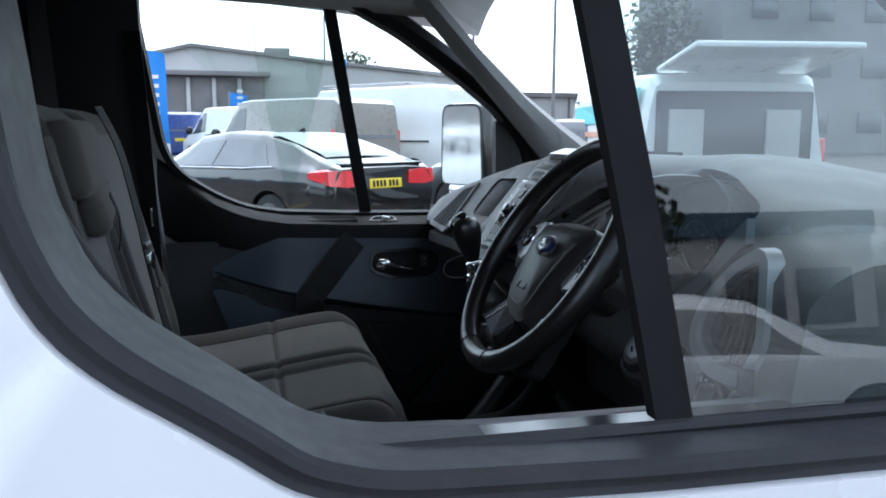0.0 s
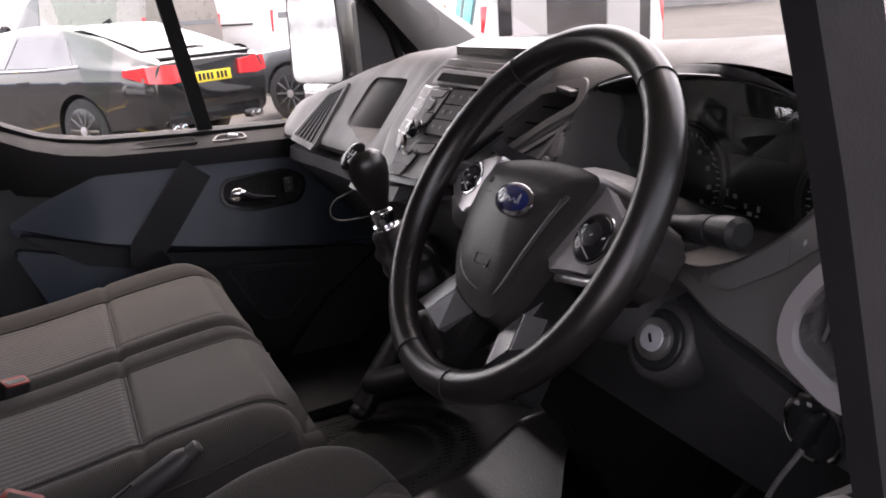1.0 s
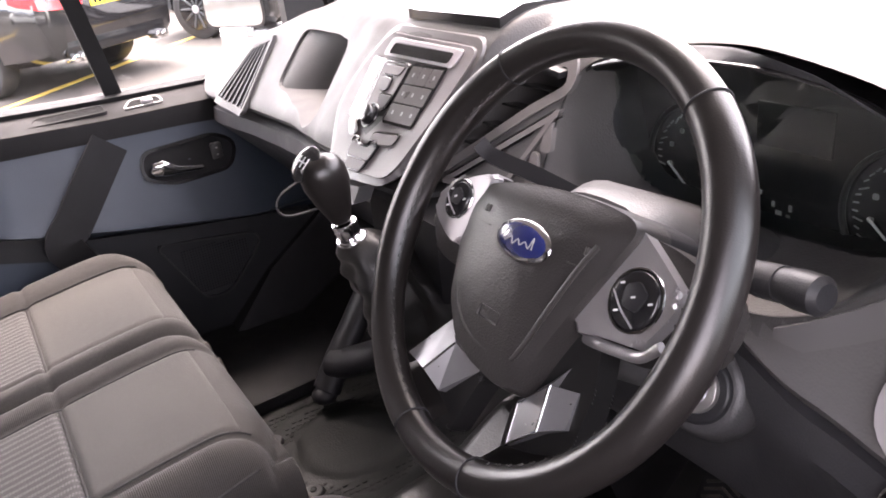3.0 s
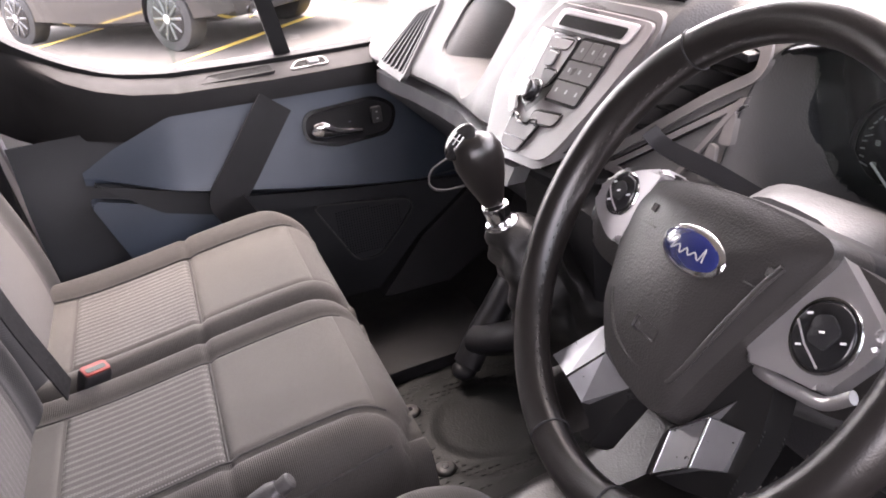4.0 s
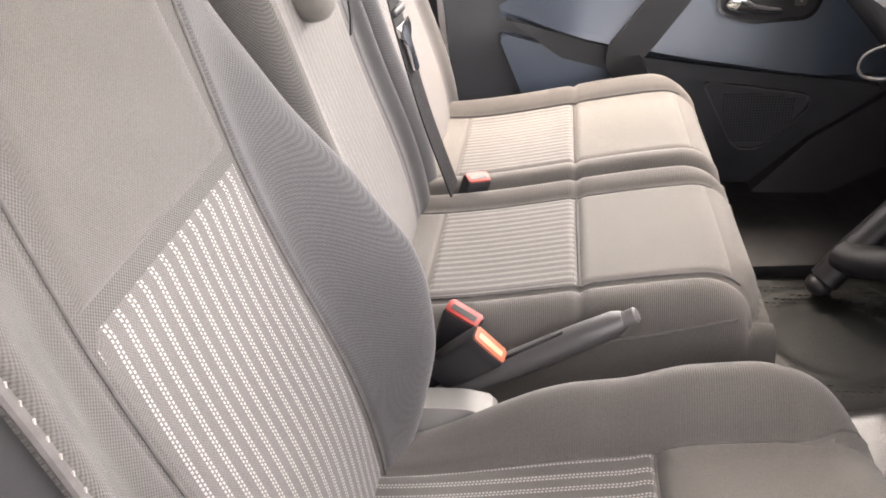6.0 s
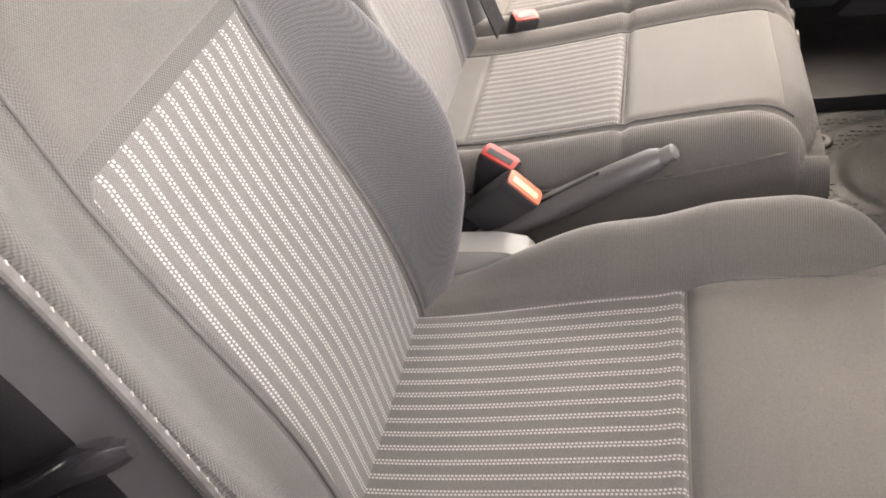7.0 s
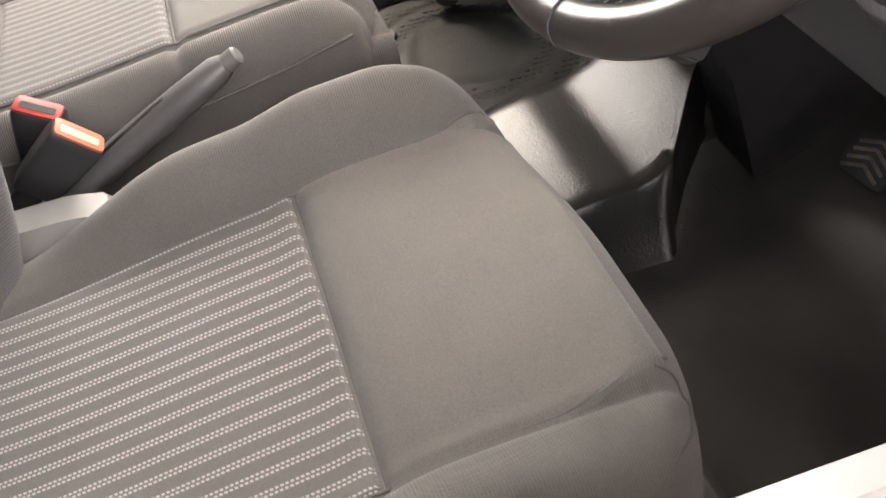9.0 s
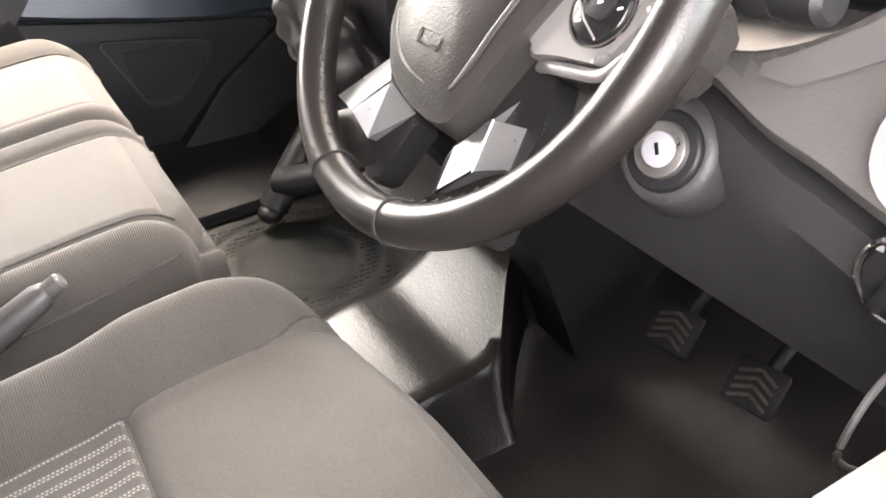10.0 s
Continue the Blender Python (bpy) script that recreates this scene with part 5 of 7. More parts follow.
part("badge_script", tube(smooth_line([(x * 1.15, y * 1.25 + 0.003, 0.0086 - 6.0 * x * x) for x, y in script], 3), 0.0006, 6), "mark_grey", bag)
for sx in (-1, 1):
    part("cover_mark", box((0.016, 0.0010, 0.0006), (0.055 * sx, 0.004, -0.0018), rot=(0, 8 * sx, 0)), "seam", bag)
    part("cover_mark", box((0.006, 0.006, 0.0006), (0.06 * sx, 0.016, -0.0035), 0.001, rot=(0, 8 * sx, 0)), "seam", bag)
part("cover_mark", box((0.026, 0.010, 0.0006), (-0.008, -0.058, -0.0028), 0.002), "airbag", bag)
part("hub", dome([(x * 1.03, y * 1.03) for x, y in BAG], -0.075, -0.042, bulge=0.0), "satin_black", wheel)
# spokes: satin silver cheeks with button pads, glossy black lower arms with folded silver inserts
CHEEKS = {1: ([(0.076, 0.048), (0.107, 0.031), (0.131, 0.017), (0.134, 0.004), (0.127, -0.012), (0.119, -0.029), (0.088, -0.033), (0.058, -0.040), (0.060, -0.005)], (0.101, -0.001), 0.0215, -0.026),
          -1: ([(-0.080, 0.044), (-0.108, 0.034), (-0.136, 0.018), (-0.148, 0.004), (-0.134, -0.010), (-0.108, -0.022), (-0.090, -0.024), (-0.088, 0.010)], (-0.113, 0.012), 0.0165, -0.018)}
for sx, (outline, (px, py), pr, ztop) in CHEEKS.items():
    sp = part("side_spoke", prism(rounded(outline, 0.008), "z", ztop - 0.022, ztop + 0.006, 0.005, 3), "silver", wheel, "satin silver spoke")
    arm_poly = [(0.066 * sx, 0.044), (0.11 * sx, 0.040), (0.152 * sx, 0.028), (0.160 * sx, 0.0), (0.146 * sx, -0.030), (0.120 * sx, -0.040), (0.066 * sx, -0.044)]
    part("spoke_back", prism(rounded(arm_poly, 0.012), "z", ztop - 0.040, ztop - 0.006, 0.005), "airbag", wheel, "dark grey grained spoke back")
    pz = ztop + 0.006
    pad = part("button_pad", move(cyl(pr, pr - 0.0015, 0.007, None, 40, 0.002), pose(px, py, pz)), "gloss_black", sp, "round black button pad")
    part("pad_rim", tube([(px + (pr + 0.0006) * math.cos(a), py + (pr + 0.0006) * math.sin(a), pz) for a in [2 * math.pi * i / 40 for i in range(40)]], 0.0013, 6, loop=True), "chrome", pad)
    part("pad_key", prism(rounded([(px - 0.42 * pr, py + 0.38 * pr), (px + 0.05 * pr, py + 0.62 * pr), (px + 0.55 * pr, py + 0.30 * pr), (px + 0.34 * pr, py - 0.34 * pr), (px - 0.30 * pr, py - 0.30 * pr)], 0.003), "z", pz, pz + 0.0052, 0.0008), "satin_black", pad)
    part("pad_split", tube([(px - 0.86 * pr, py + 0.05 * pr, pz + 0.0036), (px - 0.3 * pr, py - 0.42 * pr, pz + 0.0038), (px + 0.40 * pr, py - 0.80 * pr, pz + 0.0036)], 0.0007, 6), "bezel", pad)
    for dx, dy in ((-0.62, 0.36), (0.70, 0.1), (0.05, 0.08), (-0.45, -0.52)):
        part("pad_mark", box((0.0034, 0.0013, 0.0006), (px + dx * pr, py + dy * pr, pz + (0.0054 if (dx, dy) == (0.05, 0.08) else 0.0038)), rot=(0, 0, 25)), "mark_white", pad)
# polished lip under the driver's-side cheek, running into the rim
part("spoke_lip", tube(smooth_line([(0.060, -0.042, -0.036), (0.078, -0.040, -0.028), (0.100, -0.037, -0.026), (0.120, -0.033, -0.024), (0.138, -0.020, -0.016)], 5), 0.0042, 10, flat=0.7), "silver", wheel, "polished lip under the spoke")


def facet(corners, depth=0.012):
    """A solid plate under four corner points."""
    top = [Vector(c) for c in corners]
    low = [c - Vector((0, 0, depth)) for c in top]
    return loft([low, top])


def ins_part(quads, edges):
    insert = part("spoke_insert", join(*[facet(q) for q in quads]), "insert_silver", wheel, "folded silver spoke insert", smooth=False)
    for e in edges:
        part("insert_edge", tube(e, 0.0010, 8), "chrome", insert, "bright polished edge")


A, B, C, D, E, F = (0.029, -0.110, -0.031), (0.057, -0.083, -0.025), (0.065, -0.116, -0.022), (0.037, -0.141, -0.028), (0.078, -0.078, -0.033), (0.082, -0.105, -0.030)
G, H = (0.046, -0.084, -0.036), (0.062, -0.062, -0.036)
ins_part([(A, B, C, D), (B, E, F, C), (A, G, H, B)], [(A, B), (B, C), (A, D), (D, C)])
A2, B2, C2, D2, E2, F2 = (-0.067, -0.081, -0.020), (-0.090, -0.124, -0.008), (-0.058, -0.126, -0.004), (-0.045, -0.095, -0.014), (-0.018, -0.106, -0.026), (-0.046, -0.138, -0.018)
ins_part([(B2, C2, D2, A2), (C2, F2, E2, D2)], [(C2, D2)])
part("lower_spoke", prism(rounded([(0.030, -0.09), (0.060, -0.035), (0.078, -0.040), (0.090, -0.075), (0.090, -0.11), (0.094, -0.150), (0.030, -0.164), (0.022, -0.12)], 0.006), "z", -0.056, -0.034, 0.004), "spoke_black", wheel, "glossy black lower arm")
part("lower_spoke", prism(rounded([(-0.045, -0.09), (-0.066, -0.080), (-0.096, -0.122), (-0.086, -0.146), (-0.026, -0.164), (-0.012, -0.108)], 0.006), "z", -0.048, -0.026, 0.004), "spoke_black", wheel, "glossy black lower arm")
# leather ears where the lower arms meet the rim
for x0, x1 in ((0.028, 0.090), (-0.092, -0.034)):
    ear = []
    for t, z, r in ((0.0, -0.036, 0.004), (0.35, -0.026, 0.010), (0.7, -0.014, 0.014), (1.0, -0.004, 0.0155)):
        ear.append([(lerp(x0, x1, u), -math.sqrt(max(0.0, 0.168 ** 2 - lerp(x0, x1, u) ** 2)) + 0.024 * (1 - t) - 0.002, z + r * math.sin(math.pi * u) ** 0.4 * 0.6) for u in [i / 12 for i in range(13)]])
    bm = loft(ear, closed=False)
    bmesh.ops.solidify(bm, geom=bm.faces[:], thickness=0.012)
    part("rim_ear", bm, "leather", wheel)


# ---- gear lever, handbrake, buckles, belts, mats, pedals ----
gear = thing("gear_lever", "gear lever with black knob, chrome collar and leather gaiter", "gear lever", kind="")
kb = []
for t, w, d in ((0, 0.011, 0.011), (0.010, 0.0135, 0.014), (0.026, 0.0175, 0.0195), (0.046, 0.0215, 0.0245), (0.060, 0.022, 0.0245), (0.071, 0.018, 0.020), (0.077, 0.009, 0.010)):
    c = Vector((-0.018, -0.152, 1.235)) + Vector((-0.22, -0.03, 0.97)) * t
    kb.append([c + Vector((d * math.cos(a), w * math.sin(a), 0.2 * d * math.cos(a))) for a in [2 * math.pi * i / 24 for i in range(24)]])
knob = part("knob", loft(kb), "leather", gear, "black leather gear knob")
top_m = Matrix.Translation(Vector((-0.018, -0.152, 1.235)) + Vector((-0.22, -0.03, 0.97)) * 0.0665 + Vector((-0.0125, 0.006, 0.004))) @ pose(0, 0, 0, 14, -46, 0)
part("gear_plate", move(ball((0.0205, 0.0175, 0.0050), None, 28, 8), top_m), "gloss_black", knob, "glossy black shift pattern plate")
for i in range(3):
    part("gear_mark", move(box((0.012, 0.0012, 0.0008), (0, (i - 1) * 0.0065, 0.0048)), top_m), "mark_white", knob)
part("gear_mark", move(box((0.0012, 0.014, 0.0008), (0, 0, 0.0050)), top_m), "mark_white", knob)
part("collar", cyl(0.0125, 0.0145, 0.022, pose(-0.014, -0.152, 1.222, 0, -12, 0), 28, 0.003), "chrome", gear, "polished chrome collar")
part("collar_ring", cyl(0.0185, 0.0175, 0.006, pose(-0.010, -0.152, 1.211, 0, -12, 0), 28, 0.002), "chrome", gear)
gt = []
for i in range(31):
    t = i / 30
    r = 0.017 + 0.058 * t ** 0.62 + 0.0035 * math.sin(t * 34) * (1 - t) * step(0.02, 0.12, t)
    wob = 0.010 * math.sin(math.pi * t)
    c = Vector((-0.008, -0.152, 1.212)).lerp(Vector((0.080, -0.165, 1.06)), t) + Vector((0, -0.014, 0)) * math.sin(math.pi * t)
    gt.append([c + Vector((r * 0.9 * math.cos(a) + wob * math.sin(4 * a + t * 7), (r + wob * math.sin(5 * a + 2 * t)) * math.sin(a), 0.25 * r * math.cos(a))) for a in [2 * math.pi * k / 48 for k in range(48)]])
part("gaiter", loft(gt), "gaiter_black", gear, "soft black leather gaiter in folds")
part("gaiter_piping", tube([ring[17] + Vector((-0.001, 0.001, 0.001)) for ring in gt[3:26]], 0.0032, 6), "strip_grey", gear, "pale grey piping")

stack = tagged(part("centre_stack", loft([[(x, -0.155 + w, z), (x + 0.10, -0.155 + w * 1.25, z), (x + 0.32, -0.155 + w * 1.3, z), (x + 0.32, -0.155 - w * 1.3, z), (x + 0.10, -0.155 - w * 1.25, z), (x, -0.155 - w, z)] for x, w, z in ((0.05, 0.075, 1.23), (0.05, 0.075, 1.14), (0.09, 0.065, 1.06), (0.18, 0.052, 0.95), (0.27, 0.046, 0.82), (0.34, 0.045, 0.64))]), "flank_black"), "black plastic console under the radio carrying the gear lever", "console", kind="structure")

brake = thing("handbrake", "grey plastic handbrake lever with a bright release button", "handbrake")
a, b = Vector((-0.52, -0.135, 0.835)), Vector((-0.280, -0.146, 0.974))
part("grip", tube([a, a.lerp(b, 0.25), a.lerp(b, 0.5), a.lerp(b, 0.75), a.lerp(b, 0.93), a.lerp(b, 0.97)], [0.015, 0.018, 0.0195, 0.019, 0.0165, 0.012], 18, flat=0.85), "trim_dark", brake, "dark grey grained grip")
part("release_button", tube([a.lerp(b, 0.96), a.lerp(b, 1.02), a.lerp(b, 1.03)], [0.0095, 0.0095, 0.007], 16), "dash_grey", brake, "satin release button")
part("grip_slot", box((0.09, 0.006, 0.004), tuple(a.lerp(b, 0.55) + Vector((-0.006, -0.003, 0.0135))), 0.0015, rot=(0, -30, 0)), "gloss_black", brake)
part("lever_base", box((0.16, 0.05, 0.09), (-0.55, -0.13, 0.80), 0.015, rot=(0, -15, 0)), "trim_dark", brake)


def buckle(at, to, face, cap, label):
    """A buckle with its top's long edge from at to to, its back turned from face."""
    ob = thing("seat_belt_buckle", label, "buckle", group="seat belt buckles")
    p, q = Vector(at), Vector(to)
    ax = (q - p).normalized()
    down = (Vector(face) - ax * ax.dot(Vector(face))).normalized()
    m = Matrix((ax, down.cross(ax) * -1, -down)).transposed().to_4x4()
    m.translation = (p + q) / 2
    w = (q - p).length
    rings = []
    for z, k, d in ((-0.088, 0.78, 0.020), (-0.080, 0.86, 0.023), (-0.045, 0.96, 0.026), (-0.012, 1.0, 0.027), (0.0, 1.0, 0.026), (0.003, 0.96, 0.022)):
        rings.append([(x * w * 0.5 * k, y * d * 0.5, z) for x, y in rounded([(-1, -1), (1, -1), (1, 1), (-1, 1)], 0.3, 4)])
    part("housing", loft(rings), "satin_black", ob)
    rim = rounded([(-w * 0.47, -0.0105), (w * 0.47, -0.0105), (w * 0.47, 0.0105), (-w * 0.47, 0.0105)], 0.004)
    part("button", prism(rim, "z", 0.001, 0.0058, 0.0012), cap, ob, "bright press button")
    slot = rounded([(-w * 0.36, -0.0055), (w * 0.36, -0.0055), (w * 0.36, 0.0030), (-w * 0.36, 0.0030)], 0.002)
    part("tongue_slot", prism(slot, "z", 0.004, 0.0064), "salmon" if cap == "orange" else "satin_black", ob, "slot for the belt tongue")
    part("stalk", box((0.026, 0.012, 0.10), (0, 0, -0.13), 0.004), "webbing", ob)
    ob.matrix_world = m
    return ob


buckle((-0.508, 0.250, 0.950), (-0.474, 0.272, 0.944), (-0.20, 0.30, -1), "red", "black seat belt buckle with red button between the bench seats")
buckle((-0.494, -0.110, 0.960), (-0.453, -0.126, 0.943), (-0.35, 0.25, -1), "red", "black seat belt buckle with red button beside the bench")
buckle((-0.458, -0.166, 0.962), (-0.424, -0.166, 0.924), (-0.55, 0.22, -1), "orange", "black seat belt buckle with orange button beside the driver's seat")

belt = thing("centre_seat_belt", "black webbing belt lying over the bench back with a silver tongue", "seat belt")
run = smooth_line([(-0.665, 0.225, 1.50), (-0.630, 0.225, 1.42), (-0.603, 0.225, 1.30), (-0.585, 0.222, 1.20), (-0.560, 0.222, 1.08), (-0.535, 0.225, 0.985), (-0.525, 0.23, 0.945)], 6)
part("webbing", ribbon(run, 0.044, 0.0022, (0.1, 1, 0.15)), "webbing", belt)
tg = Matrix.Translation((-0.586, 0.222, 1.225)) @ pose(0, 0, 0, 6, 78, 0)
part("tongue_cover", move(box((0.012, 0.050, 0.010), (-0.004, 0, 0), 0.004), tg), "satin_black", belt)
part("tongue", move(prism(rounded([(0.012, -0.028), (0.03, -0.026), (0.04, -0.011), (0.085, -0.011), (0.085, 0.011), (0.04, 0.011), (0.03, 0.026), (0.012, 0.028)], 0.004), "z", -0.0015, 0.0035, 0.001), tg), "chrome", belt, "bright steel belt tongue")

side_belt = thing("passenger_seat_belt", "black webbing belt hanging on the passenger door pillar", "seat belt")
part("webbing", ribbon(smooth_line([(-0.655, 0.70, 1.70), (-0.645, 0.735, 1.45), (-0.635, 0.755, 1.2), (-0.63, 0.765, 0.98), (-0.625, 0.765, 0.86)], 6), 0.044, 0.0022, (1, -0.2, 0)), "webbing", side_belt)
part("tongue", box((0.008, 0.022, 0.05), (-0.63, 0.742, 1.235), 0.003, rot=(8, 0, 0)), "chrome", side_belt)
part("anchor", box((0.03, 0.02, 0.05), (-0.615, 0.755, 0.85), 0.005), "satin_black", side_belt)

pin = thing("lock_pin", "black door lock pin on the driver's door top", "lock pin")
part("collar", cyl(0.016, 0.013, 0.008, pose(0.068, -0.815, 1.200), 24, 0.002), "rubber", pin)
part("stem", cyl(0.008, 0.008, 0.026, pose(0.068, -0.815, 1.214), 20, 0.002), "gloss_black", pin)

driver_belt = thing("driver_seat_belt", "black webbing belt running down the driver's door pillar", "seat belt")
part("webbing", ribbon(smooth_line([(-0.66, -0.745, 1.62), (-0.655, -0.755, 1.40), (-0.66, -0.765, 1.15), (-0.67, -0.77, 0.9)], 6), 0.044, 0.0022, (1, 0.2, 0)), "webbing", driver_belt)
part("slip_ring", box((0.06, 0.012, 0.03), (-0.66, -0.745, 1.64), 0.004), "satin_black", driver_belt)
part("tongue", box((0.03, 0.01, 0.05), (-0.655, -0.745, 1.2), 0.003), "chrome", driver_belt)

# tilt lever on the outer flank of the driver's backrest
lever = thing("backrest_lever", "black plastic recliner lever on the driver's seat", "lever")
part("arm", tube(smooth_line([(-0.64, -0.715, 1.156), (-0.60, -0.722, 1.178), (-0.56, -0.722, 1.203), (-0.53, -0.716, 1.212)], 5), [0.006, 0.007, 0.008, 0.009, 0.0095, 0.0095, 0.0095, 0.0095, 0.0095, 0.0095, 0.0095, 0.0095, 0.009, 0.0085, 0.007, 0.005], 12), "gloss_black", lever)
part("screw", cyl(0.009, 0.009, 0.008, pose(-0.61, -0.715, 1.160, 90, 0, 0), 20, 0.002), "satin_black", lever)

# tray flap with a strap on the middle seat's back
flap = thing("back_tray", "folded cloth-covered tray with a black pull strap", "tray")
part("panel", box((0.060, 0.215, 0.135), (-0.676, 0.055, 1.405), 0.026, 5, rot=(0, -11.3, 0)), "seat_grey", flap)
part("panel_fold", box((0.050, 0.135, 0.075), (-0.650, 0.06, 1.318), 0.022, 5, rot=(14, -14, 0)), "seat_grey", flap)
part("pull_strap", ribbon(smooth_line([(-0.622, 0.03, 1.345), (-0.612, 0.045, 1.31), (-0.610, 0.05, 1.275), (-0.615, 0.06, 1.245)], 5), 0.012, 0.002, (0, 1, 0.2)), "webbing", flap)

# passenger mat with circular relief and fixings
mat_ob = thing("floor_mat", "black moulded rubber floor mat with round relief", "floor mat")


def mat_h(x, y):
    r = math.hypot(x - 0.09, y - 0.245)
    z = 0.652 + 0.004 * bell(r, 0.105, 0.012) + 0.003 * bell(r, 0.15, 0.012) + 0.003 * bell(r, 0.20, 0.01)
    z += 0.16 * step(0.33, 0.62, x)
    return z


part("sheet", grid(lambda u, v: (lerp(-0.2, 0.62, u), lerp(0.03, 0.76, v), mat_h(lerp(-0.2, 0.62, u), lerp(0.03, 0.76, v))), 90, 90), "mat_rubber", mat_ob)
studs = []
for i in range(-12, 22):
    for j in range(-12, 14):
        x, y = 0.09 + 0.0125 * i + 0.006 * (j % 2), 0.245 + 0.0125 * j
        r = math.hypot(x - 0.09, y - 0.245)
        if 0.115 < r < 0.142 or 0.16 < r < 0.19:
            studs.append(box((0.0075, 0.0045, 0.0024), (x, y, mat_h(x, y))))
part("studs", join(*studs), "mat_rubber", mat_ob)["kind"] = "stuff"
for x, y in ((-0.022, 0.160), (-0.026, 0.335)):
    c = part("fixing", cyl(0.020, 0.0165, 0.008, pose(x, y, 0.657), 28, 0.003), "trim_dark", mat_ob, "round plastic fixing")
    part("fixing_hole", cyl(0.006, 0.006, 0.003, pose(x, y, 0.6608), 16), "gloss_black", c)
# heel step under the passenger dash, with a bracket
sill = tagged(part("footwell_step", join(box((0.36, 0.36, 0.035), (0.12, 0.625, 0.662), 0.008, rot=(0, 0, 4)), box((0.20, 0.30, 0.05), (0.30, 0.60, 0.70), 0.015, rot=(0, -28, 4))), "flank_black"), "black raised step in the passenger footwell", "step", kind="structure")
duct = tagged(part("air_duct", join(
    tube(smooth_line([(0.105, 0.375, 0.690), (0.14, 0.385, 0.735), (0.20, 0.40, 0.800), (0.27, 0.42, 0.88), (0.33, 0.42, 1.0)], 6), 0.030, 16, flat=0.8),
    ball((0.024, 0.026, 0.018), pose(0.098, 0.372, 0.684)),
    tube(smooth_line([(0.14, 0.385, 0.735), (0.16, 0.34, 0.75), (0.21, 0.26, 0.80), (0.25, 0.16, 0.92), (0.22, 0.08, 1.05)], 6), 0.040, 14, flat=0.7)), "satin_black"), "black plastic ducts below the dashboard", "duct", kind="structure")

# raised tunnel beside the driver's seat: worn shiny rubber
TUNNEL_TOP = [(-0.5, 0.680), (-0.03, 0.684), (0.085, 0.713), (0.15, 0.719), (0.168, 0.727), (0.27, 0.783), (0.5, 0.795)]
TUNNEL_NEAR = [(-0.5, -0.20), (-0.1, -0.21), (0.05, -0.222), (0.185, -0.226), (0.258, -0.134), (0.34, -0.05), (0.5, 0.0)]


def tunnel_row(x):
    top, near, far = knot_height(TUNNEL_TOP, x), knot_height(TUNNEL_NEAR, x), 0.016
    spread = lerp(0.048, 0.02, step(0.17, 0.205, x))
    row = [(x, far + 0.030, 0.640), (x, far + 0.014, top - 0.022), (x, far + 0.006, top - 0.006)]
    row += [(x, lerp(far, near, j / 10), top) for j in range(11)]
    row += [(x, near - 0.08 * spread, top - 0.003), (x, near - 0.25 * spread, top - 0.014), (x, near - 0.6 * spread, lerp(top, 0.64, 0.62)), (x, near - spread, 0.645), (x, near - spread - 0.012, 0.630)]
    return row


tun = tagged(part("floor_tunnel", loft([tunnel_row(lerp(-0.35, 0.34, i / 69)) for i in range(70)], closed=False), "tunnel", sharp=60), "black rubber-covered floor tunnel, worn smooth and shiny", "floor tunnel", kind="structure")
drv_mat = tagged(part("driver_mat", grid(lambda u, v: (lerp(-0.3, 0.62, u), lerp(-0.76, -0.10, v), 0.632 + 0.22 * step(0.32, 0.62, lerp(-0.3, 0.62, u)) + 0.003 * noise.noise((u * 9, v * 9, 0))), 40, 40), "worn_mat"), "black rubber mat in the driver's footwell", "floor mat", kind="structure")

for yc, nm in ((-0.320, "clutch pedal"), (-0.453, "brake pedal")):
    pd = thing("pedal", "black rubber " + nm + " with raised chevrons", "pedal", group="foot pedals")
    m = Matrix.Translation((0.395, yc, 0.748)) @ pose(0, 0, 0, 0, -48, 12)
    pad = part("pad", move(box((0.060, 0.068, 0.012), (0, 0, 0), 0.006), m), "rubber", pd, "worn black rubber pad with raised chevrons")
    for k in range(4):
        part("tread", move(join(box((0.004, 0.026, 0.003), (-0.017 + 0.011 * k, 0.012, 0.0072), 0.0, rot=(0, 0, 25)), box((0.004, 0.026, 0.003), (-0.017 + 0.011 * k, -0.012, 0.0072), 0.0, rot=(0, 0, -25))), m), "pad_worn", pad)
    part("arm", tube(smooth_line([(0.41, yc, 0.75), (0.47, yc, 0.82), (0.52, yc, 0.95), (0.53, yc, 1.08)], 5), 0.009, 10), "satin_black", pd)

# ---- passenger door furniture ----
arm = thing("armrest", "blue-grey sculpted door armrest with black pull strap", "")
arm.parent = passenger_door
RIDGE = [(-0.55, 1.10), (-0.49, 1.086), (-0.40, 1.062), (-0.263, 1.028), (-0.10, 0.995), (0.06, 0.968), (0.26, 0.94), (0.40, 0.92)]
CREST = [(-0.55, 1.092), (-0.49, 1.090), (-0.42, 1.128), (-0.31, 1.170), (-0.17, 1.166), (0.05, 1.160), (0.22, 1.150), (0.40, 1.13)]


def ledge(u, v):
    """Armrest: a face hollowed under the belt rail, swelling to a rounded ledge, then tucked in below."""
    x = lerp(-0.485, 0.30, u)
    lo, hi = knot_height(RIDGE, x), knot_height(CREST, x)
    full = step(-0.49, -0.30, x) * (1 - 0.9 * step(0.12, 0.30, x))
    if v < 0.72:
        t = v / 0.72
        return (x, 0.764 - 0.010 * full - 0.052 * full * t ** 1.3, lerp(hi, lo, t))
    t = (v - 0.72) / 0.28
    return (x, 0.764 - 0.062 * full + 0.050 * full * step(0.0, 0.5, t) - 0.004 * (1 - full), lo - lerp(0.003, 0.05, t) * (0.3 + 0.7 * full))


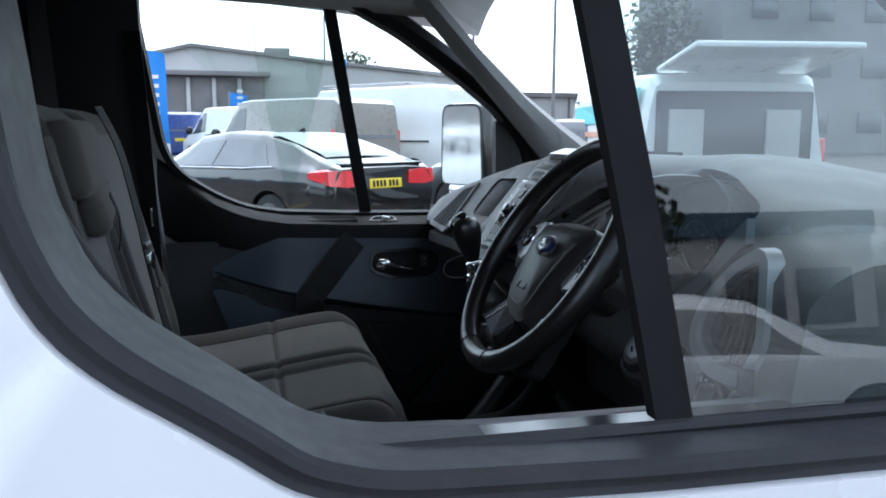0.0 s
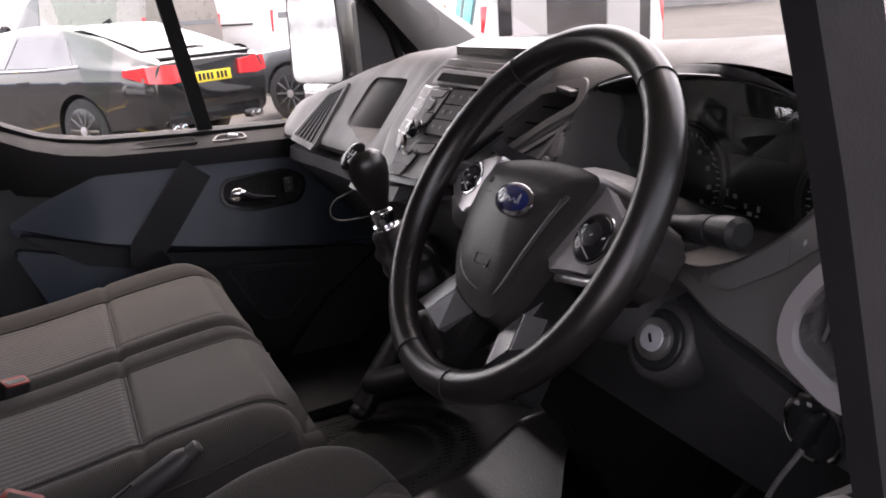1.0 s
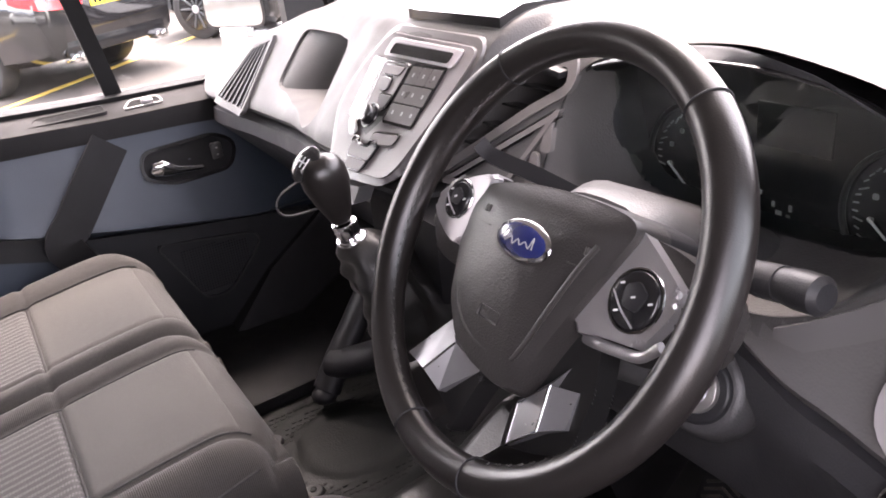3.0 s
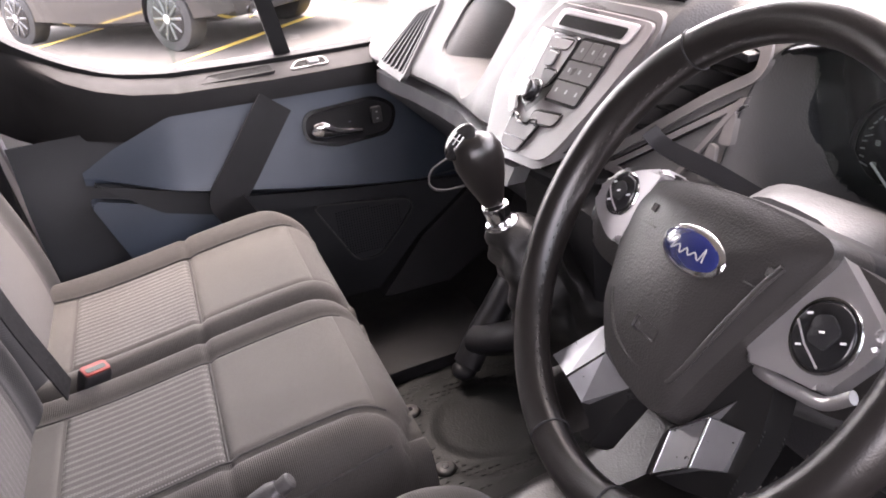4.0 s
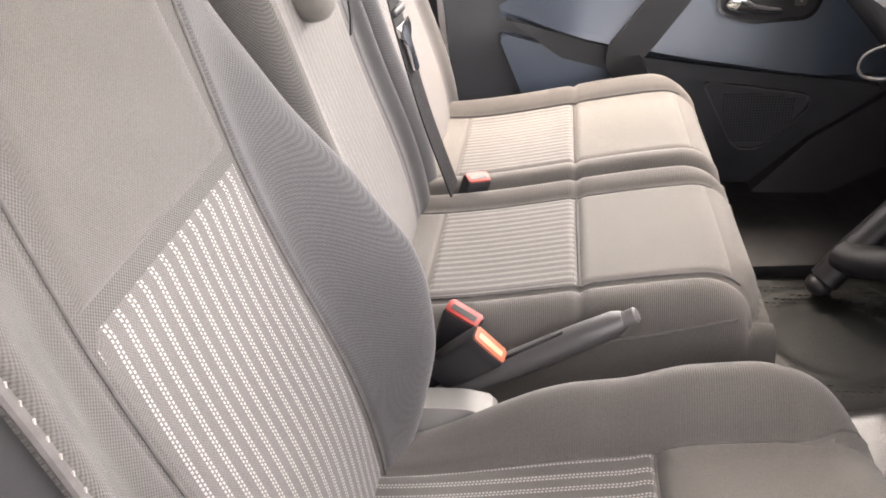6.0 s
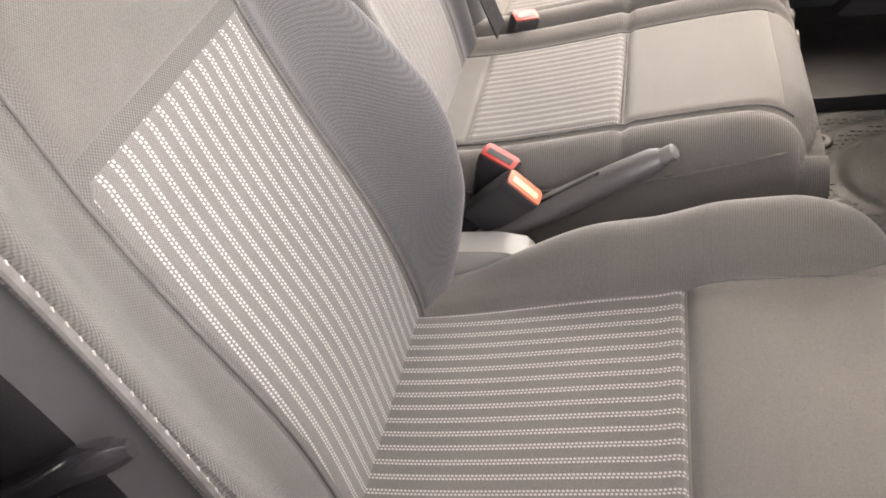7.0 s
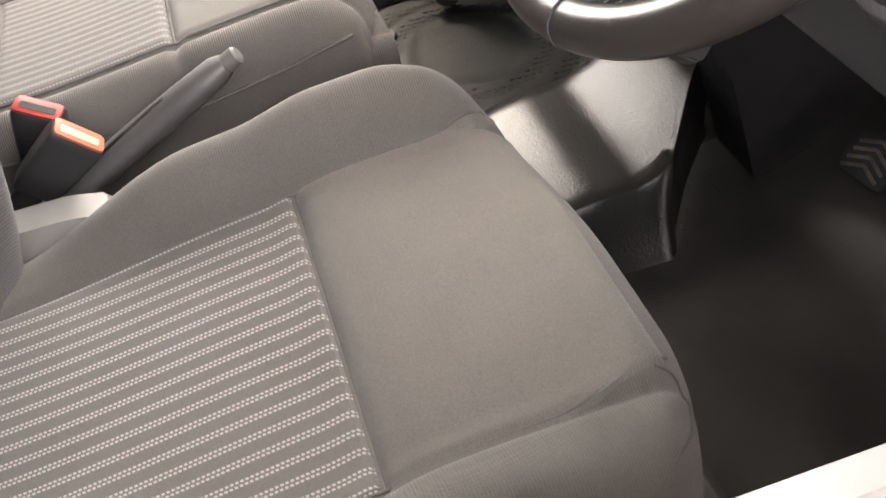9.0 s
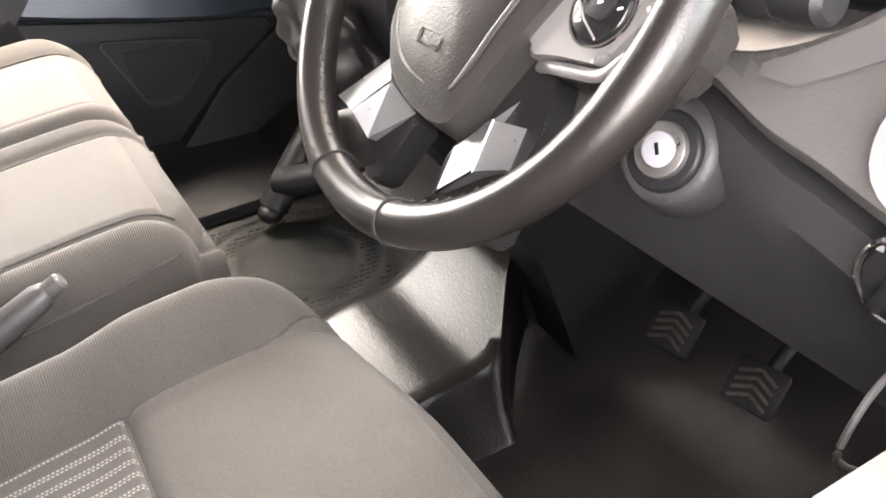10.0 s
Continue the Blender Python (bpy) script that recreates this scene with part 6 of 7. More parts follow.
part("armrest_face", grid(ledge, 60, 36), "door_blue", arm, "blue-grey grained armrest face", sharp=32)
part("armrest_lower", prism(rounded([(-0.47, 1.072), (-0.30, 1.02), (-0.19, 0.985), (0.0, 0.955), (0.27, 0.92), (0.27, 0.90), (-0.20, 0.945), (-0.36, 0.99)], 0.01), "y", 0.735, 0.79, 0.006), "door_card", arm)
part("map_pocket", prism(rounded([(-0.49, 1.045), (-0.25, 0.975), (-0.25, 0.80), (-0.40, 0.80)], 0.02), "y", 0.738, 0.79, 0.006), "door_blue", arm, "blue-grey lower door panel")
strap = ribbon(smooth_line([(-0.105, 0.745, 1.160), (-0.150, 0.722, 1.110), (-0.205, 0.700, 1.045), (-0.238, 0.688, 1.008), (-0.232, 0.688, 0.985), (-0.205, 0.70, 0.93)], 5), 0.068, 0.014, (1, 0, -0.35))
part("pull_strap", strap, "flank_black", arm, "black rubber pull strap")
hd = thing("door_handle", "chrome inner door release in a black recess", "")
hd.parent = passenger_door
REC = rounded([(-0.052, 1.122), (0.095, 1.128), (0.132, 1.105), (0.112, 1.062), (0.0, 1.058), (-0.060, 1.078)], 0.02)


def on_armrest(dy):
    """Lay an outline on the armrest's sloping face: lower points stand nearer."""
    def put(a, b, d):
        lo, hi = knot_height(RIDGE, a), knot_height(CREST, a)
        full = step(-0.49, -0.30, a) * (1 - 0.9 * step(0.12, 0.30, a))
        t = min(1.0, max(0.0, (hi - b) / (hi - lo)))
        return (a, 0.764 - 0.010 * full - 0.052 * full * t ** 1.3 + dy + d, b)
    return put


part("recess_rim", ring_frame(REC, offset_poly(REC, 0.007), on_armrest(0.0), -0.005, 0.02), "gloss_black", hd)
bowl = loft([[on_armrest(0.0)(a, b, -0.003) for a, b in REC], [on_armrest(0.0)(a, b, -0.002) for a, b in offset_poly(REC, -0.004)], [on_armrest(0.0)(lerp(a, 0.035, 0.55), lerp(b, 1.093, 0.55), -0.0015) for a, b in REC], [on_armrest(0.0)(lerp(a, 0.035, 0.97), lerp(b, 1.093, 0.97), -0.0015) for a, b in REC]], caps=False)
part("recess", bowl, "flank_black", hd, "black hollow round the release")
lever_rings = []
for x, zc, hgt, y in ((-0.048, 1.090, 0.004, 0.728), (-0.042, 1.092, 0.013, 0.722), (-0.022, 1.092, 0.017, 0.718), (-0.010, 1.088, 0.014, 0.718), (0.006, 1.082, 0.0085, 0.720), (0.030, 1.078, 0.0065, 0.722), (0.055, 1.075, 0.005, 0.725)):
    lever_rings.append([(x, y - 0.006 * math.sin(a), zc + hgt * math.cos(a)) for a in [2 * math.pi * i / 16 for i in range(16)]])
part("lever", loft(lever_rings), "chrome", hd, "polished chrome paddle lever")
part("lock_button", box((0.022, 0.012, 0.034), (0.092, 0.739, 1.097), 0.004), "trim_dark", hd)
for kz in (1.104, 1.090):
    part("button_mark", box((0.004, 0.002, 0.003), (0.092, 0.7325, kz)), "mark_grey", hd)
SPK = rounded([(-0.070, 0.925), (0.140, 0.893), (0.145, 0.870), (0.060, 0.778), (0.005, 0.778)], 0.02)
sp = thing("speaker", "black pierced speaker grille low in the door", "")
sp.parent = passenger_door
part("rim", ring_frame(SPK, offset_poly(SPK, 0.0035), lambda a, b, d: (a, d, b), 0.751, 0.762), "trim_dark", sp)
part("grille", prism(offset_poly(SPK, -0.001), "y", 0.756, 0.764), "door_card", sp)
holes = [box((0.0022, 0.001, 0.0022), (x, 0.7557, z)) for x, z in ((0.0 + 0.006 * i, 0.795 + 0.006 * j) for i in range(-4, 20) for j in range(0, 18)) if -0.045 + 0.28 * (0.925 - z) < x < 0.135 - 0.75 * max(0, 0.87 - z) and z < 0.905 - 0.15 * x]
part("grille_holes", join(*holes), "gloss_black", sp)["kind"] = "stuff"
kick = tagged(part("kick_panel", loft([[(0.03, 0.792, 0.655), (0.03, 0.745, 0.655), (0.045, 0.738, 0.655), (0.30, 0.738, 0.655), (0.30, 0.792, 0.655)], [(0.155, 0.792, 0.80), (0.155, 0.745, 0.80), (0.17, 0.738, 0.80), (0.36, 0.738, 0.80), (0.36, 0.792, 0.80)], [(0.335, 0.792, 0.93), (0.335, 0.745, 0.93), (0.35, 0.738, 0.93), (0.42, 0.738, 0.93), (0.42, 0.792, 0.93)]]), "flank_black"), "dark grey plastic kick panel ahead of the passenger door", "trim panel", kind="structure")


# ---- the car park: it rises gently away from the van's passenger side ----
SLOPE = 0.012


def on_ground(x, y):
    return (x, y, SLOPE * y)


ground = tagged(part("ground", grid(lambda u, v: (lerp(-400, 400, u), lerp(-300, 500, v), SLOPE * lerp(-300, 500, v)), 4, 4), "asphalt", smooth=False), "pale worn asphalt of the car park", "ground", kind="structure")
for k, (p, q) in enumerate((((-0.6, 7.0), (2.6, 9.9)), ((2.9, 6.2), (6.2, 9.4)), ((-4.0, 7.4), (-0.9, 10.6)))):
    p, q = Vector(on_ground(*p)), Vector(on_ground(*q))
    d = (q - p).normalized()
    s = Vector((-d.y, d.x, 0)) * 0.05
    bm = loft([[p - s, p + s, p + s + Vector((0, 0, 0.004)), p - s + Vector((0, 0, 0.004))], [q - s, q + s, q + s + Vector((0, 0, 0.004)), q - s + Vector((0, 0, 0.004))]])
    tagged(part("bay_line", bm, "line_yellow", smooth=False), "worn yellow painted parking bay line", "road marking", "parking bay lines", "structure")


def road_wheel(parent, at, r=0.33, w=0.22, side=1):
    """Tyre, rim and spokes; side +1: outer face to +y."""
    m = Matrix.Translation(at)
    hub = part("wheel", move(cyl(r, r, w, None, 36, 0.03), m @ pose(0, 0, 0, 90, 0, 0)), "tyre", parent, "black tyre on alloy rim")
    part("rim", move(cyl(r * 0.70, r * 0.70, 0.02, None, 32, 0.004), m @ pose(0, side * (w / 2 - 0.004), 0, 90, 0, 0)), "gloss_black", hub)
    for i in range(10):
        a = 36 * i
        part("spoke", move(box((r * 0.60, 0.016, 0.028), (r * 0.35, side * (w / 2 + 0.008), 0), 0.004, 1), m @ pose(0, 0, 0, 0, a, 0)), "car_grey", hub)
    part("hub_cap", move(cyl(r * 0.14, r * 0.12, 0.03, None, 20, 0.004), m @ pose(0, side * (w / 2 + 0.01), 0, 90, 0, 0)), "bezel", hub)
    return hub


def vehicle(name, label, category, at, heading, stations, paint, wheels, r=0.33):
    """stations: x, sill z, belt z, roof z, half width low, at the belt, at the roof; front is +x."""
    ob = thing(name, label, category)

    def sect(x):
        for a, b in zip(stations, stations[1:]):
            if a[0] <= x <= b[0]:
                t = (x - a[0]) / (b[0] - a[0])
                return [lerp(p, q, t) for p, q in zip(a[1:], b[1:])]
        return stations[0][1:] if x < stations[0][0] else stations[-1][1:]

    def ring(x):
        z0, zb, zr, wl, wb, wr = sect(x)
        half = [(wl * 0.9, z0), (wl, z0 + 0.06), (lerp(wl, wb, 0.6) + 0.012, lerp(z0, zb, 0.55)), (wb, zb - 0.02), (wb - 0.008, zb)]
        for t in (0.2, 0.5, 0.8):
            half.append((lerp(wb - 0.01, wr, t), lerp(zb, zr - 0.06, t)))
        half += [(wr - 0.01, zr - 0.045), (wr - 0.06, zr - 0.012), (wr * 0.5, zr)]
        return [(x, y, z) for y, z in half] + [(x, -y, z) for y, z in half[::-1]]

    xs = sorted({round(lerp(stations[0][0], stations[-1][0], i / 44), 3) for i in range(45)} | {s[0] for s in stations})
    body = part("body", loft([ring(x) for x in xs]), paint, ob, sharp=32)
    cutters = []
    for wx in wheels:
        for s in (1, -1):
            cutters.append(move(cyl(r * 1.13, r * 1.13, 0.5, None, 32), pose(wx, s * (stations[len(stations) // 2][4]), r, 90, 0, 0)))
    cut(body, cutters)
    for wx in wheels:
        for s in (1, -1):
            road_wheel(ob, (wx, s * (stations[len(stations) // 2][4] - 0.11), r), r, 0.22, s)

    def side_point(x, t, s, lift=0.006):
        z0, zb, zr, wl, wb, wr = sect(x)
        return (x, s * (lerp(wb - 0.01, wr, t) + lift), lerp(zb, zr - 0.06, t))

    def side_pane(x0, x1, t0=0.06, t1=0.92, lean0=0.0, lean1=0.0, material="glass_dark", nm="side_window", sides=(1, -1), par=None):
        for s in sides:
            bm = grid(lambda u, v: side_point(lerp(x0 + lean0 * v, x1 + lean1 * v, u), lerp(t0, t1, v), s), 12, 6)
            part(nm, bm, material, par or ob)

    def low_point(x, t, s, lift=0.006):
        z0, zb, zr, wl, wb, wr = sect(x)
        z = lerp(z0 + 0.06, zb - 0.02, t)
        return (x, s * (lerp(wl, wb, t) + 0.012 * math.sin(math.pi * t) + lift), z)

    ob.matrix_world = pose(*at, 0, 0, heading)
    return ob, side_pane, low_point, sect


def plate(ob, x, z, rz=0, rx=0, w=0.52, bars=True):
    p = part("number_plate", box((0.012, w, 0.111), (x, 0, z), 0.003, rot=(0, rx, 0)), "plate_yellow", ob, "yellow plate with plain dark bars")
    if bars:
        for k in range(7):
            y = 0.20 - 0.058 * k - (0.03 if k > 3 else 0)
            part("plate_bar", box((0.003, 0.036, 0.07), (x - 0.007, y, z), 0.0, rot=(0, rx, 0)), "gloss_black", p)
    return p


# black fastback parked beyond the passenger door
S = [(-2.36, 0.45, 0.80, 0.98, 0.78, 0.80, 0.74), (-2.30, 0.34, 0.86, 1.02, 0.84, 0.87, 0.78), (-2.05, 0.30, 0.93, 1.08, 0.88, 0.91, 0.74), (-1.5, 0.26, 0.95, 1.25, 0.90, 0.92, 0.66), (-0.9, 0.24, 0.94, 1.37, 0.90, 0.92, 0.62), (-0.2, 0.22, 0.93, 1.39, 0.90, 0.92, 0.62),
     (0.35, 0.22, 0.92, 1.33, 0.90, 0.92, 0.63), (0.9, 0.23, 0.91, 1.08, 0.90, 0.91, 0.70), (1.15, 0.24, 0.90, 0.96, 0.90, 0.90, 0.76), (1.7, 0.26, 0.82, 0.88, 0.88, 0.88, 0.74), (2.2, 0.30, 0.66, 0.74, 0.80, 0.82, 0.68), (2.36, 0.38, 0.55, 0.62, 0.68, 0.70, 0.6)]
HEAD = 126.0
h = Vector((math.cos(radians(HEAD)), math.sin(radians(HEAD)), 0))
left = Vector((-h.y, h.x, 0))
# rear wheel on the near (left) side stands at this spot
spot = Vector(on_ground(-0.12, 8.06)) - left * 0.90 + h * 1.38
audi, pane_s, low_p, sec = vehicle("black_car", "glossy black fastback car with red tail lamps and yellow plate", "car", tuple(spot), HEAD, S, "car_black", (-1.38, 1.43), 0.335)
pane_s(-1.35, -0.28, 0.10, 0.86, 0.30, 0.0)
pane_s(-0.24, 0.92, 0.10, 0.86, 0.0, -0.46)
rw = part("rear_window", grid(lambda u, v: (lerp(-2.02, -1.02, u), lerp(-0.60, 0.60, v) * (1 - 0.06 * u), lerp(1.098, 1.368, u ** 0.85) + 0.010 - 0.012 * (2 * v - 1) ** 2), 10, 10), "glass_dark", audi)
for s in (1, -1):
    tl = part("tail_lamp", loft([[(-2.335, s * 0.36, 0.80), (-2.335, s * 0.36, 0.93), (-2.28, s * 0.36, 0.95), (-2.28, s * 0.36, 0.80)], [(-2.36, s * 0.62, 0.79), (-2.33, s * 0.62, 0.95), (-2.24, s * 0.62, 0.97), (-2.24, s * 0.62, 0.79)], [(-2.30, s * 0.84, 0.81), (-2.27, s * 0.84, 0.95), (-2.15, s * 0.85, 0.96), (-2.15, s * 0.85, 0.82)], [(-2.05, s * 0.925, 0.88), (-2.05, s * 0.922, 0.93), (-2.02, s * 0.90, 0.93), (-2.02, s * 0.90, 0.88)]]), "lamp_red", audi, "red tail lamp")
    tl.matrix_basis = Matrix.Translation((-0.035, s * 0.012, -0.11)) @ Matrix.Diagonal((1.005, 1.0, 1.12, 1))
    part("door_mirror", ball((0.09, 0.10, 0.065), pose(0.72, s * 1.0, 0.98)), "car_black", audi)
    for x in (-0.55, 0.45):
        part("door_handle", box((0.20, 0.02, 0.03), (x, s * 0.925, 0.83), 0.008), "car_black", audi)
    for k in range(2):
        part("exhaust_pipe", cyl(0.042, 0.042, 0.12, pose(-2.34, s * (0.52 + 0.1 * k), 0.33, 0, 90, 0), 20, 0.004), "chrome", audi)
plate(audi, -2.362, 0.80, rx=6)
bd = part("boot_lip", box((0.10, 1.30, 0.03), (-2.28, 0, 1.02), 0.012), "car_black", audi)
for k in range(4):
    part("boot_ring", tube([(-2.34, 0.10 - 0.066 * k + 0.04 * math.cos(a), 0.915 + 0.04 * math.sin(a)) for a in [2 * math.pi * i / 20 for i in range(20)]], 0.006, 6, loop=True, up=(1, 0, 0)), "chrome", audi)
part("bumper_insert", box((0.05, 1.35, 0.16), (-2.335, 0, 0.42), 0.02), "gloss_black", audi)
part("aerial_fin", prism([(-0.98, 1.37), (-0.80, 1.375), (-0.94, 1.43)], "y", -0.012, 0.012), "gloss_black", audi)
part("window_line", tube([(-1.45, 0.905, 0.985), (-0.9, 0.925, 0.955), (0.9, 0.925, 0.93)], 0.008, 6), "chrome", audi)

# dark grey estate parked behind it
S2 = [(-2.3, 0.45, 0.90, 1.0, 0.80, 0.82, 0.7), (-2.2, 0.34, 0.98, 1.45, 0.86, 0.90, 0.64), (-1.6, 0.28, 0.98, 1.53, 0.92, 0.93, 0.66), (0.0, 0.25, 0.97, 1.54, 0.93, 0.94, 0.66), (0.5, 0.25, 0.96, 1.46, 0.93, 0.93, 0.66), (1.15, 0.26, 0.95, 1.08, 0.92, 0.92, 0.76), (1.8, 0.30, 0.88, 0.98, 0.90, 0.90, 0.76), (2.25, 0.34, 0.72, 0.84, 0.82, 0.82, 0.68), (2.35, 0.4, 0.6, 0.7, 0.7, 0.72, 0.6)]
HEAD2 = 126.0
h = Vector((math.cos(radians(HEAD2)), math.sin(radians(HEAD2)), 0))
left = Vector((-h.y, h.x, 0))
spot = Vector(on_ground(2.42, 9.4)) - left * 0.92 - h * 1.40
suv, pane_s, low_p, sec = vehicle("grey_car", "dark grey estate car parked behind the black one", "car", tuple(spot), HEAD2, S2, "car_grey", (-1.4, 1.40), 0.36)
pane_s(-1.9, -0.45, 0.10, 0.84, 0.15, 0.0)
pane_s(-0.40, 1.0, 0.10, 0.84, 0.0, -0.42)
for s in (1, -1):
    part("door_mirror", ball((0.10, 0.11, 0.075), pose(0.85, s * 1.02, 1.04)), "car_grey", suv)
    part("head_lamp", box((0.30, 0.25, 0.12), (2.1, s * 0.70, 0.74), 0.04), "chrome", suv)

# vans: stations share one box-like shape
def van(name, label, at, heading, paint, L=4.9, H=1.98, W=0.95, rear_glass=True):
    f = L / 2
    st = [(-f, 0.42, 1.10, H - 0.12, W - 0.05, W - 0.03, W - 0.16), (-f + 0.10, 0.32, 1.12, H - 0.03, W, W, W - 0.13), (-f + 0.8, 0.28, 1.12, H, W, W, W - 0.12), (0.3, 0.26, 1.12, H, W, W, W - 0.12), (f - 1.75, 0.26, 1.10, H - 0.03, W, W, W - 0.13), (f - 0.95, 0.27, 1.08, 1.36, W, W - 0.01, W - 0.16), (f - 0.75, 0.28, 1.06, 1.18, W, W - 0.02, W - 0.12), (f - 0.2, 0.32, 0.86, 0.98, W - 0.08, W - 0.1, W - 0.22), (f, 0.40, 0.66, 0.76, W - 0.2, W - 0.22, W - 0.32)]
    ob, pane_s, low_p, sec = vehicle(name, label, "van", at, heading, st, paint, (-f + 0.95, f - 0.92), 0.34)
    pane_s(f - 2.0, f - 1.0, 0.08, 0.86, 0.0, -0.42, nm="cab_window")
    if rear_glass:
        part("rear_window", grid(lambda u, v: (-f - 0.012 + 0.095 * u, lerp(-W + 0.17, W - 0.17, v), lerp(1.16, H - 0.24, u)), 6, 10), "glass_dark", ob)
    for s in (1, -1):
        part("tail_lamp", box((0.05, 0.10, 0.42), (-f + 0.03, s * (W - 0.06), 1.12), 0.015), "lamp_red", ob)
        part("door_mirror", ball((0.09, 0.12, 0.14), pose(f - 1.15, s * (W + 0.13), 1.22)), "gloss_black", ob)
    rail = [low_p(x, 0.98, 1, 0.012) for x in (-f + 0.5, -0.3, 0.4)]
    part("slide_rail", tube(rail, 0.018, 6), "satin_black", ob)
    return ob, pane_s, low_p, f


brown, ps, lp, f = van("brown_van", "grey-brown panel van with dark rear window", on_ground(0.65, 17.05), 125, "van_brown")
plate(brown, -f - 0.02, 0.75, bars=False)
white, ps, lp, f = van("white_van", "large white panel van parked in the second row", on_ground(2.84, 18.3), 126, "van_white", 5.9, 2.3, 1.0)
part("roof_rack", tube([(-1.6, -0.7, 2.36), (-1.6, 0.7, 2.36), (1.2, 0.7, 2.36), (1.2, -0.7, 2.36)], 0.03, 8, loop=True), "bezel", white)
blue, ps, lp, f = van("blue_van", "dark blue van seen from behind", on_ground(-2.75, 31.2), 97, "van_blue", 4.4, 1.86, 0.92)
plate(blue, -f - 0.02, 0.86, bars=False)
white2, ps, lp, f = van("white_van", "white van parked beside the blue one", on_ground(-0.6, 27.5), 120, "van_white", 4.9, 2.0, 0.95)

# white van with teal stripes, its tailgate raised
teal, ps, lp, f = van("striped_van", "white van with teal stripes and its tailgate raised", on_ground(4.66, 8.05), 80, "van_white", 4.9, 1.98, 0.95, rear_glass=False)
# no opening is cut: a black sheet paints in the shaded load space
part("load_space", box((0.03, 1.55, 1.25), (-f - 0.006, 0, 1.15), 0.03), "gloss_black", teal, "black sheet painting in the shade of the open load space")
part("tailgate", box((1.05, 1.50, 0.06), (-f - 0.40, 0, 2.05), 0.025, rot=(0, 8, 0)), "van_white", teal, "raised white tailgate")
for s in (1, -1):
    part("shelf_panel", box((0.04, 0.34, 0.9), (-f - 0.03, s * 0.48, 1.15), 0.01), "cladding", teal)


def side_strip(x0, x1, t0, t1, lean, material, nm):
    # flat decals on the near flank, by height from sill to roof
    def f2(u, v):
        x = lerp(x0 + lean * v, x1 + lean * v, u)
        zz = lerp(t0, t1, v)
        y = 0.955 + 0.012 if zz < 1.12 else 0.967 - 0.12 * (zz - 1.12) / 0.8
        return (x, y + 0.006, zz)
    part(nm, grid(f2, 6, 10), material, teal)


side_strip(-2.05, -1.80, 0.45, 1.82, -0.22, "teal", "teal_stripe")
side_strip(-1.68, -1.50, 0.45, 1.82, -0.22, "teal", "teal_stripe")
side_strip(-1.25, 0.45, 1.48, 1.70, 0.0, "teal", "sign_bar")
side_strip(-1.20, 0.20, 1.33, 1.39, 0.0, "salmon", "sign_bar")
side_strip(-1.20, 0.05, 1.22, 1.27, 0.0, "salmon", "sign_bar")
side_strip(-1.30, -0.40, 0.93, 1.0, 0.0, "mark_grey", "sign_bar")

# grey industrial hall with a low gable
hall = thing("industrial_hall", "grey clad industrial hall with a low gable and dark canopy", "building")
front = [(-30, 0), (-30, 3.4), (-4.8, 5.5), (-2.9, 5.95), (3.8, 5.28), (12.0, 4.6), (12.0, 0)]
part("wall", prism(front, "y", 44.0, 60.0), "cladding", hall, smooth=False)
part("roof", prism([(-30, 3.38), (-30, 3.55), (-4.8, 5.65), (-2.9, 6.10), (3.8, 5.43), (12.2, 4.75), (12.2, 4.56), (3.8, 5.26), (-2.9, 5.93), (-4.8, 5.48)], "y", 43.7, 60.2), "cladding_dark", hall, smooth=False)
part("canopy", box((6.0, 1.2, 0.25), (-1.9, 43.6, 4.55), 0.03), "cladding_dark", hall)
# dark slab that paints in the shade below the canopy
part("painted_bay_shade", box((5.4, 0.3, 4.4), (-1.9, 43.9, 2.2)), "cladding_dark", hall)
for k in range(4):
    part("bay_post", box((0.2, 0.2, 4.3), (-4.4 + 1.3 * k, 43.65, 2.2), 0.02), "cladding", hall)
for k in range(42):
    part("cladding_rib", box((0.05, 0.05, 4.6), (1.0 + 0.26 * k, 43.98, 2.3)), "cladding", hall)
part("roof_plant", box((1.4, 1.2, 0.7), (1.6, 47, 5.9), 0.05), "cladding_dark", hall)
part("mast", cyl(0.04, 0.03, 3.2, pose(0.4, 46.5, 7.0), 8), "steel", hall)

shed = thing("long_shed", "long low grey shed behind the parked vans", "building")
part("wall", box((60, 12, 4.0), (42.5, 58, 2.0)), "cladding", shed, smooth=False)
part("roof", box((60.6, 12.6, 0.3), (42.5, 58, 4.15)), "cladding_dark", shed, smooth=False)
for k in range(12):
    part("panel_joint", box((0.15, 0.06, 4.0), (13.5 + 4 * k, 51.98, 2.0)), "cladding_dark", shed)

brick = thing("brown_building", "tall dark brown building beyond the car park", "building")
part("wall", box((16, 10, 11), (33, 44, 5.5)), "cladding_dark", brick, smooth=False)
for k in range(4):
    for j in range(3):
        wn_ = part("window", box((1.6, 0.1, 1.2), (27.5 + 3.6 * k, 38.95, 2.2 + 3.1 * j), 0.03), "glass_dark", brick)


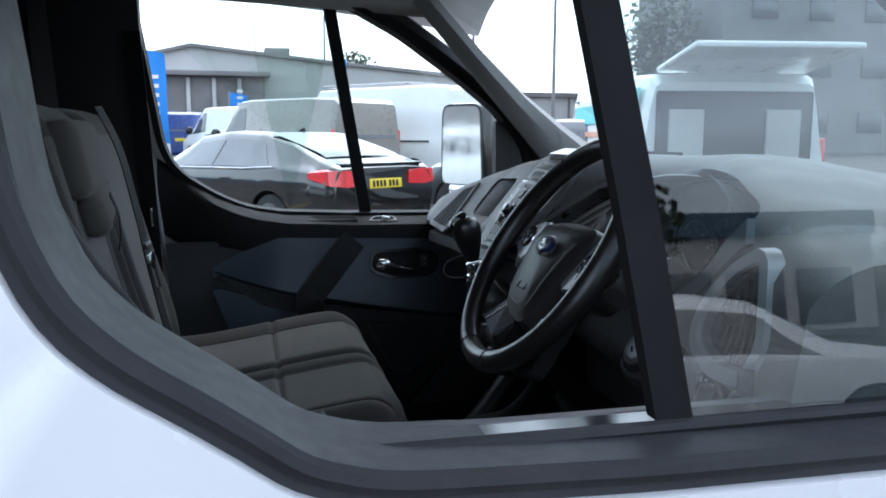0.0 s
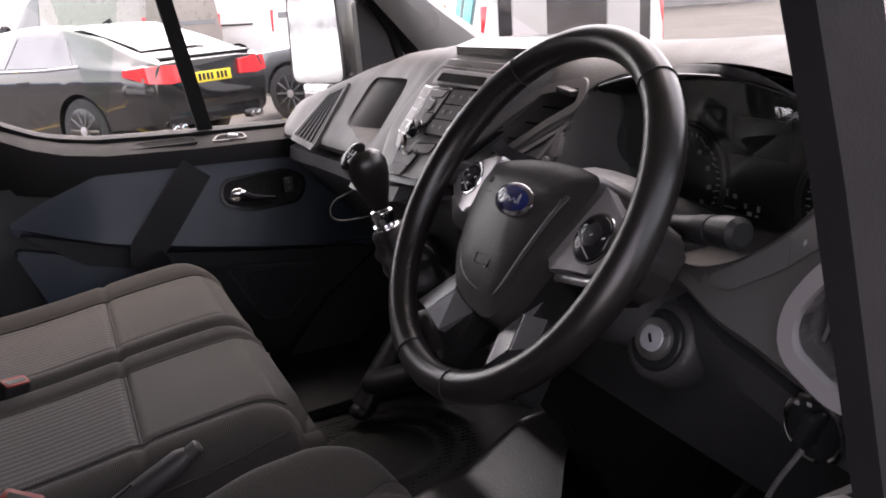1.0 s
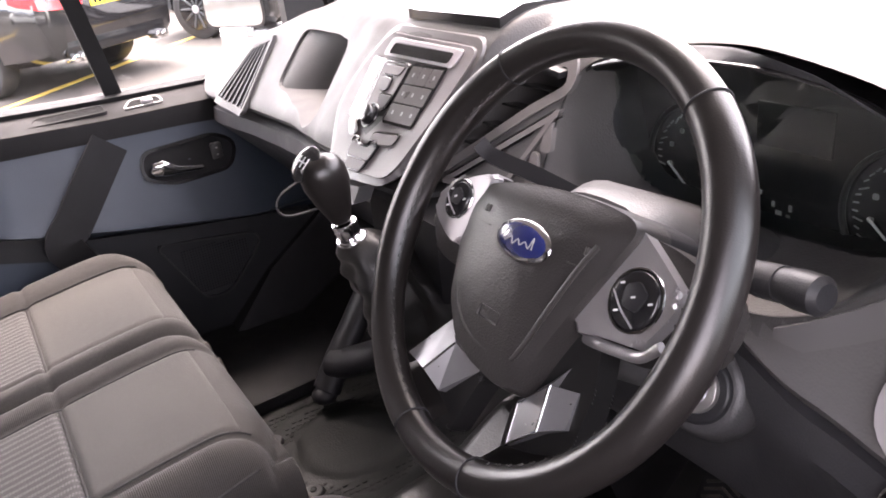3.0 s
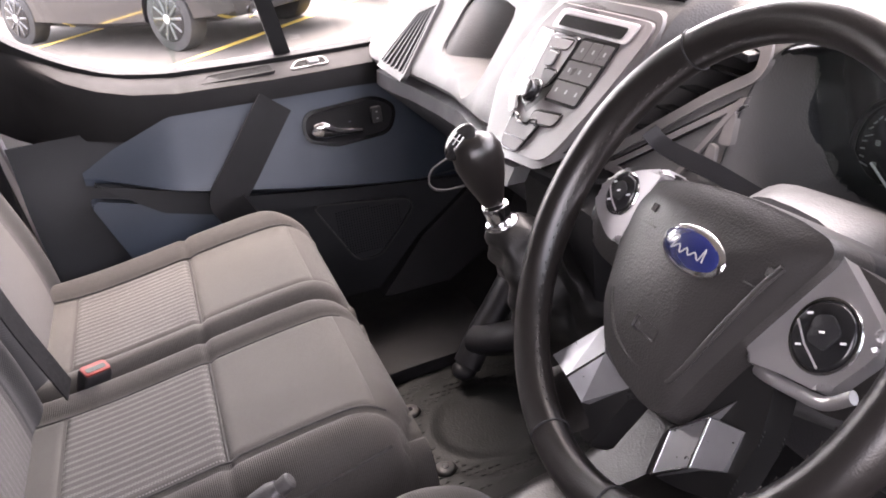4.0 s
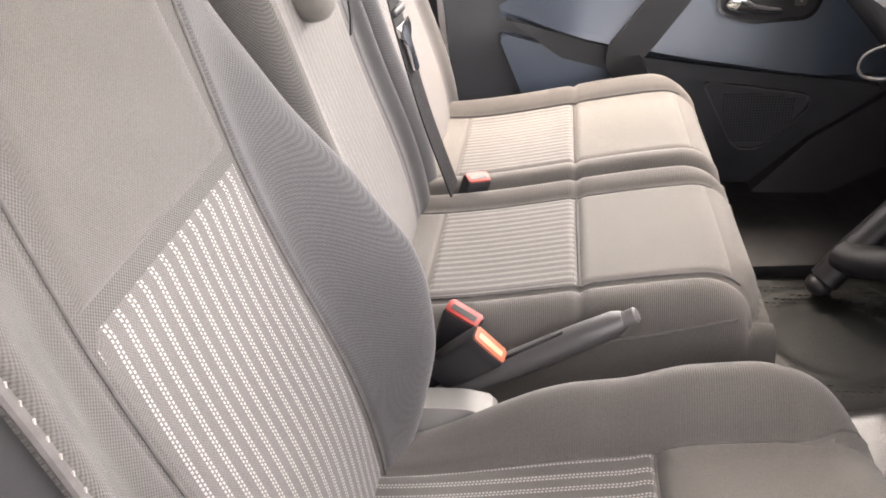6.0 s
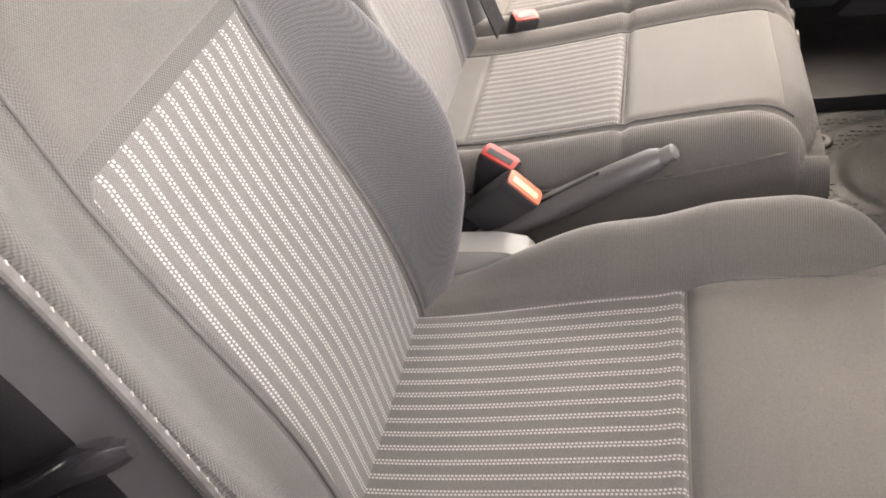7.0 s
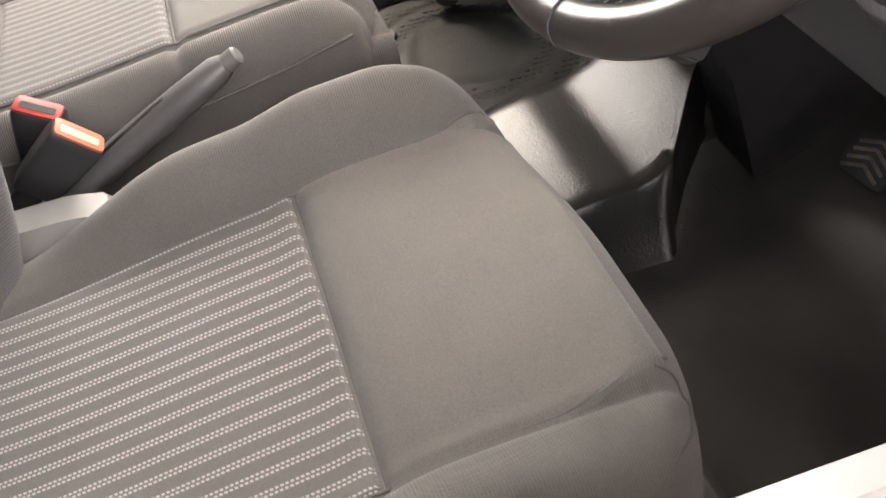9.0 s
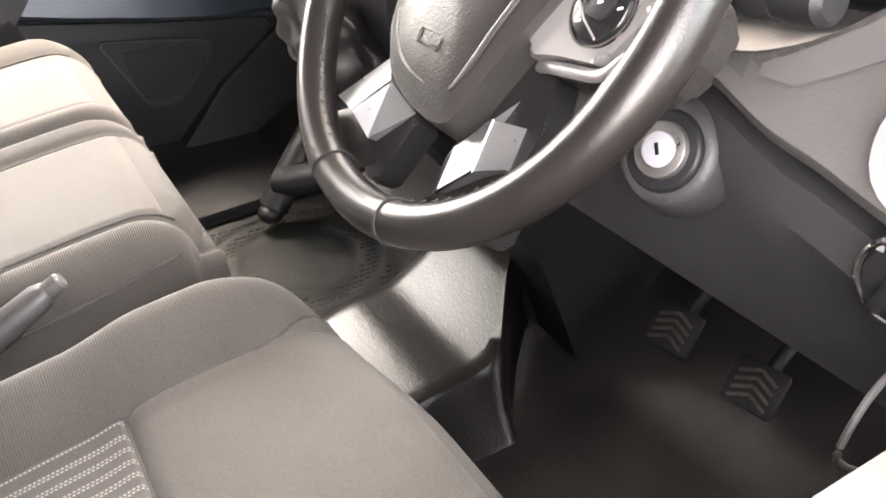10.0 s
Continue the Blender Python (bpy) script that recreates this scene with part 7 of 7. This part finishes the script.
def banner(at, hgt, turn):
    ob = thing("banner_flag", "blue and white feather banner on a pole", "flag", group="banner flags")
    part("pole", cyl(0.025, 0.02, hgt, pose(0, 0, hgt / 2), 10), "bezel", ob)
    part("cloth", grid(lambda u, v: (0.04 + 0.85 * v * (1 - 0.12 * u), 0.05 * math.sin(6 * u + 3 * v), lerp(0.9, hgt - 0.05, u) - 0.12 * v), 14, 8), "flag_blue", ob, "blue printed cloth")
    part("cloth_foot", grid(lambda u, v: (0.04 + 0.85 * v, 0.012 + 0.05 * math.sin(6 * u * 0.2 + 3 * v), lerp(0.55, 0.95, u) - 0.12 * v), 6, 8), "mark_white", ob)
    for k in range(6):
        part("sign_bar", box((0.26, 0.012, 0.12), (0.47, -0.05, 1.5 + 0.28 * k), 0.0), "mark_white", ob)
    ob.matrix_world = pose(*at, 0, 0, turn)


banner((-3.45, 26.0, 0.3), 3.8, -20)
banner((-0.95, 36.0, 0.4), 2.9, 10)
banner((3.2, 30.0, 0.35), 4.1, 60)


def tree(at, hgt, crown, seed):
    ob = thing("tree", "dark green broadleaf tree beyond the buildings", "tree", group="trees")
    rnd = random.Random(seed)
    part("trunk", tube([(0, 0, 0), (0.1, 0, hgt * 0.3), (0.05, 0.1, hgt * 0.6), (0.1, 0, hgt * 0.85)], [0.22, 0.17, 0.1, 0.03], 10), "bark", ob)
    for k in range(5):
        a = rnd.uniform(0, 6.28)
        z = hgt * rnd.uniform(0.4, 0.65)
        part("limb", tube([(0.05, 0, z), (0.6 * crown * math.cos(a) * 0.5, 0.6 * crown * math.sin(a) * 0.5, z + 0.18 * hgt), (0.6 * crown * math.cos(a), 0.6 * crown * math.sin(a), z + 0.3 * hgt)], [0.08, 0.05, 0.02], 7), "bark", ob)
    vs, fs = [], []
    for k in range(900):
        d = Vector((rnd.gauss(0, 1), rnd.gauss(0, 1), rnd.gauss(0, 1))).normalized() * rnd.uniform(0.45, 1.0) * (1 + 0.3 * noise.noise((k % 17, seed, 0)))
        c = Vector((d.x * crown, d.y * crown, hgt * 0.68 + d.z * hgt * 0.34))
        t = Vector((rnd.gauss(0, 1), rnd.gauss(0, 1), rnd.gauss(0, 1))).normalized() * 0.26
        b = t.orthogonal().normalized() * 0.16
        i = len(vs)
        vs += [c - t, c + b, c + t, c - b]
        fs.append((i, i + 1, i + 2, i + 3))
    me = bpy.data.meshes.new("crown")
    me.from_pydata([tuple(v) for v in vs], [], fs)
    me.materials.append(M["leaf"])
    cr = new("crown", me)
    cr.parent = ob
    cr["kind"] = "stuff"
    ob.matrix_world = pose(*at)


for k, (x, y, hh, c) in enumerate(((23.0, 42.0, 9.0, 2.6), (8.5, 66, 7.2, 2.4), (5.0, 68, 6.8, 2.0), (-9, -30, 8, 3.2), (-3.0, -34, 7, 3.0), (6.0, -32, 8.5, 3.4), (14, -31, 7.5, 3.0))):
    tree(on_ground(x, y), hh, c, 11 + k)
for k, (x, y, hh) in enumerate(((9.3, 33, 8.5), (12.6, 32, 9.0), (16.2, 34, 9.5), (4.6, 50, 8.0))):
    p = thing("lamp_post", "slim grey steel post in the car park", "lamp post", group="posts")
    part("post", cyl(0.09, 0.05, hh, pose(0, 0, hh / 2), 10), "cladding_dark", p)
    part("head", box((0.5, 0.16, 0.10), (0.2, 0, hh), 0.03), "cladding_dark", p)
    p.matrix_world = pose(*on_ground(x, y))

# on the near side of the van: what its quarter window and mirror reflect
back = thing("showroom", "pale showroom building with blue fascia behind the camera", "building")
part("wall", box((50, 8, 5.0), (6, -40, 2.5)), "cladding", back, smooth=False)
part("fascia", box((50.4, 8.4, 1.2), (6, -40, 5.4)), "fascia_blue", back, smooth=False)
for k in range(12):
    part("window", box((3.2, 0.1, 2.8), (-16 + 4 * k, -35.95, 1.7), 0.03), "glass_dark", back)
near_car, pane_s, lp, sec = vehicle("silver_car", "pale silver hatchback parked on the near side", "car", on_ground(3.4, -7.2), 12, S2, "van_white", (-1.4, 1.40), 0.34)
pane_s(-1.9, -0.45, 0.10, 0.84, 0.15, 0.0)
pane_s(-0.40, 1.0, 0.10, 0.84, 0.0, -0.42)
far_white, pane_s, lp, sec = vehicle("white_car", "white car parked across the lane behind the van", "car", on_ground(-9.0, 6.8), 70, S2, "van_white", (-1.4, 1.40), 0.34)
pane_s(-1.9, -0.45, 0.10, 0.84, 0.15, 0.0)
pane_s(-0.40, 1.0, 0.10, 0.84, 0.0, -0.42)

rear_car, pane_s, lp, sec = vehicle("white_car", "white hatchback parked across the car park", "car", on_ground(-13.0, 3.4), 80, S2, "van_white", (-1.4, 1.40), 0.34)
pane_s(-1.9, -0.45, 0.10, 0.84, 0.15, 0.0)
pane_s(-0.40, 1.0, 0.10, 0.84, 0.0, -0.42)

hedge = thing("brick_terrace", "dark row of buildings at the far end of the car park", "building")
part("wall", box((8, 90, 5.5), (-62, 20, 2.9)), "cladding_dark", hedge, smooth=False)
part("roof", box((9, 91, 0.5), (-62, 20, 5.9)), "flag_blue", hedge, smooth=False)

# passenger door mirror
dm = thing("door_mirror", "black door mirror with a bright glass on the passenger door", "mirror")
mi, mo = Vector((0.335, 0.985, 0)), Vector((0.248, 1.12, 0))
ax = (mo - mi).normalized()
nm_ = Vector((-ax.y, ax.x, 0))
nm_ = nm_ if nm_.x < 0 else -nm_
lo_, hi_ = 1.285, 1.545


def mput(a, b, d):
    return mi + ax * a + nm_ * d + Vector((0, 0, b))


L_ = (mo - mi).length
MP = rounded([(-0.012, lo_), (L_ + 0.012, lo_), (L_ + 0.006, hi_), (0.0, hi_)], 0.035)
part("housing", loft([[mput(a, b, 0.012) for a, b in MP], [mput(a, b, -0.02) for a, b in offset_poly(MP, 0.006)], [mput(lerp(a, L_ / 2, 0.15), lerp(b, 1.41, 0.12), -0.09) for a, b in MP], [mput(lerp(a, L_ / 2, 0.6), lerp(b, 1.41, 0.5), -0.13) for a, b in MP]]), "gloss_black", dm)
gl_ = offset_poly(MP, -0.007)
gb = bmesh.new()
gb.faces.new([gb.verts.new(mput(a, b, 0.0135)) for a, b in gl_])
part("mirror_glass", gb, "mirror", dm, "bright mirror glass", smooth=False)
part("mirror_foot", box((0.12, 0.16, 0.07), (0.36, 0.94, 1.255), 0.025), "gloss_black", dm)
part("blind_spot_mirror", box((0.02, 0.11, 0.06), (0.285, 1.05, 1.262), 0.012, rot=(0, 0, 33)), "chrome", dm)
part("corner_cover", prism(rounded([(0.33, 1.215), (0.45, 1.215), (0.40, 1.41), (0.345, 1.49), (0.325, 1.49)], 0.01), "y", 0.83, 0.865, 0.006), "satin_black", dm)



# ---- the rest of the van: load space, nose and wheels ----
van = thing("panel_van", "white panel van body round the cab, parked on tarmac", "van", kind="structure")


def van_ring(x, half, top, low):
    """Cross-section of the load space: upright flanks leaning in towards a rounded roof."""
    side = [(half * 0.93, low), (half, low + 0.12), (half, 0.95), (half - 0.035, 1.25), (half - 0.10, top - 0.14), (half - 0.14, top - 0.05), (half - 0.22, top - 0.01), (half * 0.4, top + 0.015)]
    return [(x, y, z) for y, z in side] + [(x, -y, z) for y, z in side[::-1]]


load = part("load_space", loft([van_ring(-0.985, 0.985, 1.90, 0.42), van_ring(-1.05, 0.99, 1.93, 0.42), van_ring(-2.2, 1.0, 1.95, 0.42), van_ring(-3.4, 0.985, 1.93, 0.42), van_ring(-3.62, 0.955, 1.88, 0.44), van_ring(-3.66, 0.92, 1.80, 0.50)]), "white_paint", van, "white ribbed load space", sharp=35)
cut(load, [move(cyl(0.39, 0.39, 0.6, None, 40), pose(-2.05, s * 1.0, 0.34, 90, 0, 0)) for s in (1, -1)])
for s in (1, -1):
    part("side_rail", box((2.4, 0.02, 0.05), (-2.3, s * 1.003, 1.18), 0.008), "white_paint", van)
    part("rub_strip", box((1.5, 0.03, 0.13), (-1.3 - 0.0, s * 0.992, 0.60), 0.012), "rubber", van, "black plastic rubbing strip")
    part("tail_lamp", box((0.06, 0.09, 0.52), (-3.60, s * 0.93, 1.15), 0.02), "lamp_red", van, "tall red tail lamp")
    part("rear_door", box((0.03, 0.84, 1.26), (-3.655, s * 0.43, 1.14), 0.012), "white_paint", van)
    arch = [(1.22 + 0.39 * math.cos(a), 0.40 + 0.36 * math.sin(a)) for a in [math.pi * i / 16 for i in range(17)]]
    part("front_wing", prism([(0.635, 0.40), (0.635, 1.19), (0.98, 1.165), (1.35, 1.08), (1.62, 0.94), (1.78, 0.78), (1.80, 0.40)] + arch, "y", s * 0.85, s * 0.965), "white_paint", van, "white front wing", sharp=35)
    part("headlamp", prism(rounded([(1.45, 0.98), (1.70, 0.86), (1.80, 0.72), (1.66, 0.74), (1.46, 0.88)], 0.02), "y", s * 0.72, s * 0.972, 0.01), "glass_dark", van, "swept back headlamp")
    for wx in (1.22, -2.05):
        road_wheel(van, (wx, s * 0.86, 0.335), 0.335, 0.22, s)
part("front_bumper", prism(rounded([(1.55, 0.30), (1.55, 0.62), (1.86, 0.60), (1.90, 0.46), (1.84, 0.32)], 0.04), "y", -0.93, 0.93, 0.02), "trim_dark", van, "dark grey plastic bumper")
part("nose_panel", prism(rounded([(1.60, 0.58), (1.60, 0.93), (1.72, 0.88), (1.84, 0.72), (1.86, 0.58)], 0.03), "y", -0.86, 0.86, 0.02), "white_paint", van)
grille = part("grille", box((0.04, 0.95, 0.20), (1.845, 0, 0.71), 0.012, rot=(0, -12, 0)), "gloss_black", van, "black grille")
for k in range(3):
    part("grille_bar", box((0.02, 0.92, 0.022), (1.872 - 0.012 * k, 0, 0.65 + 0.06 * k), 0.005), "bezel", grille)
part("underbody", box((4.9, 1.50, 0.20), (-1.0, 0, 0.42), 0.03), "satin_black", van, "black underbody")
